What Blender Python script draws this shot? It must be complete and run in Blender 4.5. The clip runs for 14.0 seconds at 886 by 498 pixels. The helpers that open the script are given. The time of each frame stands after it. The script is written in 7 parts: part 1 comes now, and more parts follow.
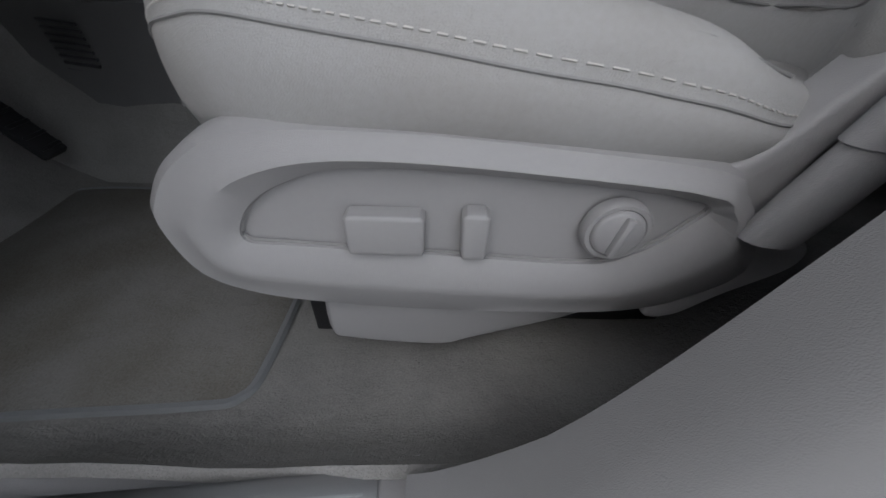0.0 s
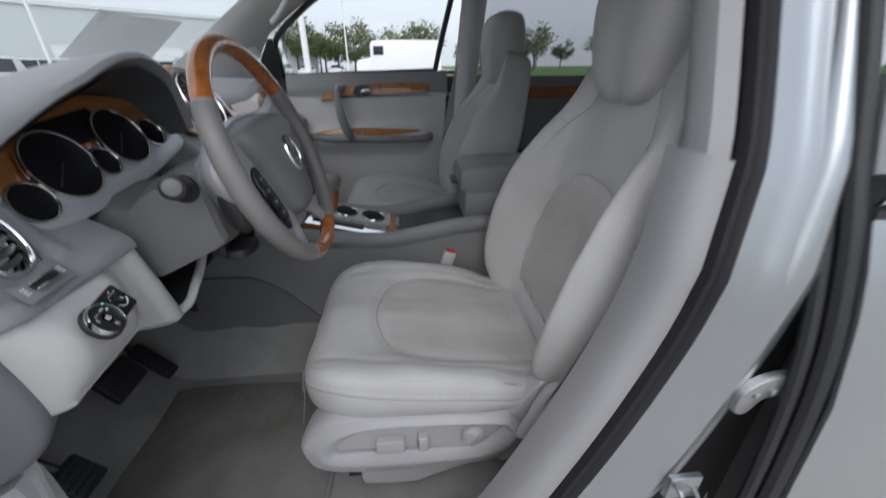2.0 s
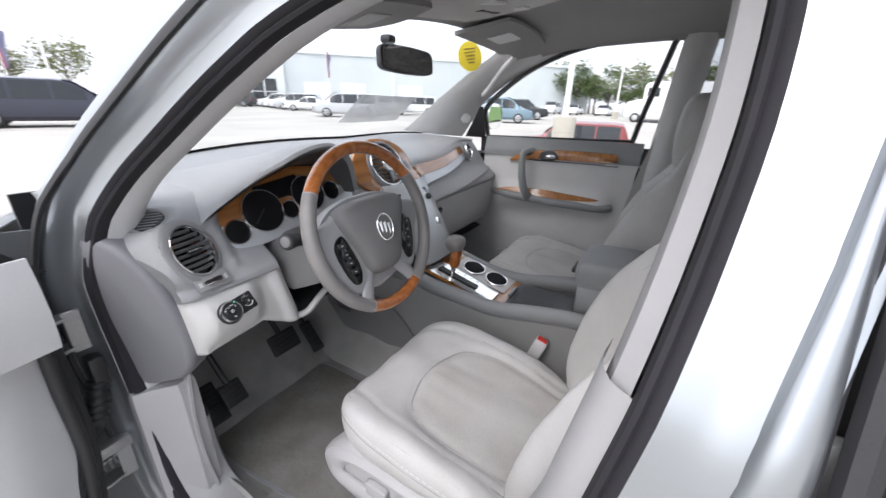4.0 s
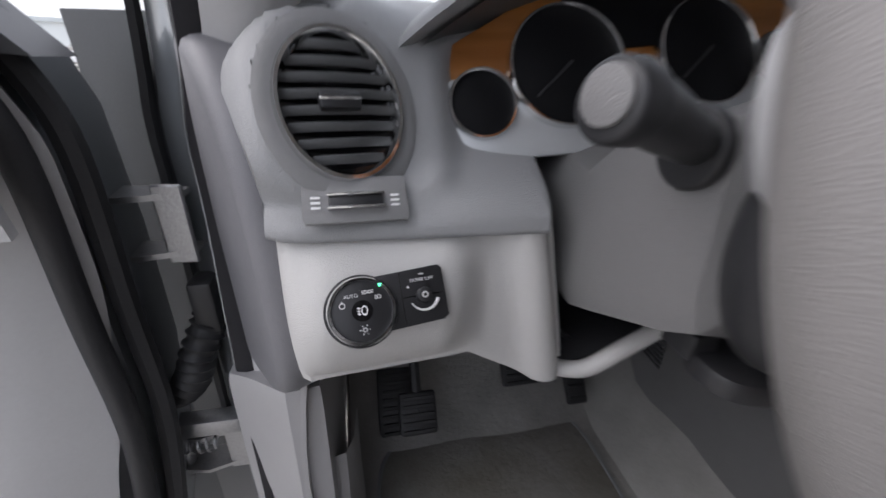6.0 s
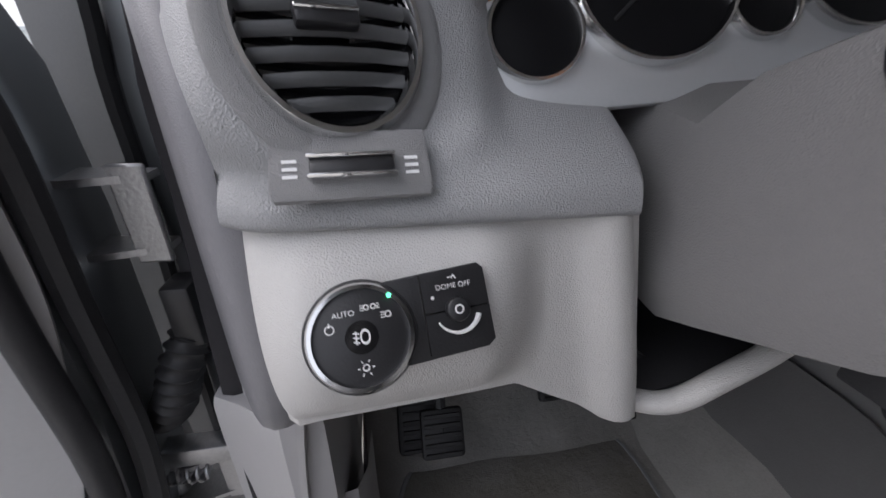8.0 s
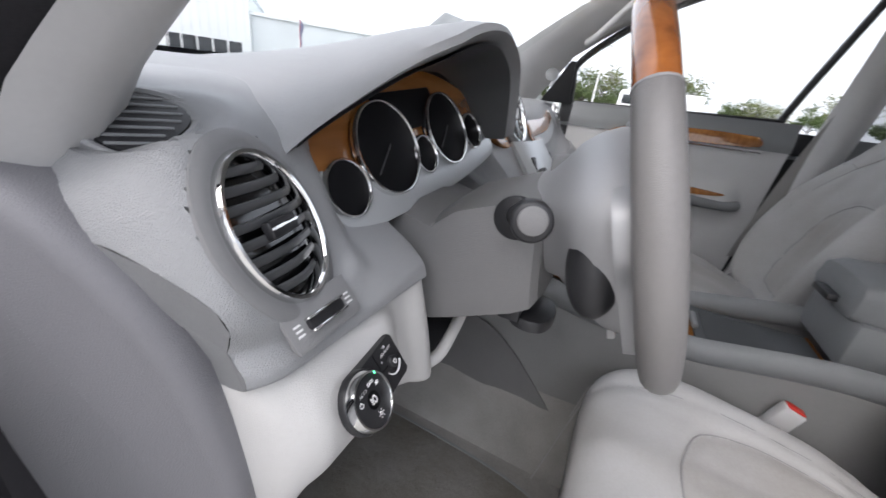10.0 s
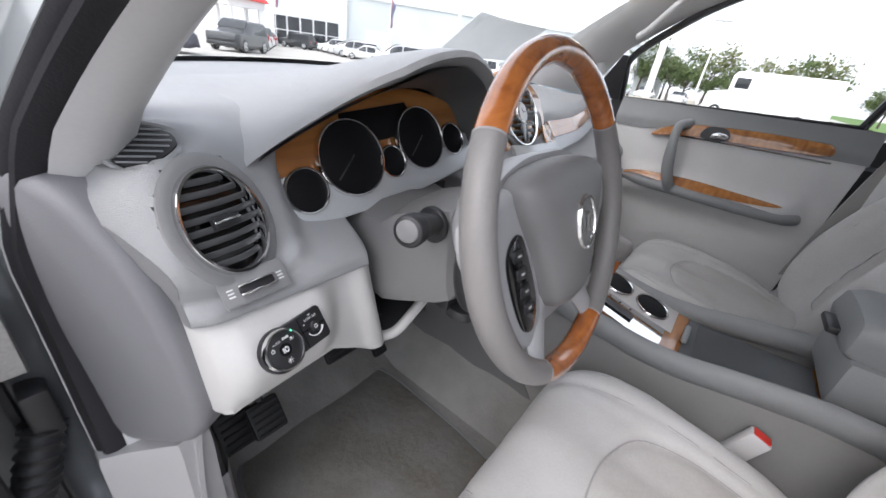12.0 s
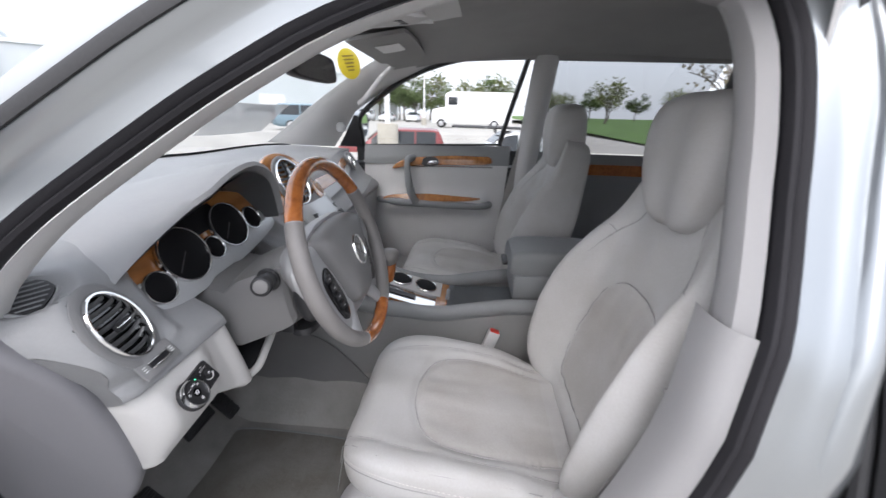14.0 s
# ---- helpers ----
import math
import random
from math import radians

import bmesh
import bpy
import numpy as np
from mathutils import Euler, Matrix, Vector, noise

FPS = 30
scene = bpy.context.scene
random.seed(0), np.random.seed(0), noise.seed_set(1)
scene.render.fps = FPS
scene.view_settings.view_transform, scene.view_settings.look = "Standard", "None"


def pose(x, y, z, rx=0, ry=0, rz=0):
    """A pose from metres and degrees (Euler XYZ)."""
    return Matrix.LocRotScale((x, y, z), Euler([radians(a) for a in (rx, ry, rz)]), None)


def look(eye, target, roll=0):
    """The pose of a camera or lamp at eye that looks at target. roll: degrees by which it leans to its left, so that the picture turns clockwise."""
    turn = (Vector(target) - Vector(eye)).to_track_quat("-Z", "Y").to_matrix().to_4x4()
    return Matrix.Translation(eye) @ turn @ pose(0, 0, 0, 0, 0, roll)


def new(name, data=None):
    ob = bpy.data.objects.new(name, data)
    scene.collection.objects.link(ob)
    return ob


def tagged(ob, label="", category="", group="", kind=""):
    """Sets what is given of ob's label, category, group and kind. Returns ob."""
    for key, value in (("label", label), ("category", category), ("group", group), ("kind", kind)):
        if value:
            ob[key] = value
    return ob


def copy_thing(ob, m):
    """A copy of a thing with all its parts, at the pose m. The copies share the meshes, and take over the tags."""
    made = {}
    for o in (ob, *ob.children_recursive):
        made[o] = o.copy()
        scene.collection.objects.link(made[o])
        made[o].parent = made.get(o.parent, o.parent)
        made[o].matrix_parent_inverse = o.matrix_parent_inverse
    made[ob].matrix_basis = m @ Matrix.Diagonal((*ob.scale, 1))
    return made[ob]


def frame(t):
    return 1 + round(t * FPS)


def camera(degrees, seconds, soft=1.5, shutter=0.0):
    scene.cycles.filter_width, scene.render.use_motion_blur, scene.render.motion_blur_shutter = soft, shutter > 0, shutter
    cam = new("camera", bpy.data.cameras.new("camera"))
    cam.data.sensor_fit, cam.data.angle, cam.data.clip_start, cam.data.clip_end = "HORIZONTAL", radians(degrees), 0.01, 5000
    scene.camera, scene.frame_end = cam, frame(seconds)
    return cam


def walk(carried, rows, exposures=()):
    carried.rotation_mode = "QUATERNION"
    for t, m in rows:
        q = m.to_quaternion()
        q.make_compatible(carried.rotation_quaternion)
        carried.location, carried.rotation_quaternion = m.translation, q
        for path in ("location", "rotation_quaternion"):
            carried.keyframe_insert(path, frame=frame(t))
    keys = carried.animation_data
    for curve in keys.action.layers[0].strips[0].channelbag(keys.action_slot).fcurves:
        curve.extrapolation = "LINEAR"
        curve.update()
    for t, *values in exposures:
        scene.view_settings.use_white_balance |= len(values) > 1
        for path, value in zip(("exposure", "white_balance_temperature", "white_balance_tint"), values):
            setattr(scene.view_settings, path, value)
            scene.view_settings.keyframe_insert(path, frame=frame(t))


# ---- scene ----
# the camera and its walk
cam = camera(100.0, 14.0, soft=1.5, shutter=0.35)
PATH = [
    (0.0, 0.205, -0.809, 0.732, 51.56, -1.53, 0.54),
    (0.5, 0.227, -0.810, 0.750, 52.59, -0.83, -0.30),
    (1.0, 0.223, -0.857, 0.823, 50.08, -0.81, -0.01),
    (1.5, 0.240, -0.940, 1.035, 52.40, 0.20, -2.10),
    (2.0, 0.219, -1.062, 1.199, 63.86, 0.14, -5.80),
    (2.2, 0.218, -1.094, 1.239, 66.67, -0.73, -7.17),
    (2.7, 0.285, -1.110, 1.290, 67.20, -1.00, -3.50),
    (3.4, 0.410, -1.070, 1.322, 67.80, -1.50, 13.00),
    (4.3, 0.559, -0.957, 1.330, 69.01, -2.02, 36.32),
    (4.5, 0.546, -0.932, 1.332, 71.07, -2.94, 37.44),
    (5.0, 0.405, -0.847, 1.252, 75.36, -3.81, 43.94),
    (5.5, 0.209, -0.725, 1.133, 70.18, -2.93, 55.30),
    (6.0, 0.049, -0.652, 1.065, 64.24, -2.78, 78.10),
    (6.5, -0.020, -0.641, 1.012, 64.88, -0.71, 85.53),
    (7.0, -0.027, -0.637, 1.010, 64.50, -0.72, 88.50),
    (7.5, -0.029, -0.623, 1.010, 63.70, -0.32, 87.14),
    (8.6, -0.029, -0.705, 1.062, 65.00, -3.40, 66.00),
    (9.8, -0.031, -0.820, 1.132, 66.41, -7.18, 31.27),
    (10.0, -0.033, -0.827, 1.138, 67.00, -7.20, 27.24),
    (10.5, -0.027, -0.832, 1.155, 69.01, -7.87, 18.58),
    (11.0, -0.006, -0.834, 1.164, 69.07, -7.84, 18.93),
    (11.5, 0.043, -0.823, 1.174, 66.09, -7.82, 29.20),
    (12.0, 0.130, -0.800, 1.207, 62.94, -7.43, 39.28),
    (12.5, 0.231, -0.806, 1.244, 60.55, -4.86, 41.57),
    (13.0, 0.298, -0.878, 1.305, 64.03, -5.54, 34.88),
    (13.5, 0.276, -1.002, 1.324, 68.57, -3.22, 17.62),
    (14.0, 0.240, -1.074, 1.326, 70.02, -1.52, 4.36),
]
EXPOSURE = [(0.0, -0.05, 6050, 10), (1.2, 0.15, 6050, 10), (1.7, 0.30, 6050, 10), (2.2, 0.45, 6050, 10), (4.3, 1.25, 6250, 13), (5.2, 1.15, 6250, 13), (6.3, 0.80, 6250, 15), (7.7, 0.80, 6250, 15), (9.8, 1.15, 6250, 13), (11.5, 1.20, 6250, 13), (12.3, 1.52, 6250, 13), (13.0, 1.65, 6250, 13), (13.5, 1.38, 6250, 13), (14.0, 1.12, 6200, 13)]
walk(cam, [(t, pose(*p)) for t, *p in PATH], EXPOSURE)

# ---- light: an overcast day, bright white sky ----
world = bpy.data.worlds.new("world")
scene.world = world
world.use_nodes = True
wn = world.node_tree
sky = wn.nodes.new("ShaderNodeTexSky")
sky.sky_type = "NISHITA"
sky.sun_disc = False
sky.sun_elevation, sky.sun_rotation = radians(48), radians(200)
sky.air_density, sky.dust_density, sky.ozone_density = 1.0, 6.0, 1.0
hsv = wn.nodes.new("ShaderNodeHueSaturation")
hsv.inputs["Saturation"].default_value = 0.5
wn.links.new(sky.outputs[0], hsv.inputs["Color"])
veil = wn.nodes.new("ShaderNodeMixRGB")
veil.inputs[0].default_value, veil.inputs[2].default_value = 0.6, (6.2, 6.4, 6.7, 1)
wn.links.new(hsv.outputs[0], veil.inputs[1])
wn.links.new(veil.outputs[0], wn.nodes["Background"].inputs[0])
wn.nodes["Background"].inputs[1].default_value = 0.15

sun = new("sun", bpy.data.lights.new("sun", "SUN"))
sun.data.energy, sun.data.angle, sun.data.color = 0.5, radians(40), (1.0, 0.99, 0.975)
sun.matrix_basis = look((3.5, -11, 13), (0, 0, 0))

# ---- materials ----
def material(name, colour, rough=0.6, metal=0.0, vary=0.12, grain=0.0, grain_size=400.0, blotch=6.0, bump_mid=0.0,
             mid_size=60.0, colour2=None, coat=0.0, spec=0.5, emit=0.0):
    """A procedural surface: two scales of colour change, fine relief and worn gloss."""
    m = bpy.data.materials.new(name)
    m.use_nodes = True
    nt = m.node_tree
    b = nt.nodes["Principled BSDF"]
    b.inputs["Roughness"].default_value = rough
    b.inputs["Metallic"].default_value = metal
    b.inputs["Coat Weight"].default_value = coat
    b.inputs["Coat Roughness"].default_value = 0.06
    b.inputs["Specular IOR Level"].default_value = spec
    tc = nt.nodes.new("ShaderNodeTexCoord")
    n1 = nt.nodes.new("ShaderNodeTexNoise")
    n1.inputs["Scale"].default_value, n1.inputs["Detail"].default_value = blotch, 4.0
    nt.links.new(tc.outputs["Object"], n1.inputs["Vector"])
    n2 = nt.nodes.new("ShaderNodeTexNoise")
    n2.inputs["Scale"].default_value, n2.inputs["Detail"].default_value = grain_size, 2.0
    nt.links.new(tc.outputs["Object"], n2.inputs["Vector"])
    ramp = nt.nodes.new("ShaderNodeValToRGB")
    c2 = colour2 or tuple(c * (1 - 2 * vary) for c in colour)
    ramp.color_ramp.elements[0].color = (*c2, 1)
    ramp.color_ramp.elements[1].color = (*colour, 1)
    ramp.color_ramp.elements[0].position, ramp.color_ramp.elements[1].position = 0.3, 0.62
    mixf = nt.nodes.new("ShaderNodeMath")
    mixf.operation = "MULTIPLY_ADD"
    mixf.inputs[1].default_value = 0.3
    nt.links.new(n2.outputs["Fac"], mixf.inputs[0])
    scl = nt.nodes.new("ShaderNodeMath")
    scl.operation = "MULTIPLY"
    scl.inputs[1].default_value = 0.7
    nt.links.new(n1.outputs["Fac"], scl.inputs[0])
    nt.links.new(scl.outputs[0], mixf.inputs[2])
    nt.links.new(mixf.outputs[0], ramp.inputs["Fac"])
    nt.links.new(ramp.outputs[0], b.inputs["Base Color"])
    last = None
    for amount, size, dist in ((bump_mid, mid_size, 0.004), (grain, grain_size, 0.0012)):
        if amount:
            n = nt.nodes.new("ShaderNodeTexNoise")
            n.inputs["Scale"].default_value, n.inputs["Detail"].default_value = size, 3.0
            nt.links.new(tc.outputs["Object"], n.inputs["Vector"])
            bp = nt.nodes.new("ShaderNodeBump")
            bp.inputs["Strength"].default_value, bp.inputs["Distance"].default_value = amount, dist
            nt.links.new(n.outputs["Fac"], bp.inputs["Height"])
            if last:
                nt.links.new(last.outputs[0], bp.inputs["Normal"])
            last = bp
    if last:
        nt.links.new(last.outputs[0], b.inputs["Normal"])
    if emit:
        b.inputs["Emission Color"].default_value, b.inputs["Emission Strength"].default_value = (*colour, 1), emit
    return m


def leathery(name, colour, rough=0.5, cell=900.0, depth=0.35, vary=0.06):
    """Leather or moulded skin: a pebbled Voronoi grain with soft blotches."""
    m = material(name, colour, rough, vary=vary, blotch=9.0, grain_size=250.0, bump_mid=0.12, mid_size=14.0)
    nt = m.node_tree
    b = nt.nodes["Principled BSDF"]
    old = b.inputs["Normal"].links[0].from_socket
    tc = next(n for n in nt.nodes if n.type == "TEX_COORD")
    v = nt.nodes.new("ShaderNodeTexVoronoi")
    v.inputs["Scale"].default_value = cell
    nt.links.new(tc.outputs["Object"], v.inputs["Vector"])
    bp = nt.nodes.new("ShaderNodeBump")
    bp.inputs["Strength"].default_value, bp.inputs["Distance"].default_value = depth, 0.0008
    nt.links.new(v.outputs["Distance"], bp.inputs["Height"])
    nt.links.new(old, bp.inputs["Normal"])
    nt.links.new(bp.outputs[0], b.inputs["Normal"])
    return m


def wooden(name, dark, light, rough=0.25, scale=18.0, stretch=(1, 0.18, 1)):
    """Lacquered burl or straight grain under a clear coat."""
    m = bpy.data.materials.new(name)
    m.use_nodes = True
    nt = m.node_tree
    b = nt.nodes["Principled BSDF"]
    b.inputs["Roughness"].default_value = rough
    b.inputs["Coat Weight"].default_value, b.inputs["Coat Roughness"].default_value = 0.8, 0.05
    tc = nt.nodes.new("ShaderNodeTexCoord")
    mp = nt.nodes.new("ShaderNodeMapping")
    mp.inputs["Scale"].default_value = stretch
    nt.links.new(tc.outputs["Object"], mp.inputs["Vector"])
    n1 = nt.nodes.new("ShaderNodeTexNoise")
    n1.inputs["Scale"].default_value, n1.inputs["Detail"].default_value, n1.inputs["Distortion"].default_value = scale, 6.0, 2.2
    nt.links.new(mp.outputs[0], n1.inputs["Vector"])
    w = nt.nodes.new("ShaderNodeTexWave")
    w.inputs["Scale"].default_value, w.inputs["Distortion"].default_value, w.inputs["Detail"].default_value = scale * 0.8, 9.0, 3.0
    nt.links.new(mp.outputs[0], w.inputs["Vector"])
    mx = nt.nodes.new("ShaderNodeMath")
    mx.operation = "MULTIPLY_ADD"
    mx.inputs[1].default_value = 0.10
    nt.links.new(w.outputs["Fac"], mx.inputs[0])
    sc = nt.nodes.new("ShaderNodeMath")
    sc.operation = "MULTIPLY"
    sc.inputs[1].default_value = 0.9
    nt.links.new(n1.outputs["Fac"], sc.inputs[0])
    nt.links.new(sc.outputs[0], mx.inputs[2])
    ramp = nt.nodes.new("ShaderNodeValToRGB")
    ramp.color_ramp.elements[0].position, ramp.color_ramp.elements[1].position = 0.25, 0.75
    ramp.color_ramp.elements[0].color, ramp.color_ramp.elements[1].color = (*dark, 1), (*light, 1)
    nt.links.new(mx.outputs[0], ramp.inputs["Fac"])
    nt.links.new(ramp.outputs[0], b.inputs["Base Color"])
    return m


def glassy(name, tint=(1, 1, 1), rough=0.0, mixin=0.06):
    """Thin window glass: clear, with a share of mirror reflection."""
    m = bpy.data.materials.new(name)
    m.use_nodes = True
    nt = m.node_tree
    nt.nodes.remove(nt.nodes["Principled BSDF"])
    tr = nt.nodes.new("ShaderNodeBsdfTransparent")
    tr.inputs[0].default_value = (*tint, 1)
    gl = nt.nodes.new("ShaderNodeBsdfGlossy")
    gl.inputs["Roughness"].default_value = rough
    mix = nt.nodes.new("ShaderNodeMixShader")
    mix.inputs[0].default_value = mixin
    nt.links.new(tr.outputs[0], mix.inputs[1])
    nt.links.new(gl.outputs[0], mix.inputs[2])
    nt.links.new(mix.outputs[0], nt.nodes["Material Output"].inputs[0])
    return m


LEATHER = leathery("seat_leather", (0.43, 0.426, 0.42), 0.6, vary=0.07)
LEATHER_PERF = leathery("seat_leather_perforated", (0.415, 0.406, 0.395), 0.5, cell=1300.0, depth=0.3)
CONSOLE = leathery("console_plastic_grey", (0.215, 0.212, 0.21), 0.55, cell=2000.0, depth=0.3, vary=0.05)
SLAT = material("vent_slat_plastic", (0.075, 0.077, 0.08), 0.4, vary=0.1)
DIAL = material("dial_face_black", (0.005, 0.005, 0.006), 0.6, vary=0.1, spec=0.15)
BIN = leathery("bin_rubber", (0.075, 0.08, 0.085), 0.6, vary=0.05)
CHAMPAGNE = material("champagne_plastic", (0.46, 0.44, 0.42), 0.35, metal=0.3, vary=0.03)
for hide, soil in ((LEATHER, (0.375, 0.362, 0.345, 1)), (LEATHER_PERF, (0.335, 0.315, 0.290, 1))):
    next(n for n in hide.node_tree.nodes if n.type == "VALTORGB").color_ramp.elements[0].color = soil
STITCH = material("stitching", (0.6, 0.58, 0.55), 0.8)
SEAM = material("seam_shadow", (0.30, 0.295, 0.29), 0.8)
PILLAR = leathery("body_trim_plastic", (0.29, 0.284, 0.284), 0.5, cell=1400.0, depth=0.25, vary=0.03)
SHIELD = leathery("seat_plastic", (0.355, 0.347, 0.347), 0.5, cell=1400.0, depth=0.25, vary=0.03)
DASH = leathery("dash_skin_grey", (0.24, 0.238, 0.242), 0.55, cell=1900.0, depth=0.8, vary=0.04)
PAD = leathery("dash_top_skin", (0.275, 0.277, 0.281), 0.42, cell=1050.0, depth=0.6, vary=0.05)
PALE = leathery("lower_dash_skin_pale", (0.50, 0.49, 0.475), 0.55, cell=1050.0, depth=0.45, vary=0.03)
TRIM = leathery("trim_plastic_grey", (0.52, 0.515, 0.512), 0.55, cell=2200.0, depth=0.25, vary=0.04)
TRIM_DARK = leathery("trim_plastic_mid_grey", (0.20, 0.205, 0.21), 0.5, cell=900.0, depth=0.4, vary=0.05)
COLUMN = leathery("column_plastic", (0.165, 0.162, 0.162), 0.5, cell=900.0, depth=0.4, vary=0.04)
CARPET = material("carpet", (0.30, 0.29, 0.277), 0.95, vary=0.18, grain=0.9, grain_size=500.0, blotch=7.0, bump_mid=0.5, mid_size=90.0, spec=0.1)
MAT_CARPET = material("floor_mat_carpet", (0.20, 0.193, 0.18), 0.95, vary=0.1, colour2=(0.125, 0.115, 0.093), grain=1.0, grain_size=420.0, blotch=9.0, bump_mid=0.6, mid_size=60.0, spec=0.1)
HEADLINER = material("headliner_cloth", (0.34, 0.336, 0.33), 0.95, vary=0.05, grain=0.4, grain_size=700.0, spec=0.1)
PAINT = material("silver_paint", (0.36, 0.38, 0.395), 0.28, metal=0.8, vary=0.03, blotch=3.0, grain=0.02, grain_size=2500.0, coat=1.0)
RUBBER = material("black_rubber", (0.022, 0.022, 0.024), 0.55, vary=0.2, grain=0.2, grain_size=300.0)
SEAL = material("door_seal_rubber", (0.018, 0.017, 0.020), 0.7, spec=0.3, vary=0.15, grain=0.3, grain_size=400.0)
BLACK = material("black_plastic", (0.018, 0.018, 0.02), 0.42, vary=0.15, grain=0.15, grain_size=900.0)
GLOSS = material("gloss_black", (0.006, 0.006, 0.007), 0.08, vary=0.1, coat=0.5)
CHROME = material("chrome", (0.78, 0.78, 0.78), 0.09, metal=1.0, vary=0.02)
SATIN = material("satin_silver", (0.55, 0.56, 0.56), 0.3, metal=0.8, vary=0.04, blotch=12.0)
HINGE_STEEL = material("zinc_steel", (0.42, 0.42, 0.425), 0.42, metal=0.9, vary=0.15, grain=0.3, grain_size=300.0)
STEEL = material("brushed_steel", (0.5, 0.5, 0.5), 0.32, metal=1.0, vary=0.08, grain=0.2, grain_size=1500.0)
WOOD = wooden("burl_wood_trim", (0.20, 0.072, 0.018), (0.44, 0.19, 0.055))
WOOD_RIM = wooden("burl_wood_rim", (0.20, 0.055, 0.012), (0.44, 0.15, 0.035), scale=22.0, stretch=(1, 1, 1))
WHEEL_HIDE = leathery("wheel_leather", (0.19, 0.18, 0.175), 0.38, cell=1200.0, depth=0.3)
SPOKE = material("spoke_grey", (0.34, 0.34, 0.345), 0.45, metal=0.15, vary=0.03)
ENDCAP = leathery("end_cover_plastic", (0.165, 0.162, 0.172), 0.5, cell=900.0, depth=0.3, vary=0.03)
FOOT_PANEL = material("footwell_panel_shaded_grey", (0.165, 0.162, 0.16), 0.8, vary=0.1, grain=0.5, grain_size=500.0, spec=0.2)
# silver paint with the shade behind the open door put into its colour
SHADE = material("shaded_silver_paint", (0.10, 0.105, 0.11), 0.45, vary=0.1, metal=0.3)
SOFT_SILVER = material("soft_silver_plastic", (0.50, 0.515, 0.525), 0.35, metal=0.35, vary=0.03)
GLASS = glassy("window_glass", (0.97, 0.985, 0.98), 0.0, 0.05)
GLASS_SCREEN = glassy("windscreen_glass", (0.95, 0.97, 0.965), 0.0, 0.10)
GLASS_TINT = glassy("privacy_glass", (0.42, 0.43, 0.44), 0.0, 0.06)
GLASS_SIDE = glassy("side_glass_outside", (0.30, 0.31, 0.32), 0.0, 0.14)
MIRROR = material("mirror_silver", (0.9, 0.9, 0.9), 0.01, metal=1.0, vary=0.0)
RED = material("red_plastic", (0.55, 0.03, 0.02), 0.4, vary=0.05)
WHITE = material("white_print", (0.75, 0.75, 0.75), 0.6, vary=0.02)
GREEN_GLOW = material("green_indicator", (0.1, 0.9, 0.4), 0.4, vary=0.0, emit=1.5)
BELT = material("seat_belt_webbing", (0.30, 0.29, 0.28), 0.8, vary=0.06, grain=0.8, grain_size=900.0)
YELLOW = material("yellow_sticker", (0.72, 0.56, 0.03), 0.6, vary=0.06)
INK = material("brown_ink", (0.28, 0.20, 0.04), 0.7, vary=0.05)
# half clear, to look like a paper mirrored in the windscreen; also a visor label
PAPER = material("paper_reflection_and_label", (0.82, 0.82, 0.82), 0.8, vary=0.06)
pn = PAPER.node_tree
thin = pn.nodes.new("ShaderNodeBsdfTransparent")
blend = pn.nodes.new("ShaderNodeMixShader")
blend.inputs[0].default_value = 0.55
pn.links.new(thin.outputs[0], blend.inputs[1])
pn.links.new(pn.nodes["Principled BSDF"].outputs[0], blend.inputs[2])
pn.links.new(blend.outputs[0], pn.nodes["Material Output"].inputs[0])

# ---- tools ----
def plain(p):
    return p


def shifted(dx, dy, dz):
    """A rigid move, for a thing drawn about the car's middle line."""
    d = Vector((dx, dy, dz))
    return lambda p: p + d


def ease(t):
    t = max(0.0, min(1.0, t))
    return t * t * (3 - 2 * t)


def cabin(p):
    """Widens the cabin from the wheel towards the passenger side and lifts the far roof edge."""
    far = max(0.0, p.y + 0.5)
    lift = 0.07 * ease((p.z - 1.16) / 0.34) * ease((p.y + 0.45) / 0.7) + 0.028 * ease((p.z - 0.9) / 0.2) * ease((p.y - 0.25) / 0.35) * (1 - ease((p.z - 1.16) / 0.34))
    return Vector((p.x, p.y + 0.12 * far, p.z + lift))


fit_to = plain


def thing(name, at, label, category, group="", kind=""):
    """An empty at the base of a thing; its parts are given in world places."""
    ob = new(name)
    ob.location = fit_to(Vector(at))
    ob.empty_display_size = 0.02
    return tagged(ob, label, category, group, kind)


def root_of(ob):
    while ob.parent:
        ob = ob.parent
    return ob


def part(name, bm, mat, parent=None, label="", sharp=40.0):
    """Links a bmesh as one mesh object under a thing or a part."""
    if fit_to is not plain:
        for v in bm.verts:
            v.co = fit_to(v.co)
    if parent:
        bmesh.ops.translate(bm, verts=bm.verts, vec=-root_of(parent).location)
    lim = radians(sharp)
    for f in bm.faces:
        f.smooth = True
    for e in bm.edges:
        e.smooth = not (len(e.link_faces) == 2 and e.calc_face_angle(0) > lim)
    me = bpy.data.meshes.new(name)
    bm.to_mesh(me)
    bm.free()
    for m in mat if isinstance(mat, (list, tuple)) else (mat,):
        me.materials.append(m)
    ob = new(name, me)
    ob.parent = parent
    if label:
        ob["label"] = label
    return ob


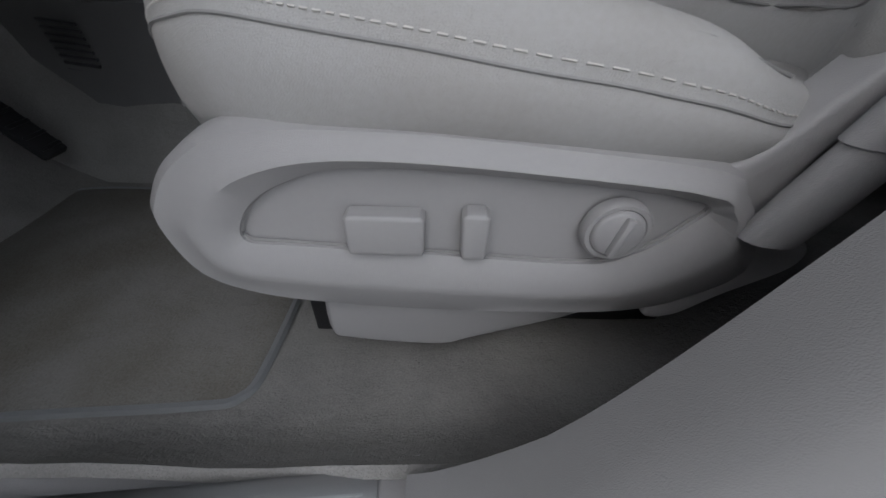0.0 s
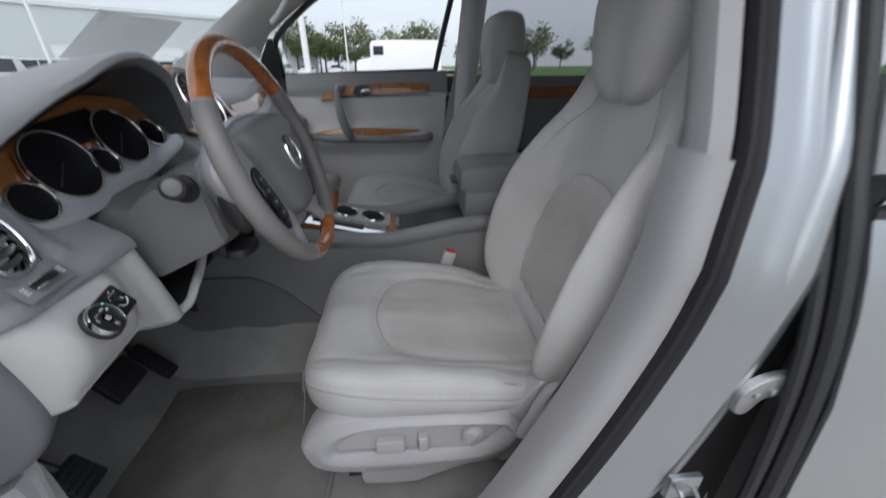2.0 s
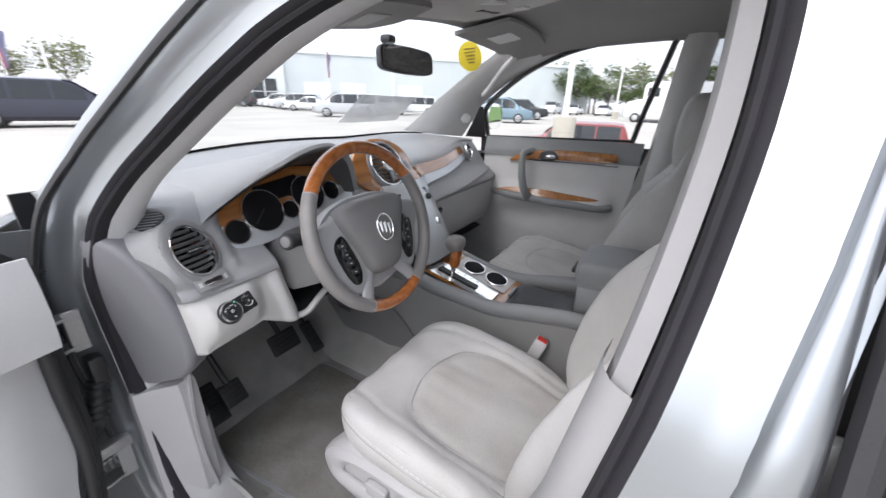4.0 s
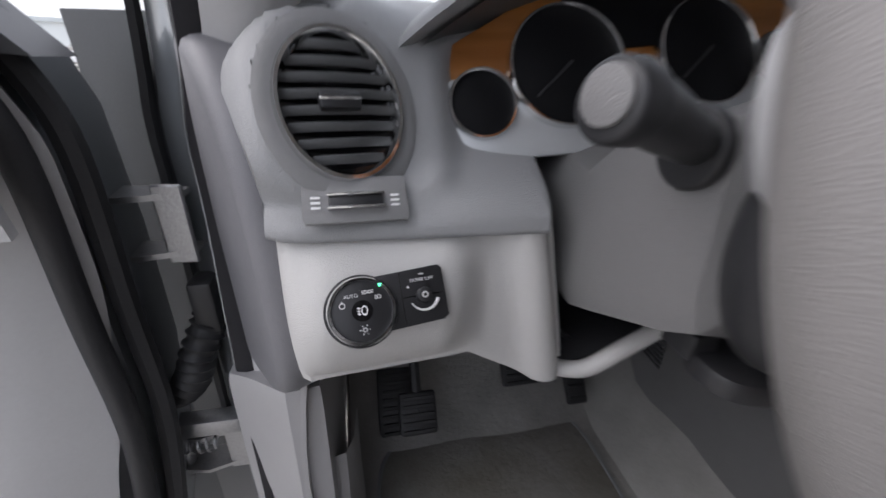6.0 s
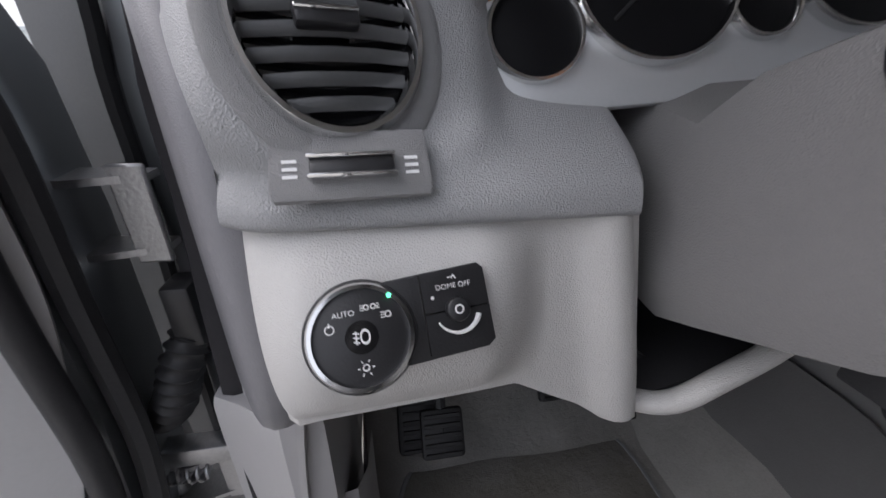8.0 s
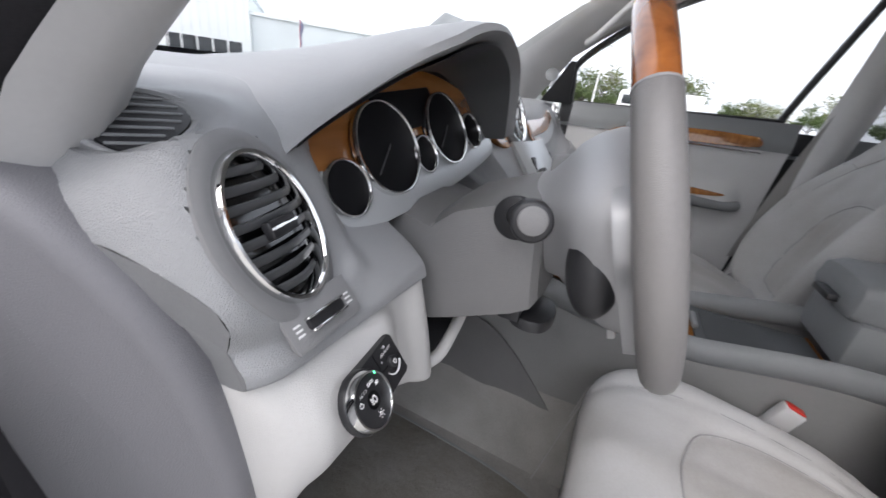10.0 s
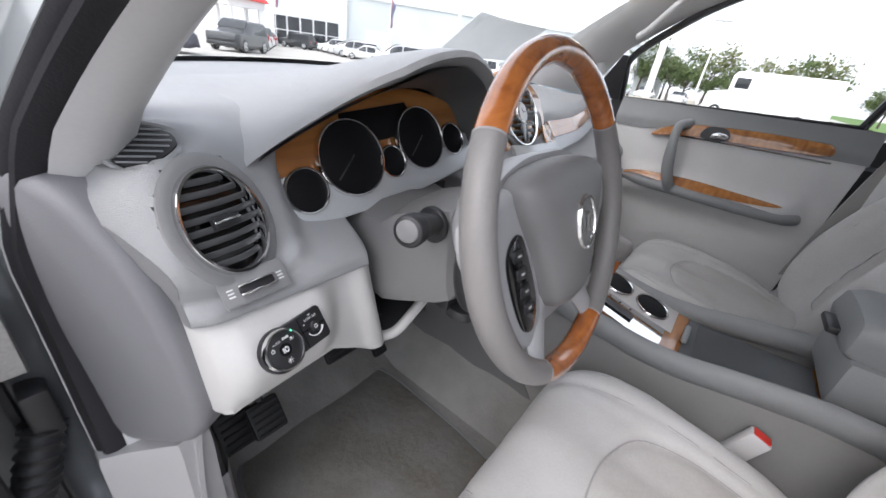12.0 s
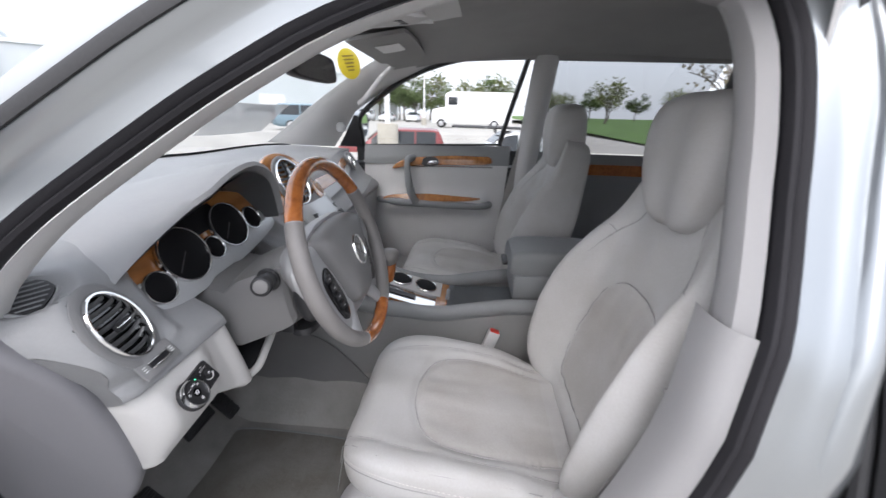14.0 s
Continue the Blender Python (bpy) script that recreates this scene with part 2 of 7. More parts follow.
def spline(pts, n, closed=False):
    """n points along a Catmull-Rom curve through pts."""
    p = [Vector(q) for q in pts]
    m = len(p)
    out = []
    spans = m if closed else m - 1
    for i in range(n):
        u = i / n * spans if closed else i / (n - 1) * spans
        k = min(int(u), spans - 1)
        f = u - k
        if closed:
            a, b, c, d = p[(k - 1) % m], p[k % m], p[(k + 1) % m], p[(k + 2) % m]
        else:
            a, b, c, d = p[max(k - 1, 0)], p[k], p[k + 1], p[min(k + 2, m - 1)]
        out.append(0.5 * (2 * b + (c - a) * f + (2 * a - 5 * b + 4 * c - d) * f * f + (3 * b - a - 3 * c + d) * f ** 3))
    return out


def loft(rings, closed=True, caps=True, loop=False):
    """A skin over rings of points; closed: each ring is a loop."""
    bm = bmesh.new()
    vs = [[bm.verts.new(p) for p in r] for r in rings]
    n = len(rings[0])
    pairs = list(zip(vs, vs[1:])) + ([(vs[-1], vs[0])] if loop else [])
    for a, b in pairs:
        for i in range(n if closed else n - 1):
            j = (i + 1) % n
            bm.faces.new((a[i], a[j], b[j], b[i]))
    if caps and closed and not loop:
        bm.faces.new(list(reversed(vs[0])))
        bm.faces.new(vs[-1])
    bmesh.ops.recalc_face_normals(bm, faces=bm.faces)
    return bm


def tube(pts, r, sides=8, closed=False, flat=1.0, up=(0, 0, 1), caps=True):
    """A round (or flattened) bar along points; r: one radius or one for each point."""
    pts = [Vector(p) for p in pts]
    n = len(pts)
    rings = []
    for i, p in enumerate(pts):
        a = pts[(i - 1) % n] if closed or i else p
        b = pts[(i + 1) % n] if closed or i < n - 1 else p
        t = (b - a).normalized()
        s = t.cross(Vector(up))
        if s.length < 1e-4:
            s = t.cross(Vector((1, 0, 0)))
        s.normalize()
        u = s.cross(t)
        rr = r[i] if isinstance(r, (list, tuple)) else r
        rings.append([p + s * math.cos(q) * rr + u * math.sin(q) * rr * flat for q in (2 * math.pi * k / sides for k in range(sides))])
    return loft(rings, True, caps, closed)


def slab(outline, depth, bevel=0.0, segs=2, at=None):
    """A plate: an outline of (a, b) pushed out by depth along the third axis of the matrix at."""
    bm = bmesh.new()
    low = [bm.verts.new((a, b, 0)) for a, b in outline]
    f = bm.faces.new(low)
    g = bmesh.ops.extrude_face_region(bm, geom=[f])
    top = [v for v in g["geom"] if isinstance(v, bmesh.types.BMVert)]
    bmesh.ops.translate(bm, verts=top, vec=(0, 0, depth))
    bmesh.ops.recalc_face_normals(bm, faces=bm.faces)
    if bevel:
        ts = set(top)
        es = [e for e in bm.edges if e.verts[0] in ts and e.verts[1] in ts]
        bmesh.ops.bevel(bm, geom=es, offset=bevel, segments=segs, profile=0.5, affect="EDGES")
    if at is not None:
        bmesh.ops.transform(bm, matrix=at, verts=bm.verts)
        bmesh.ops.recalc_face_normals(bm, faces=bm.faces)
    return bm


def block(lo, hi, bevel=0.004, segs=2, m=None):
    """A box between two corners with rounded edges."""
    bm = bmesh.new()
    bmesh.ops.create_cube(bm, size=1)
    lo, hi = Vector(lo), Vector(hi)
    for v in bm.verts:
        v.co = Vector([lo[i] + (v.co[i] + 0.5) * (hi[i] - lo[i]) for i in range(3)])
    if bevel:
        bmesh.ops.bevel(bm, geom=list(bm.edges), offset=bevel, segments=segs, profile=0.5, affect="EDGES")
    if m is not None:
        bmesh.ops.transform(bm, matrix=m, verts=bm.verts)
    return bm


def frame_at(origin, right, up):
    """A matrix whose axes are right, up and their cross product."""
    r = Vector(right).normalized()
    n = r.cross(Vector(up)).normalized()
    u = n.cross(r)
    return Matrix((( r.x, u.x, n.x, origin[0]), (r.y, u.y, n.y, origin[1]), (r.z, u.z, n.z, origin[2]), (0, 0, 0, 1)))


def ring_mesh(m, r0, r1, depth, n=40, squash=1.0):
    """A rounded ring lying in the plane of m, standing depth proud."""
    prof = [(r0, 0), (r0, depth * 0.7), (r0 + (r1 - r0) * 0.3, depth), (r0 + (r1 - r0) * 0.7, depth), (r1, depth * 0.6), (r1, 0)]
    rings = []
    for k in range(n):
        a = 2 * math.pi * k / n
        rings.append([m @ Vector((math.cos(a) * r, math.sin(a) * r * squash, z)) for r, z in prof])
    return loft(rings, False, False, True)


def disc(m, r, z=0.0, n=36, dome=0.0, squash=1.0):
    """A round plate, flat or domed."""
    rings = []
    for s in ((1.0, 0.6, 0.3) if dome else (1.0,)):
        rings.append([m @ Vector((math.cos(2 * math.pi * k / n) * r * s, math.sin(2 * math.pi * k / n) * r * s * squash, z + dome * (1 - s * s))) for k in range(n)])
    bm = bmesh.new()
    vs = [[bm.verts.new(p) for p in q] for q in rings]
    for a, b in zip(vs, vs[1:]):
        for i in range(n):
            bm.faces.new((a[i], a[(i + 1) % n], b[(i + 1) % n], b[i]))
    bm.faces.new(vs[-1])
    bmesh.ops.recalc_face_normals(bm, faces=bm.faces)
    return bm


def drum(m, r, z0, z1, n=32, bevel=0.002, r2=None):
    """A short cylinder with a rounded rim, along the third axis of m."""
    r2 = r if r2 is None else r2
    prof = [(r, z0), (r2, z1 - bevel), (r2 - bevel * 0.4, z1 - bevel * 0.3), (r2 - bevel, z1)]
    rings = [[m @ Vector((math.cos(2 * math.pi * k / n) * q, math.sin(2 * math.pi * k / n) * q, z)) for k in range(n)] for q, z in prof]
    return loft(rings)


def grid_skin(fn, nu, nv, thick=0.0):
    """A skin from fn(u, v); thick: gives it a back."""
    bm = bmesh.new()
    vs = [[bm.verts.new(fn(i / (nu - 1), j / (nv - 1))) for j in range(nv)] for i in range(nu)]
    for i in range(nu - 1):
        for j in range(nv - 1):
            bm.faces.new((vs[i][j], vs[i + 1][j], vs[i + 1][j + 1], vs[i][j + 1]))
    bmesh.ops.recalc_face_normals(bm, faces=bm.faces)
    if thick:
        bmesh.ops.solidify(bm, geom=list(bm.faces), thickness=thick)
    return bm


def merge(*bms):
    """Joins bmeshes that make up one part."""
    me = bpy.data.meshes.new("tmp")
    out = bmesh.new()
    for b in bms:
        b.to_mesh(me)
        out.from_mesh(me)
        b.free()
    bpy.data.meshes.remove(me)
    return out


def writing(name, text, size, m, mat, parent, lift=0.0006):
    """Flat lettering in the plane of m."""
    cu = bpy.data.curves.new(name, "FONT")
    cu.body, cu.size, cu.align_x, cu.align_y = text, size, "CENTER", "CENTER"
    tmp = new("tmp_text", cu)
    me = bpy.data.meshes.new_from_object(tmp.evaluated_get(bpy.context.evaluated_depsgraph_get()))
    bpy.data.objects.remove(tmp)
    bm = bmesh.new()
    bm.from_mesh(me)
    bpy.data.meshes.remove(me)
    bmesh.ops.translate(bm, verts=bm.verts, vec=(0, 0, lift))
    bmesh.ops.transform(bm, matrix=m, verts=bm.verts)
    return part(name, bm, mat, parent)


def lerp(a, b, f):
    return a + (b - a) * f


def interp(x, table):
    """Piecewise-linear value from a table of (x, value)."""
    if x <= table[0][0]:
        return table[0][1]
    for (a, va), (b, vb) in zip(table, table[1:]):
        if x <= b:
            return va + (vb - va) * (x - a) / (b - a)
    return table[-1][1]

# ---- the car body: X runs to the rear, Y to the passenger side, Z up ----
def side_y(z):
    """How far the side of the cabin stands from the middle at a height (tumblehome)."""
    return interp(z, [(0.36, 0.775), (0.5, 0.785), (1.0, 0.79), (1.12, 0.765), (1.25, 0.705), (1.40, 0.645), (1.50, 0.585)])


OPENING = [(-0.19, 0.394), (-0.255, 0.405), (-0.290, 0.45), (-0.300, 0.55), (-0.305, 0.67), (-0.322, 0.82), (-0.336, 0.93), (-0.332, 1.035),
           (-0.297, 1.125), (-0.233, 1.205), (-0.111, 1.298), (-0.01, 1.365), (0.12, 1.435), (0.28, 1.485), (0.44, 1.505), (0.555, 1.50),
           (0.59, 1.46), (0.592, 1.346), (0.578, 1.23), (0.555, 1.11), (0.53, 1.0), (0.505, 0.89), (0.46, 0.77), (0.40, 0.645), (0.335, 0.53),
           (0.26, 0.445), (0.17, 0.402), (0.0, 0.390)]
open_xz = [(p.x, p.z) for p in spline([(x, 0, z) for x, z in OPENING], 112, True)]
cx = sum(p[0] for p in open_xz) / len(open_xz)
cz = sum(p[1] for p in open_xz) / len(open_xz)


def opening_ring(out, dy, sign=-1):
    """The door opening's outline pushed outwards by out and sideways by dy."""
    n = len(open_xz)
    ring = []
    for i, (x, z) in enumerate(open_xz):
        (xa, za), (xb, zb) = open_xz[i - 1], open_xz[(i + 1) % n]
        tx, tz = xb - xa, zb - za
        ln = math.hypot(tx, tz)
        nx, nz = -tz / ln, tx / ln
        if nx * (x - cx) + nz * (z - cz) < 0:
            nx, nz = -nx, -nz
        x2, z2 = x + nx * out, z + nz * out
        if dy > 0.02:
            dy_ = 0.02 + (dy - 0.02) * interp(x, [(-0.40, 1.0), (-0.25, 0.45), (0.3, 0.35), (0.6, 0.1)])
        else:
            dy_ = dy
        k = interp(x, [(0.22, 0.0), (0.30, 0.10), (0.40, 0.45), (0.50, 0.85), (0.58, 1.0)])
        ring.append(Vector((x2 + k * interp(z, [(0.95, 0.015), (1.5, -0.012)]), sign * (side_y(z) + dy_ - 0.05 * k), z2)))
    return ring


body = thing("sport_utility_car", (0.3, 0, 0.2), "silver sport utility car with the driver doorway open", "car")
# painted flange round the doorway: seal lip, step and outer frame
jamb = loft([opening_ring(o, d) for o, d in ((0.004, 0.004), (0.006, 0.018), (0.026, 0.020), (0.034, 0.026), (0.040, 0.040), (0.050, 0.062), (0.068, 0.075), (0.085, 0.07))], True, False)
part("door_frame", jamb, PAINT, body, "silver painted door frame with stepped flange")
# rubber seal pressed on the flange lip
seal_prof = [(-0.014, -0.016), (-0.020, 0.000), (-0.016, 0.013), (-0.009, 0.016), (-0.004, 0.013), (0.002, 0.019), (0.012, 0.022), (0.019, 0.016), (0.018, 0.004), (0.004, -0.010)]
rings = [opening_ring(0.62 * o, 0.8 * d) for o, d in seal_prof]
part("door_seal", loft([list(r) for r in zip(*rings)], True, False, True), SEAL, body, "dark grey rubber door seal")


def trim_strip(i0, i1, prof, name, mat, label):
    """An inner trim that follows the doorway between two stations of its outline."""
    rs = [opening_ring(o, d) for o, d in prof]
    n = len(open_xz)
    idx = [(i0 + k) % n for k in range((i1 - i0) % n + 1)]
    part(name, loft([[r[i] for r in rs] for i in idx], False, False), mat, body, label)


def station(x, z):
    return min(range(len(open_xz)), key=lambda i: (open_xz[i][0] - x) ** 2 + (open_xz[i][1] - z) ** 2)


s_front, s_apil, s_roof, s_bpil, s_sill = station(-0.30, 0.60), station(-0.297, 1.125), station(0.44, 1.505), station(0.50, 1.508), station(0.205, 0.415)
# windscreen pillar trim, roof edge and centre pillar trims
trim_strip(station(-0.335, 1.00), s_roof, [(-0.012, -0.008), (-0.015, -0.025), (-0.012, -0.05), (0.010, -0.074), (0.05, -0.088), (0.085, -0.084)], "windscreen_pillar_trim", TRIM, "light grey plastic windscreen pillar trim")
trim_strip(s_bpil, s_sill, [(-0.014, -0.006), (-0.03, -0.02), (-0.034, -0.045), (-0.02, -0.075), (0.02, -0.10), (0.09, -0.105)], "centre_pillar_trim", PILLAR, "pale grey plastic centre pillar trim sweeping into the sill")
trim_strip(s_sill, s_front, [(-0.012, -0.004), (-0.020, -0.02), (-0.022, -0.06), (-0.014, -0.098), (0.01, -0.108), (0.06, -0.112)], "sill_trim", SHIELD, "pale grey plastic sill trim")
trim_strip(s_front, s_apil, [(-0.012, -0.008), (-0.014, -0.03), (0.03, -0.045)], "hinge_pillar_trim", TRIM, "")

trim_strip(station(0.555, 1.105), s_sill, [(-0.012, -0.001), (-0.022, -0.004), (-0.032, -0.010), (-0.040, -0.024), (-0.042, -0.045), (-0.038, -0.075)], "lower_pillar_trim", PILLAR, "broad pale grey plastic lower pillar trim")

# outer skin
part("rocker_panel", grid_skin(lambda u, v: Vector((lerp(-0.50, 0.75, u), lerp(-0.785, -0.86, math.sin(v * 1.57)), lerp(0.335, 0.14, v))), 14, 8, 0.004), PAINT, body)
part("front_wing", grid_skin(lambda u, v: Vector((lerp(-0.46, -1.4, u), -0.925 + 0.03 * u, lerp(0.25, 0.93, v))), 8, 8, 0.004), PAINT, body)
# painted metal, coloured dark for the shade the open door throws on it
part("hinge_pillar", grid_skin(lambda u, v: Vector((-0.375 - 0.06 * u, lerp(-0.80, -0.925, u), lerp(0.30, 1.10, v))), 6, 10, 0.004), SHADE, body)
rings = [opening_ring(0.058 + 0.008 * math.cos(q), 0.080 + 0.008 * math.sin(q)) for q in (0, 1.26, 2.51, 3.77, 5.03)]
part("outer_seal", loft([list(r) for r in zip(*rings)][s_front:s_roof + 1], True, False, False), RUBBER, body, "thin black outer seal")


def flank(z):
    """Outer skin of the rear doors by height."""
    return interp(z, [(0.2, 0.78), (0.35, 0.815), (0.6, 0.825), (0.85, 0.81), (0.98, 0.785), (1.05, 0.76), (1.12, 0.735), (1.25, 0.69), (1.45, 0.61), (1.55, 0.55)])


# rear driver-side door, shut: skin, belt moulding, window frame and dark glass
rear_door = part("rear_door", grid_skin(lambda u, v: Vector((lerp(0.688, 1.72, u), -flank(lerp(0.28, 1.058, v)), lerp(0.28, 1.058, v))), 12, 16, 0.006), PAINT, body, "silver rear door, shut")
part("belt_moulding", grid_skin(lambda u, v: Vector((lerp(0.694, 1.72, u), -flank(1.078) - 0.006 * math.sin(v * math.pi), lerp(1.068, 1.100, v))), 6, 5, 0.004), CHROME, rear_door, "bright chrome belt moulding")
part("moulding_joint", grid_skin(lambda u, v: Vector((lerp(0.690, 1.72, u), -flank(1.064) - 0.001, lerp(1.059, 1.067, v))), 4, 3, 0.002), RUBBER, rear_door)
part("window_frame", grid_skin(lambda u, v: Vector((lerp(0.688, 0.80, u) + 0.02 * v, -flank(lerp(1.101, 1.46, v)) + 0.002, lerp(1.101, 1.46, v))), 4, 10, 0.004), TRIM_DARK, rear_door)
part("window_pane", grid_skin(lambda u, v: Vector((lerp(0.80, 1.60, u) + 0.02 * v, -flank(lerp(1.101, 1.46, v)) + 0.004, lerp(1.101, 1.46, v))), 4, 8), GLASS_SIDE, rear_door)
for off, rad in ((0.0, 0.011), (-0.020, 0.008)):
    part("door_edge_rubber", tube(spline([(0.676 + off, -flank(z) + 0.012 - off * 0.4, z) for z in (1.46, 1.25, 1.12, 1.02, 0.9, 0.75, 0.55, 0.35)], 40), rad, 8, up=(1, 0, 0)), RUBBER, rear_door)
# pillar skin behind the seal, dark gap and hinge brackets of the rear door
def gap_x(z):
    return interp(z, [(0.45, 0.47), (0.60, 0.555), (0.68, 0.602), (0.77, 0.625), (0.92, 0.655), (1.0, 0.662)])
def pillar_skin(u, v):
    z = lerp(0.47, 1.47, v)
    x0 = interp(z, [(0.43, 0.26), (0.53, 0.335), (0.645, 0.40), (0.77, 0.46), (0.89, 0.505), (1.0, 0.53), (1.11, 0.555), (1.23, 0.578), (1.35, 0.59), (1.5, 0.575)]) + 0.055
    side = side_y(z) - interp(z, [(0.5, 0.02), (1.0, 0.03), (1.2, 0.03)])
    return Vector((lerp(x0, max(x0 + 0.01, gap_x(z)), u), -side - 0.014 * math.sin(min(1.0, u * 1.1) * math.pi) + 0.016 * (1 - min(1, u / 0.25)) + 0.02 * max(0.0, u - 0.85) / 0.15, z))
part("pillar_skin", grid_skin(pillar_skin, 20, 40, 0.004), PAINT, body, "silver painted centre pillar")
part("door_gap", grid_skin(lambda u, v: Vector((lerp(gap_x(lerp(0.25, 1.5, v)) - 0.03, 0.72, u), -lerp(0.725, 0.58, max(0, v - 0.6) / 0.4), lerp(0.25, 1.5, v))), 4, 14, 0.004), RUBBER, body)
def bracket(x, z, turn, lab):
    """A pressed steel hinge: an arched plate with two bolts."""
    mb_ = frame_at((x, -0.770, z), (1, 0, 0), (0, 0, 1)) @ Matrix.Rotation(radians(turn), 4, "Z") @ Matrix.Diagonal((0.85, 0.85, 0.7, 1))
    ol_ = [(p.x, p.y) for p in spline([(-0.052, -0.012, 0), (-0.046, 0.020, 0), (-0.010, 0.040, 0), (0.035, 0.034, 0), (0.052, 0.012, 0), (0.046, -0.034, 0), (0.030, -0.030, 0), (0.020, -0.004, 0), (-0.010, 0.002, 0), (-0.034, -0.020, 0)], 44, True)]
    hb = part("rear_door_hinge", slab(ol_, 0.016, 0.005, 2, at=mb_), HINGE_STEEL, body, lab)
    for q in (-0.026, -0.002):
        part("bolt", drum(mb_ @ Matrix.Translation((q, 0.016, 0.015)), 0.0055, 0, 0.006, 6, 0.001), HINGE_STEEL, hb)
bracket(0.645, 0.838, 12, "pressed steel rear door hinge with two bolts")
bracket(0.580, 0.575, 4, "pressed steel rear door hinge with two bolts")
striker = part("door_striker", block((0.548, -0.790, 0.668), (0.594, -0.780, 0.710), 0.003), PAINT, body, "bright metal door striker loop")
part("striker_loop", tube(spline([(0.556, -0.786, 0.702), (0.554, -0.803, 0.700), (0.562, -0.807, 0.680), (0.580, -0.807, 0.684), (0.585, -0.786, 0.690)], 20), 0.0035, 8), HINGE_STEEL, striker)
# sill plate of brushed metal with raised bars in place of lettering
plate = thing("sill_plate", (0.0, -0.72, 0.418), "brushed metal sill plate with faint raised lettering", "sill plate")
plm = frame_at((0.022, -0.722, 0.4225), (0.995, 0.095, 0), (-0.095, 0.995, 0.02)) @ Matrix.Diagonal((0.95, 1.15, 1, 1))
part("plate_sheet", slab([(p[0], p[1]) for p in [(-0.148, -0.014), (0.148, -0.014), (0.151, -0.011), (0.151, 0.011), (0.148, 0.014), (-0.148, 0.014), (-0.151, 0.011), (-0.151, -0.011)]], 0.0025, 0.001, 2, at=plm), STEEL, plate)
for k in range(5):
    part("letter_bar", block((-0.085 + k * 0.036, -0.004, 0.0024), (-0.077 + k * 0.036, 0.004, 0.0030), 0.0005, 1, plm), STEEL, plate)
part("plate_line", block((-0.14, -0.0008, 0.0024), (-0.105, 0.0008, 0.0032), 0.0, 1, plm), SATIN, plate)
part("plate_line", block((0.085, -0.0008, 0.0024), (0.14, 0.0008, 0.0032), 0.0, 1, plm), SATIN, plate)

# windscreen
fit_to = cabin


def screen(u, v):
    y = lerp(-0.66, 0.66, u)
    k = (y / 0.66) ** 2
    x = lerp(-0.93 + 0.26 * k, -0.22 + 0.10 * k, v)
    z = lerp(1.150 - 0.018 * k, 1.51 - 0.03 * k, v) + 0.022 * math.sin(v * math.pi)
    return Vector((x, y * lerp(1.0, 0.82, v), z))


wind = part("windscreen", grid_skin(screen, 24, 14), GLASS_SCREEN, body, "clear windscreen glass")
wind.visible_shadow = False
part("windscreen_frit", grid_skin(lambda u, v: screen(u, lerp(-0.02, 0.012, v)) + Vector((0.003, 0, 0.002)), 24, 3), BLACK, body)
part("wiper_cowl", grid_skin(lambda u, v: screen(u, 0) + Vector((-0.22 * v, 0, -0.01 - 0.03 * v)), 20, 4, 0.004), BLACK, body, "black plastic wiper cowl")
part("bonnet", grid_skin(lambda u, v: Vector((lerp(-1.02, -1.75, v) + 0.13 * (2 * u - 1) ** 2, lerp(-0.86, 0.86, u), 1.07 - 0.10 * v - 0.10 * (2 * u - 1) ** 4 - 0.16 * v ** 3)), 20, 12, 0.004), PAINT, body)
# roof lining and outer roof
def roof(u, v, lift=0.0):
    x = lerp(-0.205, 2.6, u)
    y = lerp(-1, 1, v)
    half = interp(x, [(-0.15, 0.55), (0.1, 0.58), (0.5, 0.595), (2.6, 0.56)])
    top = interp(x, [(-0.21, 1.505), (0.0, 1.535), (0.3, 1.565), (0.8, 1.58), (2.6, 1.55)])
    return Vector((x + 0.09 * y * y * max(0, 1 - u * 6), y * half, top - (0.05 * abs(y) ** 3 + 0.02 * abs(y) ** 10) + lift))


part("roof_lining", grid_skin(lambda u, v: roof(u, v), 36, 18, 0.004), HEADLINER, body, "light grey cloth roof lining")
part("roof_skin", grid_skin(lambda u, v: roof(u, v, 0.045) * 1.0 + Vector((0, (v - 0.5) * 0.12, -0.02 * abs(2 * v - 1) ** 4)), 30, 14, 0.004), PAINT, body)

# passenger side: windscreen pillar, grab handle, door window surround, centre pillar
def far_pillar(u, v):
    t = u
    a = Vector((lerp(-0.74, -0.15, t), lerp(0.585, 0.52, t), lerp(1.150, 1.482, t)))
    b = Vector((interp(t, [(0, -0.48), (0.42, -0.345), (0.74, -0.15), (1.0, 0.05)]), lerp(0.755, 0.63, t), lerp(1.125, 1.470, t)))
    bulge = Vector((0.015, -0.03, 0.0)) * math.sin(v * math.pi)
    return a.lerp(b, v) + bulge + Vector((0, 0.02, 0.03)) * math.sin(t * math.pi) * 0.6
part("windscreen_pillar_far", grid_skin(far_pillar, 20, 10, 0.004), TRIM, body, "light grey plastic windscreen pillar trim")
part("grab_handle", tube(spline([(-0.29, 0.615, 1.315), (-0.25, 0.585, 1.335), (-0.18, 0.555, 1.395), (-0.12, 0.54, 1.44), (-0.095, 0.56, 1.465)], 18), 0.011, 10), TRIM, body, "grey grab handle on the pillar")
part("tweeter_cover", disc(frame_at((-0.40, 0.655, 1.215), (0.6, 0.5, 0.6), (-0.5, 0.2, 0.8)), 0.024, 0.012, 24, 0.004), TRIM_DARK, body)
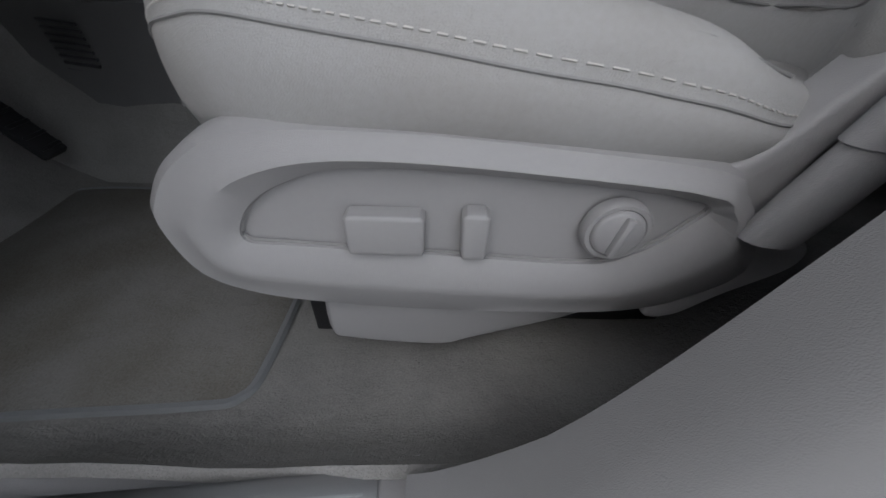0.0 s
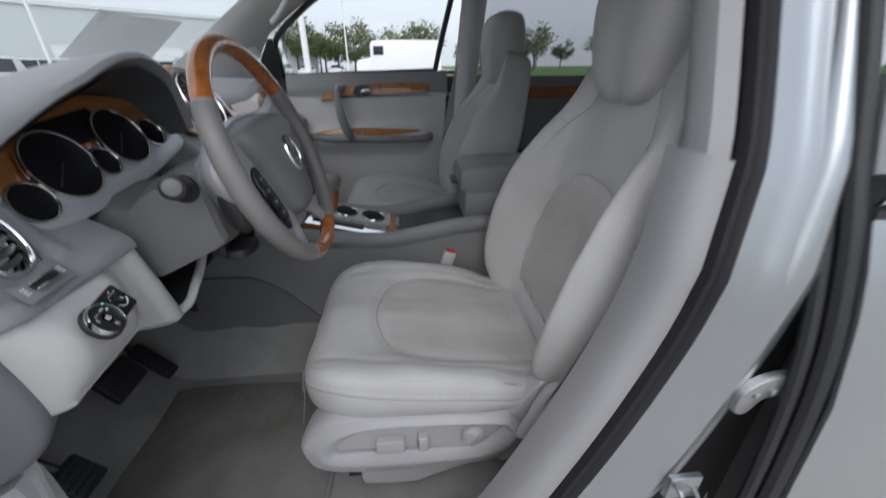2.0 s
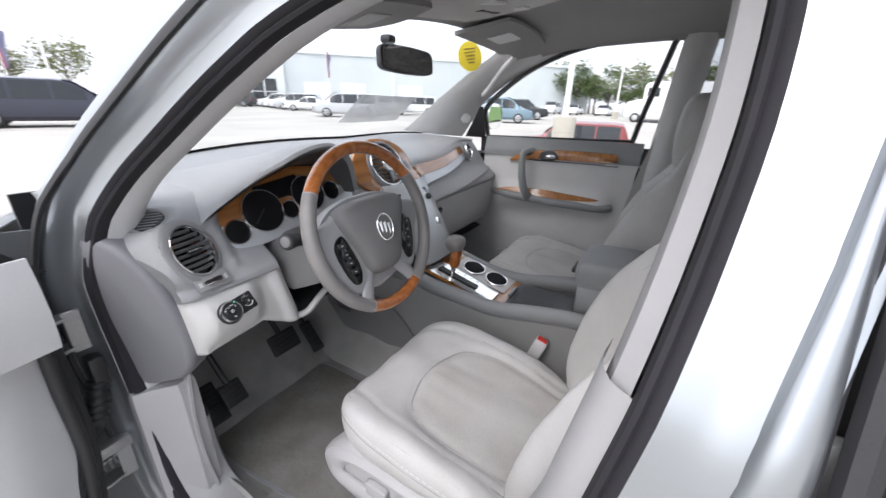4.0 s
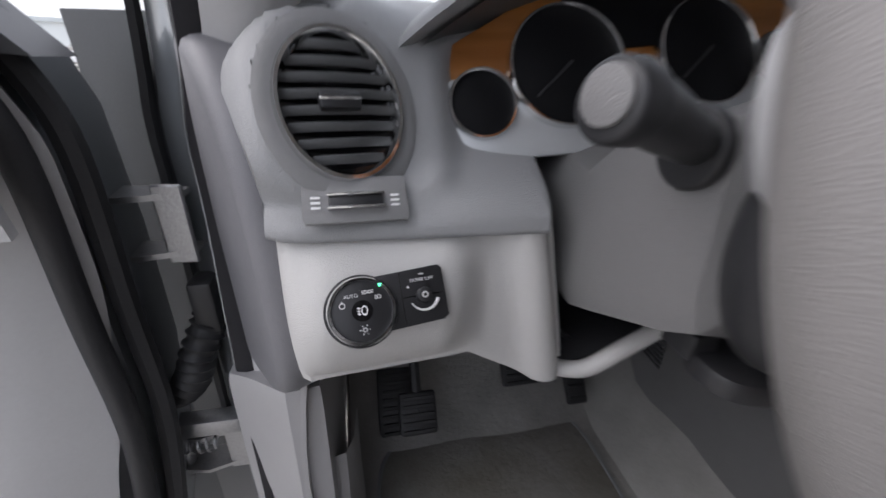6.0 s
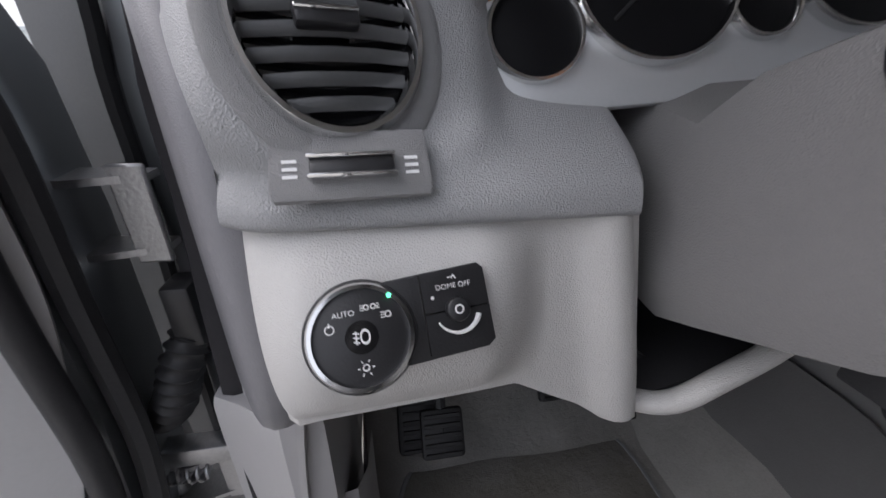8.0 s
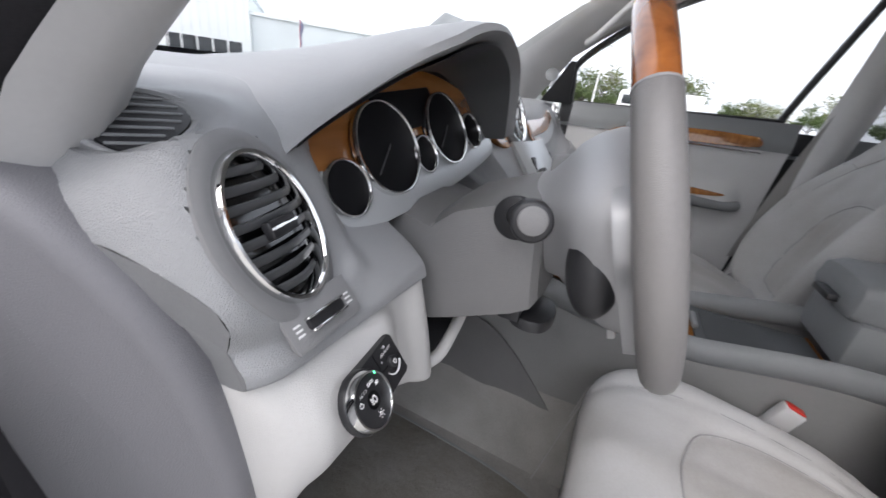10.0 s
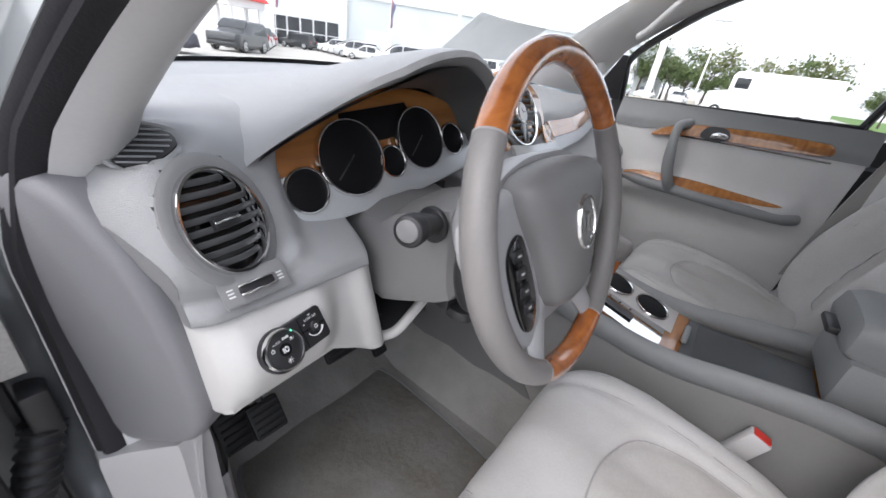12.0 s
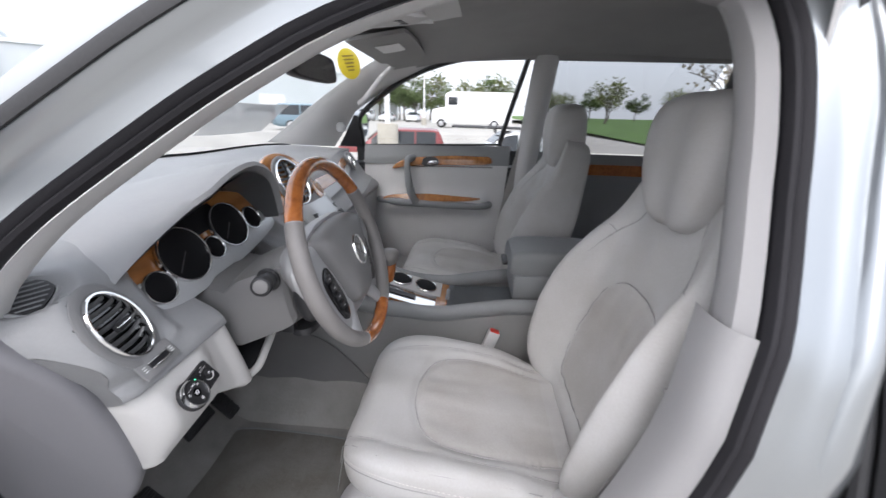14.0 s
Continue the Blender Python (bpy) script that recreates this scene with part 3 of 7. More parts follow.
part("mirror_sail", grid_skin(lambda u, v: Vector((lerp(lerp(-0.445, -0.345, v), -0.325, u), 0.735 - 0.045 * v, lerp(1.128, 1.27, v))), 6, 6, 0.004), BLACK, body, "black triangular mirror sail panel")


def pillar_post(x0, x1, lean, name, sign=1, mat=None):
    """A roof post of the far side, leaning back, from the belt to the roof."""
    part(name, grid_skin(lambda u, v: Vector((lerp(x0, x1, u) + lean * v, sign * (lerp(0.745, 0.60, v) - 0.035 * math.sin(u * math.pi)), lerp(0.40, 1.50, v))), 8, 14, 0.004), mat or TRIM, body, "grey plastic roof pillar trim")


pillar_post(0.385, 0.485, 0.11, "centre_pillar_far")
pillar_post(1.22, 1.40, 0.10, "rear_pillar_far", mat=TRIM_DARK)
pillar_post(1.22, 1.40, 0.10, "rear_pillar_near", -1, TRIM_DARK)
pillar_post(0.585, 0.70, 0.02, "centre_pillar_inner", -1, TRIM)
def rail(x0, x1, z, name, sign):
    part(name, grid_skin(lambda u, v: Vector((lerp(x0, x1, u), sign * (0.60 - 0.03 * v), 1.485 + 0.045 * v + interp(lerp(x0, x1, u), [(-0.1, -0.05), (0.1, -0.015), (0.4, 0.0), (2.6, 0.0)]))), 24, 4, 0.004), HEADLINER, body)
rail(-0.02, 2.6, 1.48, "roof_rail_far", 1)
rail(0.55, 2.6, 1.48, "roof_rail_near", -1)
# side glass and rear of the cabin
def pane(x0, x1, lean, z0, z1, name, mat, sign=1):
    ob = part(name, grid_skin(lambda u, v: Vector((lerp(x0 + (0.62 * max(0.0, v - 0.38) if x0 < -0.2 else 0), x1 + lean * v, u), sign * interp(lerp(z0, z1, v), [(1.1, 0.775), (1.25, 0.71), (1.5, 0.61)]), lerp(z0, z1, v))), 8, 8), mat, body)
    ob.visible_shadow = False
pane(-0.34, 0.38, 0.09, 1.13, 1.50, "passenger_window", GLASS)
pane(0.52, 1.20, 0.10, 1.13, 1.49, "rear_side_window", GLASS_TINT)
pane(1.42, 2.2, 0.0, 1.15, 1.47, "quarter_window", GLASS_TINT)
pane(0.80, 1.20, 0.10, 1.13, 1.49, "rear_side_window_near", GLASS_TINT, -1)
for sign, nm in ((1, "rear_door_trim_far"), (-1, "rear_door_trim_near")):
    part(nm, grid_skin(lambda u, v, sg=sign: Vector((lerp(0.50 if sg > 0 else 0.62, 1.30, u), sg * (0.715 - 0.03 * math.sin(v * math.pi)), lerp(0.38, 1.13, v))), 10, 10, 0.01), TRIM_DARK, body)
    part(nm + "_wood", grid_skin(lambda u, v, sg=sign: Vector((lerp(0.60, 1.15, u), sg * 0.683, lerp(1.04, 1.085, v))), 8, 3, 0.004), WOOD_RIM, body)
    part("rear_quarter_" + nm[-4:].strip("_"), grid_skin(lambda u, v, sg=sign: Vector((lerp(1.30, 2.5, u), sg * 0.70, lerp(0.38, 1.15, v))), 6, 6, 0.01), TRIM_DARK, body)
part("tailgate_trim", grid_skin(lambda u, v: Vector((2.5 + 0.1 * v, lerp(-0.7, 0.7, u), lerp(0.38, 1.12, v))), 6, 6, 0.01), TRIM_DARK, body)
part("rear_window", grid_skin(lambda u, v: Vector((2.6 - 0.05 * v, lerp(-0.62, 0.62, u), lerp(1.12, 1.53, v))), 6, 6), GLASS_TINT, body)
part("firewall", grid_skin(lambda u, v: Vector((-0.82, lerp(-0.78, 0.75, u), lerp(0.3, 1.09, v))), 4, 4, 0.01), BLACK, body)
part("kick_panel", grid_skin(lambda u, v: Vector((lerp(-0.25, -0.80, u), -0.715 - 0.02 * math.sin(v * 3), lerp(0.37, 0.80, v))), 10, 8, 0.006), SHIELD, body, "pale grey plastic kick panel")
part("kick_panel_far", grid_skin(lambda u, v: Vector((lerp(-0.2, -0.80, u), 0.70, lerp(0.37, 0.95, v))), 6, 6, 0.006), TRIM, body)
foot_o = ((-0.300, -0.808), (-0.286, -0.782), (-0.256, -0.740), (-0.262, -0.704), (-0.34, -0.698), (-0.44, -0.700), (-0.44, -0.795), (-0.36, -0.806))
part("lower_pillar_cover", loft([[Vector((-0.36 + (x + 0.36) * q, -0.755 + (y + 0.755) * q, z + 0.03 * (x + 0.36))) for x, y in foot_o] for q, z in ((1.0, 0.39), (1.0, 0.5), (1.0, 0.62), (0.995, 0.715), (0.985, 0.738), (0.95, 0.748))]), SHIELD, body, "pale grey plastic lower pillar cover")
# outer skin of the sides, nose and tail, and the road wheels
def skin_z(x):
    return interp(x, [(-1.72, 0.90), (-0.9, 1.02), (-0.5, 1.06), (2.6, 1.10)])
for sign, xs in ((1, (-0.52, 2.62)), (-1, (1.725, 2.62))):
    part("side_skin", grid_skin(lambda u, v, sg=sign, a=xs[0], b=xs[1]: Vector((lerp(a, b, u), sg * flank(lerp(0.26, 1.06, v)) * (1 - 0.05 * max(0, lerp(a, b, u) - 2.0)), lerp(0.26, 1.06, v))), 20, 14, 0.005), PAINT, body)
part("front_wing_far", grid_skin(lambda u, v: Vector((lerp(-0.53, -1.6, u), 0.86 - 0.04 * u * u, lerp(0.30, skin_z(lerp(-0.53, -1.6, u)) - 0.03, v))), 10, 8, 0.004), PAINT, body)
part("nose_panel", grid_skin(lambda u, v: Vector((-1.78 + 0.16 * (2 * u - 1) ** 2 + 0.05 * v, lerp(-0.86, 0.86, u), lerp(0.28, 0.82, v))), 18, 10, 0.006), PAINT, body)
part("tail_panel", grid_skin(lambda u, v: Vector((2.68 - 0.10 * (2 * u - 1) ** 4, lerp(-0.78, 0.78, u), lerp(0.30, 1.13, v))), 16, 10, 0.006), PAINT, body)
for x in (-1.12, 1.85):
    for sg in (-1, 1):
        wmx = Matrix.Translation((x, sg * 0.72, 0.345)) @ Matrix.Rotation(radians(-90 * sg), 4, "X")
        wh = part("road_wheel", drum(wmx, 0.345, -0.12, 0.115, 36, 0.03), RUBBER, body, "black road wheel with silver rim")
        part("rim", drum(wmx, 0.22, 0.10, 0.12, 32, 0.01), SATIN, wh)
# wing mirror on the passenger side
fit_to = shifted(-0.03, 0.14, 0.03)
wing = thing("wing_mirror", (-0.35, 0.95, 1.10), "silver wing mirror with bright glass", "wing mirror")
mrings = []
for t_, r_ in ((0.0, 0.3), (0.15, 0.75), (0.4, 0.97), (0.7, 1.0), (1.0, 0.97)):
    mrings.append([Vector((-0.44 + 0.10 * t_, 0.955 + math.cos(q) * 0.105 * r_ * (1 if math.cos(q) > 0 else 0.9), 1.225 + math.copysign(abs(math.sin(q)) ** 0.7, math.sin(q)) * 0.072 * r_)) for q in (2 * math.pi * k / 32 for k in range(32))])
part("mirror_shell", loft(mrings, True, False), PAINT, wing)
part("mirror_glass", loft([[Vector((-0.3435, p.y, p.z)) for p in mrings[-1]], [Vector((-0.3430, 0.955 + (p.y - 0.955) * 0.5, 1.225 + (p.z - 1.225) * 0.5)) for p in mrings[-1]]], True, True), MIRROR, wing)
part("mirror_arm", tube([(-0.39, 0.87, 1.18), (-0.38, 0.77, 1.15)], 0.025, 10), PAINT, wing)
# closing panels and window frame of the far side
fit_to = cabin
part("far_sill_panel", grid_skin(lambda u, v: Vector((lerp(-0.36, 0.62, u), 0.765, lerp(0.34, 1.13, v))), 6, 6, 0.01), BLACK, body)
part("far_window_frame", tube(spline([(-0.325, 0.765, 1.13), (-0.325, 0.735, 1.20), (-0.315, 0.712, 1.27), (-0.18, 0.685, 1.362), (-0.05, 0.662, 1.425), (0.12, 0.632, 1.475), (0.30, 0.612, 1.50), (0.455, 0.605, 1.50), (0.462, 0.612, 1.47), (0.40, 0.70, 1.25), (0.375, 0.752, 1.13)], 60), 0.012, 8), BLACK, body, "black rubber window surround")

# ---- floor ----
fit_to = cabin


def carpet(u, v):
    x = lerp(-0.80, 2.4, u)
    y = lerp(-0.70, 0.70, v)
    z = 0.366 + interp(x, [(-0.8, 0.46), (-0.62, 0.20), (-0.52, 0.05), (-0.44, 0.0), (0.1, 0.0), (0.3, 0.03), (2.4, 0.03)])
    edge = max(0.0, abs(y) - 0.645) / 0.055
    tunnel = max(0.0, 1 - max(0.0, abs(y) - 0.10) / 0.09)
    return Vector((x, y, z + 0.050 * edge ** 1.5 + 0.20 * tunnel ** 0.6 + 0.003 * math.sin(37 * x) * math.sin(29 * y)))


floor = part("floor", grid_skin(carpet, 70, 44, 0.01), CARPET)
tagged(floor, "greige carpet floor with a raised tunnel", "floor", kind="structure")

fit_to = plain
mat_thing = thing("floor_mat", (-0.2, -0.4, 0.36), "worn greige carpet floor mat with brown stains", "floor mat")
outline = [(p.x, p.y) for p in spline([(0.01, -0.612, 0), (0.022, -0.57, 0), (0.022, -0.40, 0), (0.0, -0.25, 0), (-0.30, -0.215, 0), (-0.47, -0.24, 0), (-0.49, -0.40, 0), (-0.485, -0.53, 0), (-0.455, -0.61, 0), (-0.36, -0.648, 0), (-0.15, -0.632, 0), (-0.03, -0.622, 0)], 72, True)]
part("mat_surface", slab(outline, 0.012, 0.004, at=Matrix.Translation((0, 0, 0.371))), MAT_CARPET, mat_thing)
part("mat_binding", tube([(x, y, 0.379) for x, y in outline], 0.0055, 6, True), TRIM_DARK, mat_thing)

# ---- seats ----
def lathe_section(half, crown, base, bol, x, front=0.0):
    """One cross-section (y, z) of a seat cushion at a station."""
    one = [(0.30, crown - 0.004), (0.60, crown + bol * 0.15), (0.76, crown + bol * 0.85), (0.89, crown + bol * 0.95), (0.965, crown + bol * 0.4 - 0.004), (0.995, crown - 0.020), (1.005, (crown + base) / 2), (0.985, base + 0.018), (0.93, base)]
    pts = [(-half * r, z) for r, z in reversed(one)] + [(0, crown)] + [(half * r, z) for r, z in one]
    return [Vector((x, y, z)) for y, z in pts]


def build_seat(name, yc, dx, out, label):
    """A power seat. out: -1 when its outer side is the driver's, 1 for the passenger's."""
    seat = thing(name, (0.25 + dx, yc, 0.40), label, "car seat")

    def place(bm):
        bmesh.ops.translate(bm, verts=bm.verts, vec=(dx, yc, 0))
        if out > 0:
            for v in bm.verts:
                v.co.y = 2 * yc - v.co.y
            bmesh.ops.reverse_faces(bm, faces=bm.faces)
        return bm

    # cushion
    st = [(-0.036, 0.105, 0.678, 0.650, 0.0), (-0.032, 0.140, 0.693, 0.640, 0.0), (-0.018, 0.170, 0.708, 0.634, 0.001), (0.006, 0.192, 0.720, 0.632, 0.003), (0.038, 0.208, 0.726, 0.632, 0.006), (0.070, 0.218, 0.727, 0.633, 0.009), (0.10, 0.223, 0.725, 0.634, 0.012), (0.16, 0.227, 0.719, 0.636, 0.016),
          (0.24, 0.228, 0.709, 0.634, 0.018), (0.34, 0.226, 0.694, 0.626, 0.015), (0.39, 0.220, 0.683, 0.622, 0.006), (0.425, 0.205, 0.677, 0.622, 0.0), (0.48, 0.180, 0.672, 0.622, -0.004)]
    st = [(x + 0.046 * max(0.0, 1 - (x + 0.036) / 0.26), *rest) for x, *rest in st]
    arch_in = [(0.45, 0.13), (0.35, 0.145), (0.25, 0.145), (0.18, 0.12), (0.15, 0.06), (0.142, 0.0), (0.15, -0.06), (0.18, -0.12), (0.25, -0.145), (0.35, -0.145), (0.45, -0.13)]
    flanks = [[(0.44, g * 0.165), (0.3, g * 0.172), (0.16, g * 0.168), (0.06, g * 0.145), (0.0, g * 0.115), (-0.03, g * 0.09)] for g in (-1, 1)]
    pleats = [[(0.16, q), (0.21, q * 1.05), (0.27, q * 1.1)] for q in (-0.075, -0.03, 0.015, 0.06)]

    def hollow(groups, px, py):
        """How deep the stitched grooves are at a place, in metres."""
        d = 0.0
        for pts, deep, wide in groups:
            q = np.min((pts[:, 0] - px) ** 2 + (pts[:, 1] - py) ** 2)
            d = max(d, deep * math.exp(-q / wide ** 2))
        return d

    def lines(specs):
        return [(np.array([(p.x, p.y) for p in spline([(x, y, 0) for x, y in pl], 70)]), deep, wide) for pl, deep, wide in specs]
    groove = lines([(arch_in, 0.006, 0.010)] + [(f, 0.0035, 0.009) for f in flanks] + [(p, 0.0022, 0.006) for p in pleats])
    rings = []
    for q in spline(st, 96):
        ring = spline(lathe_section(q[1], q[2], q[3], q[4], q[0]), 110)
        for p in ring:
            up = max(0.0, min(1.0, (p.z - q[3] - 0.03) / 0.02))
            p.z -= up * hollow(groove, p.x, p.y)
            soft = 0.0022 * noise.noise((p.x * 16 + 3 * yc, p.y * 16, p.z * 16)) + 0.0012 * noise.noise((p.x * 9, p.y * 60, 4.0))
            p.z += up * soft
            p.y *= 1 + 0.010 * noise.noise((p.x * 14, p.z * 18, 7.0 + yc))
        rings.append(ring)
    shell_c = loft(rings)
    panel = [(p.x, p.y) for p in spline([(x, y, 0) for x, y in arch_in], 50)]

    def within(px, py, poly):
        hit_ = False
        for (ax, ay), (bx, by) in zip(poly, poly[1:] + poly[:1]):
            if (ay > py) != (by > py) and px < (bx - ax) * (py - ay) / (by - ay) + ax:
                hit_ = not hit_
        return hit_
    for f in shell_c.faces:
        c_ = f.calc_center_median()
        if f.normal.z > 0.5 and 0.14 < c_.x < 0.45 and within(c_.x, c_.y, panel):
            f.material_index = 1
    edge_line = [ring[18] + Vector((0, -0.0003, 0)) for ring in rings[7:86]]
    stitch_line = [ring[20] + Vector((0, -0.0003, 0.0003)) for ring in rings[7:86]]
    part("cushion", place(shell_c), (LEATHER, LEATHER_PERF), seat, "light grey leather seat cushion")

    def top_z(x, y):
        i = min(range(len(st)), key=lambda q: abs(st[q][0] - x))
        i = max(0, min(i if st[i][0] <= x else i - 1, len(st) - 2))
        f = (x - st[i][0]) / (st[i + 1][0] - st[i][0])
        half, crown, bol = (lerp(st[i][q], st[i + 1][q], f) for q in (1, 2, 4))
        r = abs(y) / half
        return crown + bol * interp(r, [(0, 0), (0.3, -0.05), (0.45, 0.0), (0.6, 0.15), (0.7, 0.55), (0.76, 0.85), (0.89, 0.95), (0.965, 0.3), (1.0, 0.0)])

    def seam(pts, n=40, r=0.0022, mat=SEAM, nm="seam"):
        line = [Vector((p.x, p.y, top_z(p.x, p.y) - hollow(groove, p.x, p.y) + 0.0002)) for p in spline([(x, y, 0) for x, y in pts], n)]
        part(nm, place(tube(line, r, 5)), mat, seat)
    # arched inset and side seams of the cushion
    seam(arch_in, 70, 0.0014)
    for f, sgn in zip(flanks, (-1, 1)):
        seam(f, 50, 0.0012)
        seam([(0.40, sgn * 0.204), (0.3, sgn * 0.212), (0.14, sgn * 0.208), (0.04, sgn * 0.164), (0.0, sgn * 0.13)], 50, 0.0012)
    # welted seam with stitches along the top of the outer side
    part("side_welt", place(tube(edge_line, 0.0011, 5)), SEAM, seat)
    part("side_stitching", place(merge(*[tube([p.lerp(q, 0.2), p.lerp(q, 0.8)], 0.0007, 4) for p, q in zip(stitch_line, stitch_line[1:])])), STITCH, seat)

    # backrest in its own slope
    slope = Matrix.Translation((0.522, 0, 0.64)) @ Matrix.Rotation(radians(15.5), 4, "Y")
    sections = [(0.0, 0.20, 0.060, 0.03), (0.04, 0.228, 0.075, 0.070), (0.12, 0.246, 0.08, 0.096), (0.22, 0.25, 0.08, 0.104), (0.32, 0.243, 0.075, 0.092), (0.40, 0.224, 0.07, 0.066), (0.47, 0.200, 0.062, 0.032), (0.53, 0.178, 0.056, 0.014), (0.575, 0.162, 0.048, 0.006), (0.605, 0.145, 0.040, 0.002), (0.622, 0.115, 0.025, 0.0), (0.630, 0.08, 0.012, 0.0)]

    def back_pt(h, y, extra=0.0):
        i = max(0, min(len(sections) - 2, max(q for q in range(len(sections)) if sections[q][0] <= h + 1e-9)))
        f = (h - sections[i][0]) / (sections[i + 1][0] - sections[i][0])
        half, th, bol = (lerp(sections[i][q], sections[i + 1][q], f) for q in (1, 2, 3))
        r = min(1.0, abs(y) / half)
        return slope @ Vector((-0.045 - bol * interp(r, [(0, 0), (0.4, 0.03), (0.58, 0.15), (0.72, 0.6), (0.86, 1.0), (0.96, 0.7), (1.0, 0.3)]) - extra + 0.012 * math.sin(h * 6), y, h))
    rings = []
    inset = [(0.06, -0.09), (0.07, -0.12), (0.14, -0.138), (0.24, -0.136), (0.31, -0.12), (0.355, -0.07), (0.365, 0.0), (0.355, 0.07), (0.31, 0.12), (0.24, 0.136), (0.14, 0.138), (0.07, 0.12), (0.06, 0.09), (0.055, 0.0), (0.06, -0.09)]
    sides = [[(0.03, g * 0.19), (0.2, g * 0.198), (0.34, g * 0.185), (0.44, g * 0.15), (0.50, g * 0.105), (0.56, g * 0.09)] for g in (-1, 1)]
    folds = [[(0.22, q), (0.28, q * 0.95), (0.34, q * 0.8)] for q in (-0.075, -0.03, 0.02, 0.07)]
    bgroove = lines([(inset, 0.006, 0.010)] + [(f, 0.003, 0.008) for f in sides] + [(f, 0.002, 0.006) for f in folds])
    for q in spline(sections, 100):
        h, half, th, bol = q
        w = 0.012 * math.sin(h * 6)
        pts = [(-0.045 - bol * f + w, r * half) for r, f in ((-0.99, 0.45), (-0.95, 0.8), (-0.86, 1.0), (-0.72, 0.6), (-0.58, 0.15), (-0.3, 0.0), (0, 0), (0.3, 0.0), (0.58, 0.15), (0.72, 0.6), (0.86, 1.0), (0.95, 0.8), (0.99, 0.45))]
        pts += [(-0.03, half), (th * 0.5, half * 0.985), (th, half * 0.85), (th * 1.12, 0), (th, -half * 0.85), (th * 0.5, -half * 0.985), (-0.03, -half)]
        ring = spline([(x, y, h) for x, y in pts], 110, True)
        for p in ring:
            if p.x < -0.03:
                p.x += hollow(bgroove, p.z, p.y) + 0.0024 * noise.noise((p.z * 15, p.y * 15, 2.0 + yc)) + 0.0010 * noise.noise((p.z * 10, p.y * 55, 9.0))
        rings.append([slope @ p for p in ring])
    shell_b = loft(rings)
    inv = slope.inverted()
    for f in shell_b.faces:
        c_ = inv @ f.calc_center_median()
        if c_.x < -0.02 and 0.05 < c_.z < 0.37 and within(c_.z, c_.y, inset):
            f.material_index = 1
    part("backrest", place(shell_b), (LEATHER, LEATHER_PERF), seat, "light grey leather backrest")

    def bseam(pts, n=50, r=0.0028, nm="seam"):
        line = [back_pt(p.x, p.y, 0.0002 - hollow(bgroove, p.x, p.y)) for p in spline([(h, y, 0) for h, y in pts], n)]
        part(nm, place(tube(line, r, 5)), SEAM, seat)
    bseam(inset, 90, 0.0014)
    for f, sgn in zip(sides, (-1, 1)):
        bseam(f, 50, 0.0012)
        bseam([(0.445, sgn * 0.148), (0.452, sgn * 0.165), (0.44, sgn * 0.185)], 12, 0.0010)

    # headrest
    hs = Matrix.Translation((0.650, 0, 1.143)) @ Matrix.Rotation(radians(-2), 4, "Y") @ Matrix.Diagonal((1.18, 1.12, 1.04, 1))
    rings = []
    for h, half, d0, d1 in ((-0.006, 0.030, -0.02, 0.03), (0.002, 0.058, -0.042, 0.042), (0.025, 0.082, -0.052, 0.05), (0.07, 0.102, -0.056, 0.055), (0.12, 0.114, -0.056, 0.055), (0.165, 0.117, -0.052, 0.052), (0.195, 0.110, -0.045, 0.047), (0.212, 0.094, -0.035, 0.038), (0.222, 0.062, -0.018, 0.022)):
        pts = [(d0 + 0.006, 0), (d0, half * 0.5), (d0 + 0.008, half * 0.85), (d0 * 0.3, half), (d1 * 0.5, half * 0.97), (d1, half * 0.7), (d1 + 0.004, 0), (d1, -half * 0.7), (d1 * 0.5, -half * 0.97), (d0 * 0.3, -half), (d0 + 0.008, -half * 0.85), (d0, -half * 0.5)]
        rings.append([hs @ p for p in spline([(x, y, h) for x, y in pts], 40, True)])
    fine = [spline([r[j] for r in rings], 26) for j in range(40)]
    part("headrest", place(loft([[fine[j][i] for j in range(40)] for i in range(26)])), LEATHER, seat, "light grey leather headrest")
    for sgn in (-1, 1):
        part("headrest_post", place(tube([(0.665, sgn * 0.06, 1.10), (0.662, sgn * 0.06, 1.17)], 0.006, 10)), STEEL, seat)

    # plastic side shield with recess, switches and lumbar knob
    m = frame_at((0.005, -0.224, 0.015), (1, 0, 0), (0, 0, 1))
    ol = [(p.x, p.y) for p in spline([(0.003, 0.567, 0), (0.018, 0.522, 0), (0.06, 0.500, 0), (0.13, 0.489, 0), (0.24, 0.485, 0), (0.35, 0.490, 0), (0.40, 0.508, 0), (0.43, 0.535, 0), (0.418, 0.575, 0), (0.395, 0.605, 0), (0.372, 0.623, 0), (0.27, 0.634, 0), (0.18, 0.641, 0), (0.08, 0.640, 0), (0.035, 0.620, 0), (0.010, 0.592, 0)], 80, True)]
    rec = [(p.x, p.y) for p in spline([(0.066, 0.560, 0), (0.075, 0.585, 0), (0.101, 0.604, 0), (0.146, 0.616, 0), (0.24, 0.613, 0), (0.362, 0.600, 0), (0.362, 0.580, 0), (0.335, 0.556, 0), (0.30, 0.546, 0), (0.20, 0.551, 0), (0.10, 0.556, 0)], 80, True)]
    near = [min(rec, key=lambda q, o=o: (q[0] - o[0]) ** 2 + (q[1] - o[1]) ** 2) for o in ol]
    def shield_ring(f, d, shrink=0.0):
        rng = []
        for (ax, az), (bx, bz) in zip(ol, near):
            x, z = lerp(ax, bx, f), lerp(az, bz, f)
            rng.append(m @ Vector((x, z, d)))
        return rng
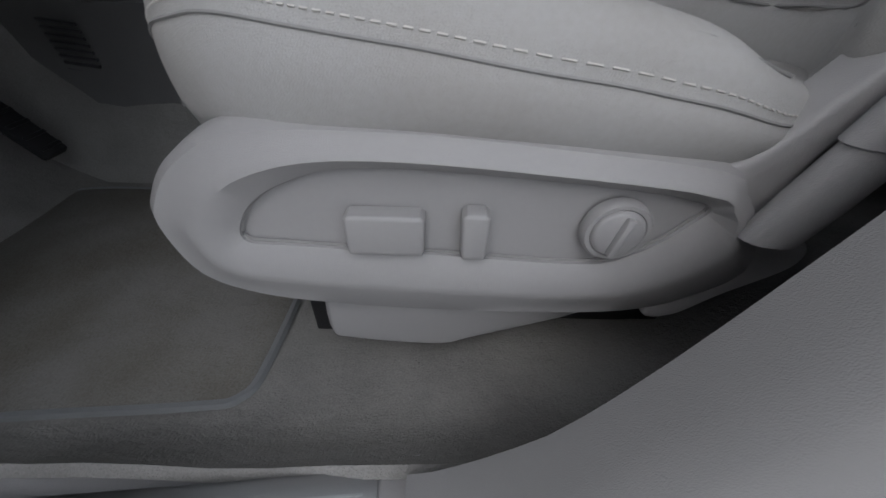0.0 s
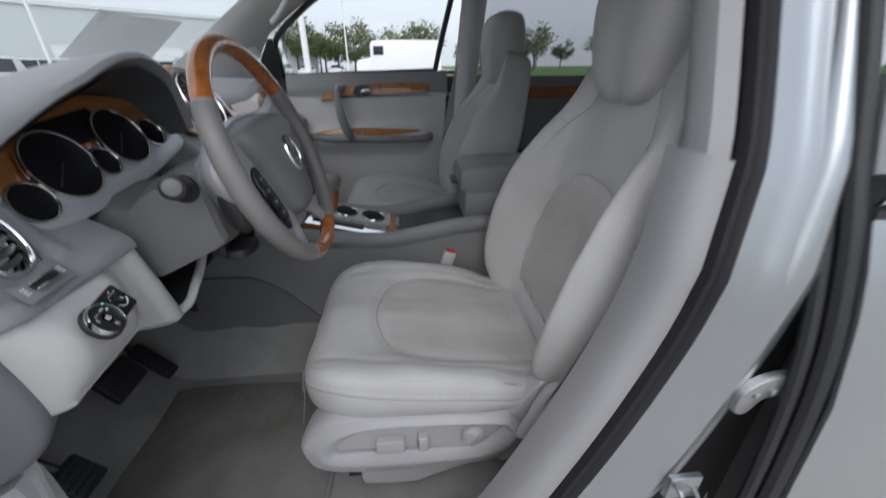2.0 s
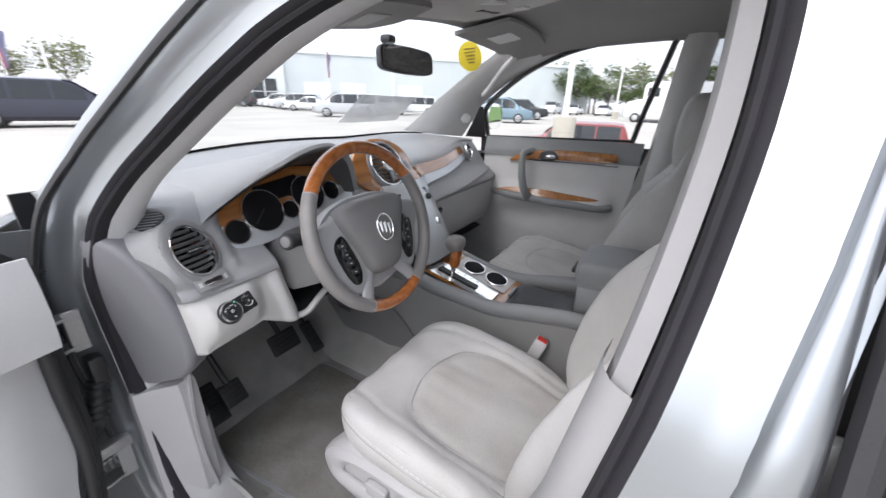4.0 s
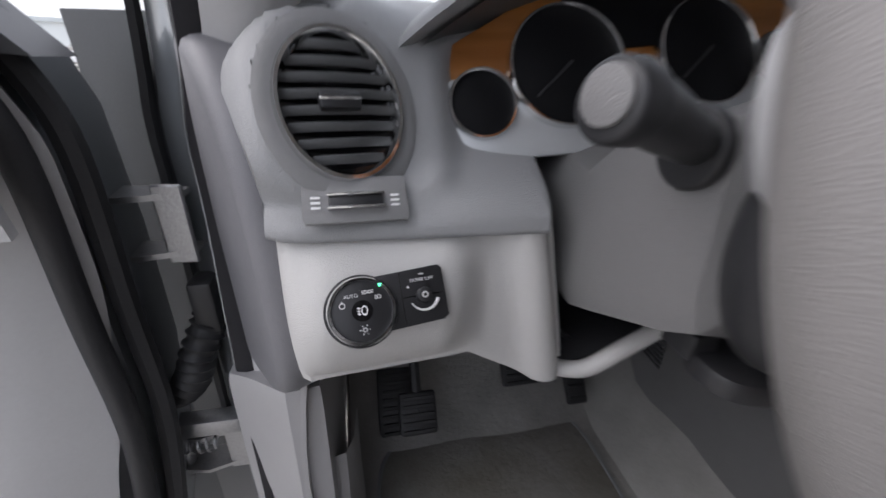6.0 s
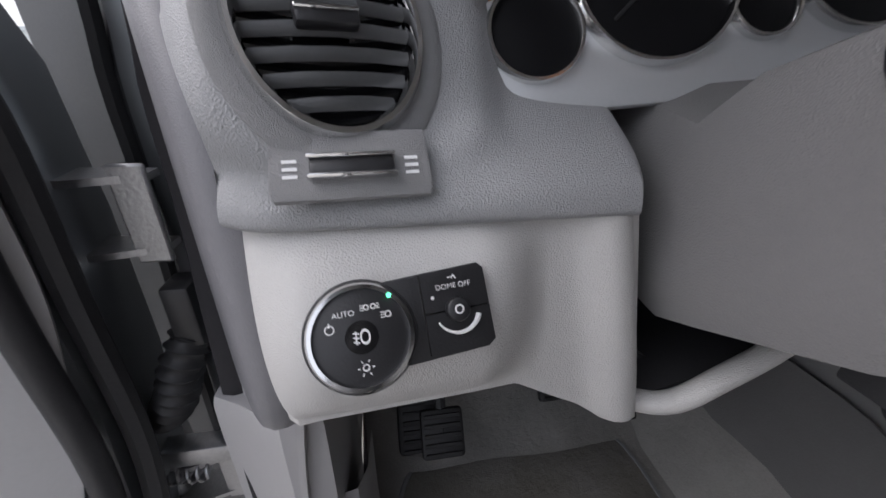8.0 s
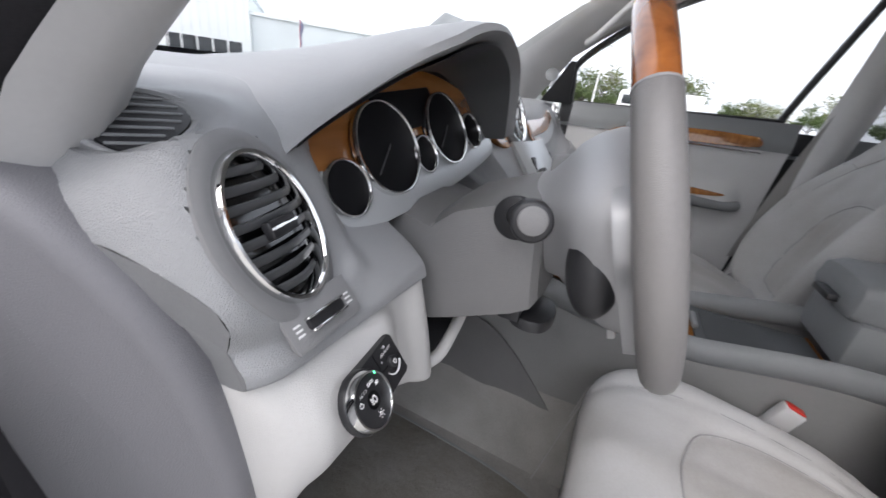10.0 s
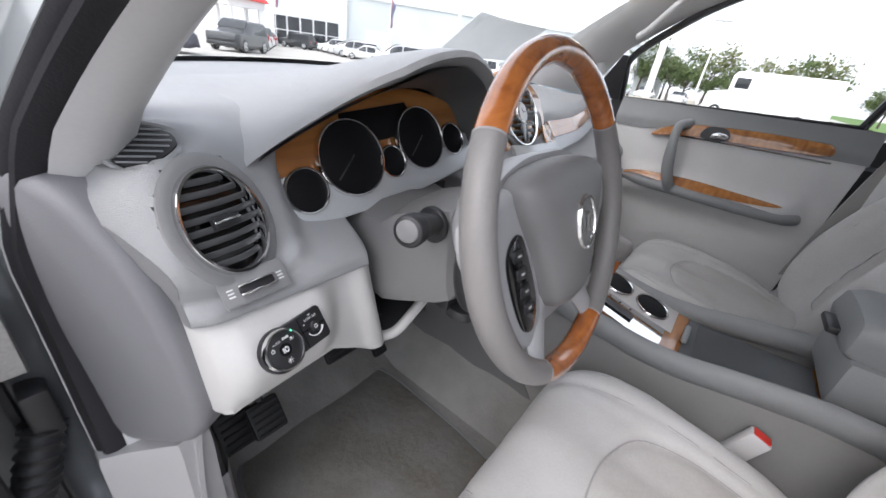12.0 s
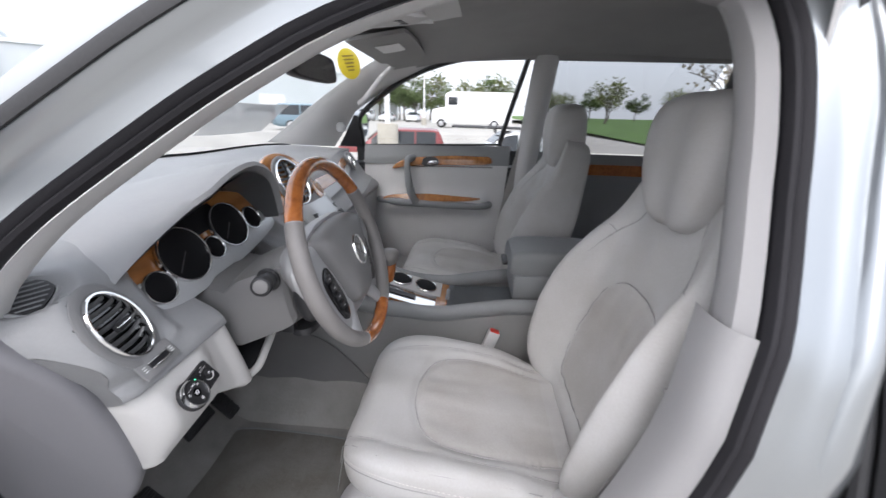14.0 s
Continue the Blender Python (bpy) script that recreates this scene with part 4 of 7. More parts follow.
    sh = loft([shield_ring(0.10, -0.06), shield_ring(0.0, -0.02), shield_ring(0.03, -0.006), shield_ring(0.14, 0.002), shield_ring(0.35, 0.004), shield_ring(0.5, 0.010), shield_ring(0.66, 0.012), shield_ring(0.9, 0.006), shield_ring(1.0, 0.003), shield_ring(1.0, -0.003)], True, True)
    part("side_shield", place(sh), SHIELD, seat, "pale grey plastic seat side shield")
    part("shield_gap", place(tube([m @ Vector((x, z, -0.001)) for x, z in rec], 0.0016, 5, True)), SEAM, seat)
    def rocker(x0, x1, z0, z1, h, nm):
        bm = slab([(x0 + 0.002, z0), (x1 - 0.002, z0), (x1, z0 + 0.004), (x1, z1 - 0.003), (x1 - 0.003, z1), (x0 + 0.003, z1), (x0, z1 - 0.003), (x0, z0 + 0.004)], h, 0.003, 3, at=m @ Matrix.Translation((0, 0, -0.002)))
        part(nm, place(bm), SHIELD, seat, "pale grey plastic seat switch")
    rocker(0.138, 0.190, 0.556, 0.587, 0.014, "seat_switch")
    rocker(0.214, 0.232, 0.554, 0.590, 0.014, "recline_switch")
    kn = m @ Matrix.Translation((0.316, 0.577, 0))
    part("knob_collar", place(ring_mesh(kn, 0.0165, 0.023, 0.008, 36)), SHIELD, seat)
    part("lumbar_knob", place(drum(kn, 0.0175, -0.002, 0.011, 36, 0.003)), SHIELD, seat, "round pale grey lumbar knob")
    part("knob_ridge", place(block((-0.003, -0.015, 0.009), (0.003, 0.015, 0.016), 0.002, 2, kn @ Matrix.Rotation(radians(-12), 4, "Z"))), SHIELD, seat)
    # foot and rails
    part("seat_foot", place(slab([(p.x, p.y) for p in spline([(0.10, 0.49, 0), (0.10, 0.435, 0), (0.12, 0.424, 0), (0.20, 0.418, 0), (0.235, 0.43, 0), (0.33, 0.47, 0), (0.33, 0.50, 0)], 30)], 0.05, 0.006, 3, at=m @ Matrix.Translation((0, 0, -0.07)))), SHIELD, seat, "grey plastic cover of the seat mount")
    part("seat_base", place(block((0.03, -0.16, 0.47), (0.44, 0.20, 0.66), 0.02, 2)), TRIM_DARK, seat)
    for sgn in (-1, 1):
        part("seat_rail", place(block((0.06, sgn * 0.12 - 0.02, 0.37), (0.46, sgn * 0.12 + 0.02, 0.48), 0.004)), BLACK, seat)
    # lip behind the cushion and lower cover at the rear end of the shield
    part("rear_lip", place(slab([(p.x, p.y) for p in spline([(0.345, 0.615, 0), (0.385, 0.625, 0), (0.42, 0.668, 0), (0.437, 0.688, 0), (0.447, 0.672, 0), (0.425, 0.625, 0), (0.41, 0.575, 0), (0.37, 0.57, 0)], 40, True)], 0.03, 0.005, 3, at=m @ Matrix.Translation((0, 0, -0.034)))), SHIELD, seat)
    part("lower_cover", place(slab([(p.x, p.y) for p in spline([(0.365, 0.495, 0), (0.372, 0.565, 0), (0.40, 0.574, 0), (0.452, 0.568, 0), (0.458, 0.545, 0), (0.42, 0.515, 0), (0.39, 0.49, 0)], 40, True)], 0.03, 0.005, 3, at=m @ Matrix.Translation((0, 0, -0.030)))), SHIELD, seat)
    return seat


build_seat("car_seat", -0.38, 0.0, -1, "light grey leather driver seat with creased cushion")
build_seat("car_seat", 0.500, -0.045, 1, "light grey leather passenger seat with arched seams")

# ---- dashboard ----
fit_to = cabin
dash = thing("dashboard", (-0.4, 0, 0.9), "two-tone grey dashboard with burl wood trim", "dashboard")


def smooth_box(y, a, b, e=0.03):
    f = lambda t: max(0.0, min(1.0, t)) ** 2 * (3 - 2 * max(0.0, min(1.0, t)))
    return f((y - a) / e) * f((b - y) / e)


def dash_profile(y):
    w = smooth_box(y, -0.60, -0.19)
    c = smooth_box(y, -0.16, 0.12, 0.06)
    slot = smooth_box(y, -0.510, -0.24, 0.012)
    w2 = smooth_box(y, -0.508, -0.19, 0.012)
    full = 1 - ease((y + 0.60) / 0.07)
    tail = ease((y - 0.28) / 0.38)
    end = max(0.0, abs(y) - 0.60) / 0.13
    p = smooth_box(y, 0.10, 0.9, 0.06)
    roll = 0.022 * (max(0.0, abs(y) - 0.69) / 0.088) ** 2
    corner = 12.5 * max(0.0, -0.690 - y) ** 2
    k = (y / 0.7) ** 2
    return [(-0.93 + 0.26 * k, 1.146 - 0.018 * k), (-0.75 + 0.15 * k, 1.148 - 0.018 * k), (-0.54 + 0.02 * k, 1.140 - 0.018 * k - 0.6 * roll), (-0.395, 1.126 - 0.008 * end - roll), (-0.335 - 0.01 * c - 0.05 * tail - corner, 1.112 + 0.03 * c - 0.008 * end - roll), (-0.305 - 0.01 * p + 0.012 * full - 0.05 * tail - corner, 1.088 + 0.035 * c - 0.004 * end - 0.7 * roll),
            (-0.275 - 0.035 * w - 0.02 * p + 0.029 * full - 0.045 * tail - corner, 1.055 + 0.01 * c), (-0.230 - 0.035 * w - 0.022 * w2 - 0.042 * p + 0.008 * full - 0.03 * tail - corner, 1.015), (-0.205 - 0.013 * w2 - 0.11 * slot - 0.038 * p - corner, 0.982), (-0.190 - 0.14 * slot - 0.04 * p - corner, 0.963), (-0.197 - 0.14 * slot - 0.04 * p - corner, 0.953), (-0.25 - 0.08 * slot, 0.947), (-0.40, 0.942), (-0.62, 0.93)]


vm = frame_at((-0.235, -0.664, 1.038), (-0.28, 0.96, 0), (-0.46, -0.13, 0.88))
dm = frame_at((-0.309, -0.702, 1.096), (0.42, 0.90, 0.0), (-0.78, 0.36, 0.50)) @ Matrix.Diagonal((0.95, 0.95, 0.6, 1.0))


def settle(p, m, back, r0, r1, squash):
    """Draws the skin up to the rim of an outlet and sinks it below the outlet itself."""
    q = back @ p
    rho = math.hypot(q.x, q.y / squash)
    r1 = lerp(r0 + 0.016, r1, ease((q.y + 1.4 * r0) / r0))
    far = max(ease((abs(q.z) - 0.035) / 0.04), ease((-0.714 - p.y) / 0.066))
    if far >= 1 or rho >= r1:
        return p
    q.z = lerp(min(q.z, -0.012) if rho < r0 else lerp(0.0025, q.z, ease((rho - r0) / (r1 - r0))), q.z, far)
    return m @ q


vm_back, dm_back = vm.inverted(), dm.inverted()


def dash_skin(u, v):
    y = lerp(-0.717, 0.70, u) - 0.061 * (1 - ease((v - 0.36) / 0.30)) * max(0.0, 1 - u / 0.06)
    pts = dash_profile(y)
    f = v * (len(pts) - 1)
    i = min(int(f), len(pts) - 2)
    a, b, c, d = pts[max(i - 1, 0)], pts[i], pts[i + 1], pts[min(i + 2, len(pts) - 1)]
    t = f - i
    q = [0.5 * (2 * b[k] + (c[k] - a[k]) * t + (2 * a[k] - 5 * b[k] + 4 * c[k] - d[k]) * t * t + (3 * b[k] - a[k] - 3 * c[k] + d[k]) * t ** 3) for k in (0, 1)]
    p = settle(Vector((q[0], y, q[1])), vm, vm_back, 0.050, 0.125, 1.25)
    return settle(p, dm, dm_back, 0.033, 0.065, 0.9)


bm = grid_skin(dash_skin, 300, 110)
for side in (0, 1):
    ring = [bm.verts.new(dash_skin(side, v / 40)) for v in range(41)]
    bm.faces.new(ring)
bmesh.ops.recalc_face_normals(bm, faces=bm.faces)
part("dash_pad", bm, PAD, dash, "grey grained dash pad")

# hood over the instruments
fit_to = plain


def arch(s, x, f, base=1.088, grow=1.0):
    p = spline([(-0.632, -0.020, 0), (-0.585, 0.018, 0), (-0.50, 0.072, 0), (-0.42, 0.107, 0), (-0.35, 0.124, 0), (-0.29, 0.122, 0), (-0.236, 0.088, 0), (-0.213, 0.0, 0)], 41)[s]
    return Vector((x - 0.06 * max(0, (-0.45 - p.x) / 0.18) * (1 if x > -0.29 else 0.3), -0.41 + (p.x + 0.41) * grow, base + p.y * f))


rings = [[arch(s, x, f, b, g) for s in range(41)] for x, f, b, g in ((-0.305, 0.70, 1.078, 0.90), (-0.25, 0.90, 1.080, 0.96), (-0.222, 0.965, 1.083, 0.985), (-0.212, 1.0, 1.088, 1.0), (-0.218, 1.03, 1.092, 1.01), (-0.245, 1.02, 1.094, 1.02),
         (-0.31, 0.90, 1.098, 1.01), (-0.40, 0.64, 1.108, 1.01), (-0.50, 0.34, 1.122, 1.02), (-0.62, 0.0, 1.132, 1.03))]
part("instrument_hood", loft(rings, False, False), PAD, dash, "grey grained hood over the instruments")

part("hood_lining", loft([[arch(s, x, f, b, g) for s in range(41)] for x, f, b, g in ((-0.304, 0.69, 1.074, 0.89), (-0.25, 0.885, 1.076, 0.95), (-0.224, 0.95, 1.079, 0.975))], False, False), SLAT, dash, "dark lining under the instrument hood")
# instrument panel: wood back, silver wave, five round dials
ip = frame_at((-0.272, -0.410, 1.074), (0.02, 1, 0.125), (-0.42, 0, 0.9))
part("wood_panel", slab([(p.x, p.y) for p in spline([(-0.228, -0.012, 0), (-0.19, 0.02, 0), (-0.12, 0.055, 0), (-0.05, 0.085, 0), (0.05, 0.09, 0), (0.13, 0.07, 0), (0.19, 0.035, 0), (0.205, 0.0, 0), (0.19, -0.03, 0), (0.0, -0.045, 0), (-0.15, -0.05, 0), (-0.20, -0.04, 0)], 60, True)], 0.004, 0.001, at=ip @ Matrix.Translation((0, 0, -0.008))), WOOD, dash, "glossy burl wood instrument panel")
wave = [(-0.185, -0.060, 0), (-0.188, -0.02, 0), (-0.165, 0.005, 0), (-0.125, -0.008, 0), (-0.11, -0.01, 0), (-0.03, -0.02, 0), (0.0, 0.004, 0), (0.03, -0.02, 0), (0.11, -0.01, 0), (0.135, 0.005, 0), (0.175, 0.0, 0), (0.20, -0.02, 0), (0.20, -0.05, 0), (0.10, -0.064, 0), (0.0, -0.068, 0), (-0.10, -0.066, 0)]
part("silver_panel", slab([(p.x, p.y) for p in spline(wave, 80, True)], 0.005, 0.002, at=ip @ Matrix.Translation((0, 0, -0.003))), SOFT_SILVER, dash, "satin silver lower instrument panel")
part("message_display", slab([(-0.075, 0.02), (0.075, 0.02), (0.06, 0.066), (-0.06, 0.066)], 0.003, 0.001, at=ip @ Matrix.Translation((0, 0, -0.003))), DIAL, dash, "dark message display")
for a, b, r, d in ((-0.144, -0.018, 0.0285, 0.006), (-0.067, 0.006, 0.051, 0.008), (0.0, -0.014, 0.0235, 0.006), (0.067, 0.008, 0.048, 0.008), (0.140, -0.006, 0.0265, 0.006)):
    mg = ip @ Matrix.Translation((a, b, 0.001))
    dial = part("instrument_dial", drum(mg, r - 0.001, -0.004, d - 0.004, 40, 0.001), DIAL, dash, "dark round instrument dial with chrome rim")
    part("dial_rim", ring_mesh(mg, r - 0.003, r + 0.0012, d, 44), CHROME, dial)
    if r > 0.04:
        part("needle", block((-0.0012, -0.006, d - 0.0035), (0.0012, r * 0.75, d - 0.0025), 0.0005, 1, mg @ Matrix.Rotation(radians(128), 4, "Z")), BLACK, dial)


def air_vent(m, r, n, name, label, depth=0.010, blades=True, squash=1.0):
    """A round outlet: pod collar, chrome ring, dark well and slats."""
    vent = part(name, ring_mesh(m, r + 0.001, r + 0.013, depth * 0.55, 48, squash), DASH, dash, label)
    part("chrome_ring", ring_mesh(m, r - 0.0035, r + 0.002, depth, 48, squash), CHROME, vent)
    part("vent_well", disc(m, r - 0.002, -0.002, 44, 0.0, squash), GLOSS, vent)
    for k in range(n):
        h = lerp(-r * 0.86, r * 0.86, (k + 0.5) / n)
        w = math.sqrt(max(0.0, r * r - h * h)) - 0.004
        sl = [Vector((-w, h * squash + 0.003, 0.000)), Vector((-w * 0.5, h * squash + 0.002, 0.0045)), Vector((0, h * squash + 0.0015, 0.006)), Vector((w * 0.5, h * squash + 0.002, 0.0045)), Vector((w, h * squash + 0.003, 0.000))]
        part("slat", tube([m @ p for p in sl], 0.0022, 6, flat=1.6), SLAT, vent)
    return vent


# driver side outlet in its raised pod, and the thumb wheel below
air_vent(vm, 0.0420, 8, "driver_air_vent", "oval driver air vent with chrome ring and dark slats", squash=1.25)
part("vent_tab", block((-0.016, -0.006, 0.006), (0.012, 0.006, 0.014), 0.002, 2, vm), BLACK, dash)
part("vent_tab_edge", block((-0.016, -0.0005, 0.0135), (0.012, 0.0015, 0.0152), 0.0005, 1, vm), CHROME, dash)
tm = frame_at((-0.1965, -0.656, 0.981), (-0.09, 0.99, 0), (-0.62, 0, 0.78))
tw = part("thumbwheel_plate", slab([(-0.033, -0.014), (0.033, -0.014), (0.035, -0.010), (0.034, 0.018), (-0.034, 0.018), (-0.035, -0.010)], 0.003, 0.001, at=tm), DASH, dash, "grey plate with a ribbed vent thumb wheel")
part("thumbwheel", block((-0.018, -0.004, 0.001), (0.018, 0.004, 0.0065), 0.002, 2, tm), BLACK, tw)
for zz in (-0.0045, 0.0045):
    part("thumbwheel_edge", block((-0.019, zz - 0.001, 0.003), (0.019, zz + 0.001, 0.0085), 0.0008, 1, tm), CHROME, tw)
for xx in (-0.026, 0.026):
    for k in range(3):
        part("vent_symbol_bar", block((xx - 0.003, -0.004 + k * 0.0035, 0.003), (xx + 0.003, -0.0025 + k * 0.0035, 0.0034), 0.0, 1, tm), WHITE, tw)

# demister grille by the windscreen pillar
dg = part("demister_grille", slab([(p.x, p.y) for p in spline([(-0.036, 0.004, 0), (-0.028, 0.022, 0), (0.0, 0.030, 0), (0.030, 0.020, 0), (0.034, 0.0, 0), (0.012, -0.026, 0), (-0.004, -0.028, 0), (-0.022, -0.012, 0)], 40, True)], 0.004, 0.001, at=dm), BLACK, dash, "small grey demister grille")
gr_o = [(p.x, p.y) for p in spline([(-0.042, 0.004, 0), (-0.033, 0.027, 0), (0.0, 0.036, 0), (0.036, 0.025, 0), (0.040, 0.0, 0), (0.014, -0.032, 0), (-0.006, -0.034, 0), (-0.027, -0.014, 0)], 40, True)]
part("grille_frame", loft([[dm @ Vector((x * q, y * q, z)) for x, y in gr_o] for q, z in ((1.08, -0.004), (1.04, 0.004), (0.97, 0.006), (0.88, 0.004), (0.88, 0.0))], True, False), PAD, dg)
for k in range(7):
    h = lerp(-0.022, 0.024, k / 6)
    w = interp(h, [(-0.03, 0.006), (-0.01, 0.022), (0.005, 0.032), (0.02, 0.028), (0.03, 0.012)])
    part("slat", block((-w, h - 0.0012, 0.003), (w, h + 0.0012, 0.0055), 0.0006, 1, dm), TRIM_DARK, dg)

# end cover facing the doorway
en = Vector((0.48, -0.88, 0))
em = frame_at(Vector((-0.27, -0.742, 0)) - en * 0.038, (0.88, 0.48, 0), (0, 0, 1))
cover = [(p.x, p.y) for p in spline([(-0.085, 1.084, 0), (-0.05, 1.084, 0), (-0.008, 1.056, 0), (0.035, 0.995, 0), (0.061, 0.91, 0), (0.068, 0.83, 0), (0.045, 0.785, 0), (0.0, 0.765, 0), (-0.06, 0.768, 0), (-0.095, 0.90, 0), (-0.10, 1.02, 0)], 60, True)]
part("end_cover", slab(cover, 0.056, 0.016, 3, at=em), ENDCAP, dash, "grey end cover of the dashboard")

# pale knee bolster below the pad, with a swelling that carries the light switches
def bolster(u, v):
    y = lerp(lerp(-0.716, -0.511, u), lerp(-0.712, -0.476, u), v)
    zb = interp(u, [(0, 0.822), (0.1, 0.828), (0.5, 0.838), (0.62, 0.842), (0.75, 0.822), (0.9, 0.802), (1, 0.797)])
    bulge = smooth_box(y, -0.722, -0.556, 0.045) * max(0.0, math.sin(max(0.0, min(1.0, v * 1.15)) * math.pi)) ** 0.8
    x = -0.207 + 0.014 * math.sin(v * math.pi * 0.5) + 0.029 * bulge + 0.010 * math.exp(-((u - 0.93) / 0.07) ** 2)
    x -= 0.045 * (max(0.0, v - 0.9) / 0.1) ** 2 + 0.05 * (max(0.0, 0.07 - u) / 0.07) ** 2 + 0.012 * (max(0.0, u - 0.96) / 0.04) ** 2
    return Vector((x, y, lerp(0.956, zb, v)))


part("knee_bolster", grid_skin(bolster, 60, 44, -0.006), PALE, dash, "pale grained knee bolster")
part("bolster_side", grid_skin(lambda u, v: Vector((lerp(-0.206, -0.36, u), lerp(-0.508, -0.468, v) + 0.002, lerp(0.956, 0.798, v))), 6, 8, 0.004), PALE, dash)
part("bolster_lip", tube(spline([(-0.200, -0.474, 0.806), (-0.188, -0.45, 0.812), (-0.185, -0.42, 0.832), (-0.19, -0.37, 0.856), (-0.21, -0.31, 0.880)], 20), 0.0085, 10), PALE, dash)
# closing sheet under the dash, extended to the firewall to darken the toe-board
part("underdash_light_stop", grid_skin(lambda u, v: Vector((lerp(-0.225, -0.80, v), lerp(-0.700, -0.12, u), interp(lerp(-0.700, -0.30, u), [(-0.71, 0.834), (-0.56, 0.846), (-0.50, 0.802), (-0.30, 0.826), (-0.12, 0.80)]) - 0.08 * v)), 24, 6, 0.004), BLACK, dash)
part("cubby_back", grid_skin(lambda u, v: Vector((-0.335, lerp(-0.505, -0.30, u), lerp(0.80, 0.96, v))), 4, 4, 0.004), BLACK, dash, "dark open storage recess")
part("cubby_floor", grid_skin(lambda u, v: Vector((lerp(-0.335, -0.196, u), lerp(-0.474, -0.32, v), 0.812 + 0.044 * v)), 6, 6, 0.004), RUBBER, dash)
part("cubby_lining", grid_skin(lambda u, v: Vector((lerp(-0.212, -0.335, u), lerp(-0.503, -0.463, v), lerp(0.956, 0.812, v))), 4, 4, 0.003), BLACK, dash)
# black sheets stand in for the shadow in the slot round the column
part("column_slot_shade", grid_skin(lambda u, v: Vector((-0.292, lerp(-0.515, -0.24, u), lerp(0.94, 1.00, v))), 6, 4, 0.004), BLACK, dash, "black sheet for the shade in the slot around the steering column")
part("column_slot_shade_side", grid_skin(lambda u, v: Vector((lerp(lerp(-0.206, -0.255, v), -0.30, u), -0.5055, lerp(0.957, 1.0, v))), 4, 4, 0.003), BLACK, dash)

# light switch panel
lm = frame_at((-0.158, -0.656, 0.920), (-0.13, 0.99, 0.03), (-0.58, 0, 0.81)) @ Matrix.Diagonal((0.88, 0.88, 0.88, 1))
ls = part("light_switch_panel", slab([(0.0, -0.019), (0.062, -0.017), (0.066, -0.014), (0.066, 0.023), (0.063, 0.026), (0.0, 0.023)], 0.025, 0.001, at=lm @ Matrix.Translation((0, 0, -0.020))), BLACK, dash, "black headlamp switch panel with white symbols")
part("switch_collar", ring_mesh(lm, 0.0235, 0.027, 0.006, 44), BLACK, ls)
part("headlamp_knob", drum(lm, 0.0235, 0.0, 0.013, 44, 0.002), BLACK, ls, "round black headlamp knob")
kf = lm @ Matrix.Translation((0, 0, 0.0131))
part("knob_ring", ring_mesh(lm @ Matrix.Translation((0, 0, 0.004)), 0.0205, 0.0250, 0.0105, 44), CHROME, ls, "chrome ring of the headlamp knob")
part("fog_button", disc(kf, 0.0075, 0.0003, 28), GLOSS, ls)
def mark(m, x, y, w, h, nm="symbol_bar", mat=WHITE, turn=0.0, par=None):
    part(nm, block((-w / 2, -h / 2, 0.0004), (w / 2, h / 2, 0.0008), 0.0, 1, m @ Matrix.Translation((x, y, 0)) @ Matrix.Rotation(radians(turn), 4, "Z")), mat, par or ls)
writing("auto_lettering", "AUTO", 0.0036, kf @ Matrix.Translation((-0.0068, 0.0112, 0)), WHITE, ls)
part("power_symbol", ring_mesh(kf @ Matrix.Translation((-0.0135, 0.0055, 0)), 0.0016, 0.0022, 0.0006, 16), WHITE, ls)
mark(kf, -0.0135, 0.0075, 0.0006, 0.002)
for sx in (-1, 1):
    part("lamp_symbol", ring_mesh(kf @ Matrix.Translation((0.0052 + sx * 0.0016, 0.0128, 0)), 0.0008, 0.0014, 0.0006, 12), WHITE, ls)
    for k in (-1, 0, 1):
        mark(kf, 0.0052 + sx * 0.0036, 0.0128 + k * 0.0010, 0.0015, 0.0004)
part("lamp_symbol", ring_mesh(kf @ Matrix.Translation((0.0130, 0.0082, 0)), 0.0010, 0.0016, 0.0006, 14), WHITE, ls)
for k in range(3):
    mark(kf, 0.0105, 0.0070 + k * 0.0012, 0.0018, 0.0005)
part("fog_symbol", ring_mesh(kf @ Matrix.Translation((0.0015, 0, 0)), 0.0016, 0.0024, 0.0008, 16, 1.5), WHITE, ls)
for k in range(3):
    mark(kf, -0.0025, -0.002 + k * 0.002, 0.0028, 0.0006, turn=-12)
mark(kf, -0.0025, 0.0, 0.0006, 0.006)
part("dimmer_symbol", ring_mesh(kf @ Matrix.Translation((0, -0.0135, 0)), 0.0011, 0.0017, 0.0006, 14), WHITE, ls)
for k in range(6):
    q = radians(60 * k)
    mark(kf, math.cos(q) * 0.0032, -0.0135 + math.sin(q) * 0.0032, 0.0012, 0.0005, turn=60 * k)
part("indicator_lamp", disc(lm @ Matrix.Translation((0.0145, 0.0165, 0.0147)), 0.0012, 0.0, 12), GREEN_GLOW, ls)
pm = lm @ Matrix.Translation((0.048, 0.004, 0.0052))
part("panel_joint", block((-0.0165, -0.0004, 0), (0.0165, 0.0004, 0.0003), 0.0, 1, pm), GLOSS, ls)
part("panel_joint", block((-0.0172, -0.020, 0), (-0.0165, 0.020, 0.0003), 0.0, 1, pm), GLOSS, ls)
writing("dome_lettering", "DOME OFF", 0.0038, pm @ Matrix.Translation((0.0, 0.0120, 0)), WHITE, ls)
for k in range(3):
    mark(pm, -0.001 + k * 0.0012, 0.0165, 0.0024, 0.0005, turn=60 * k)
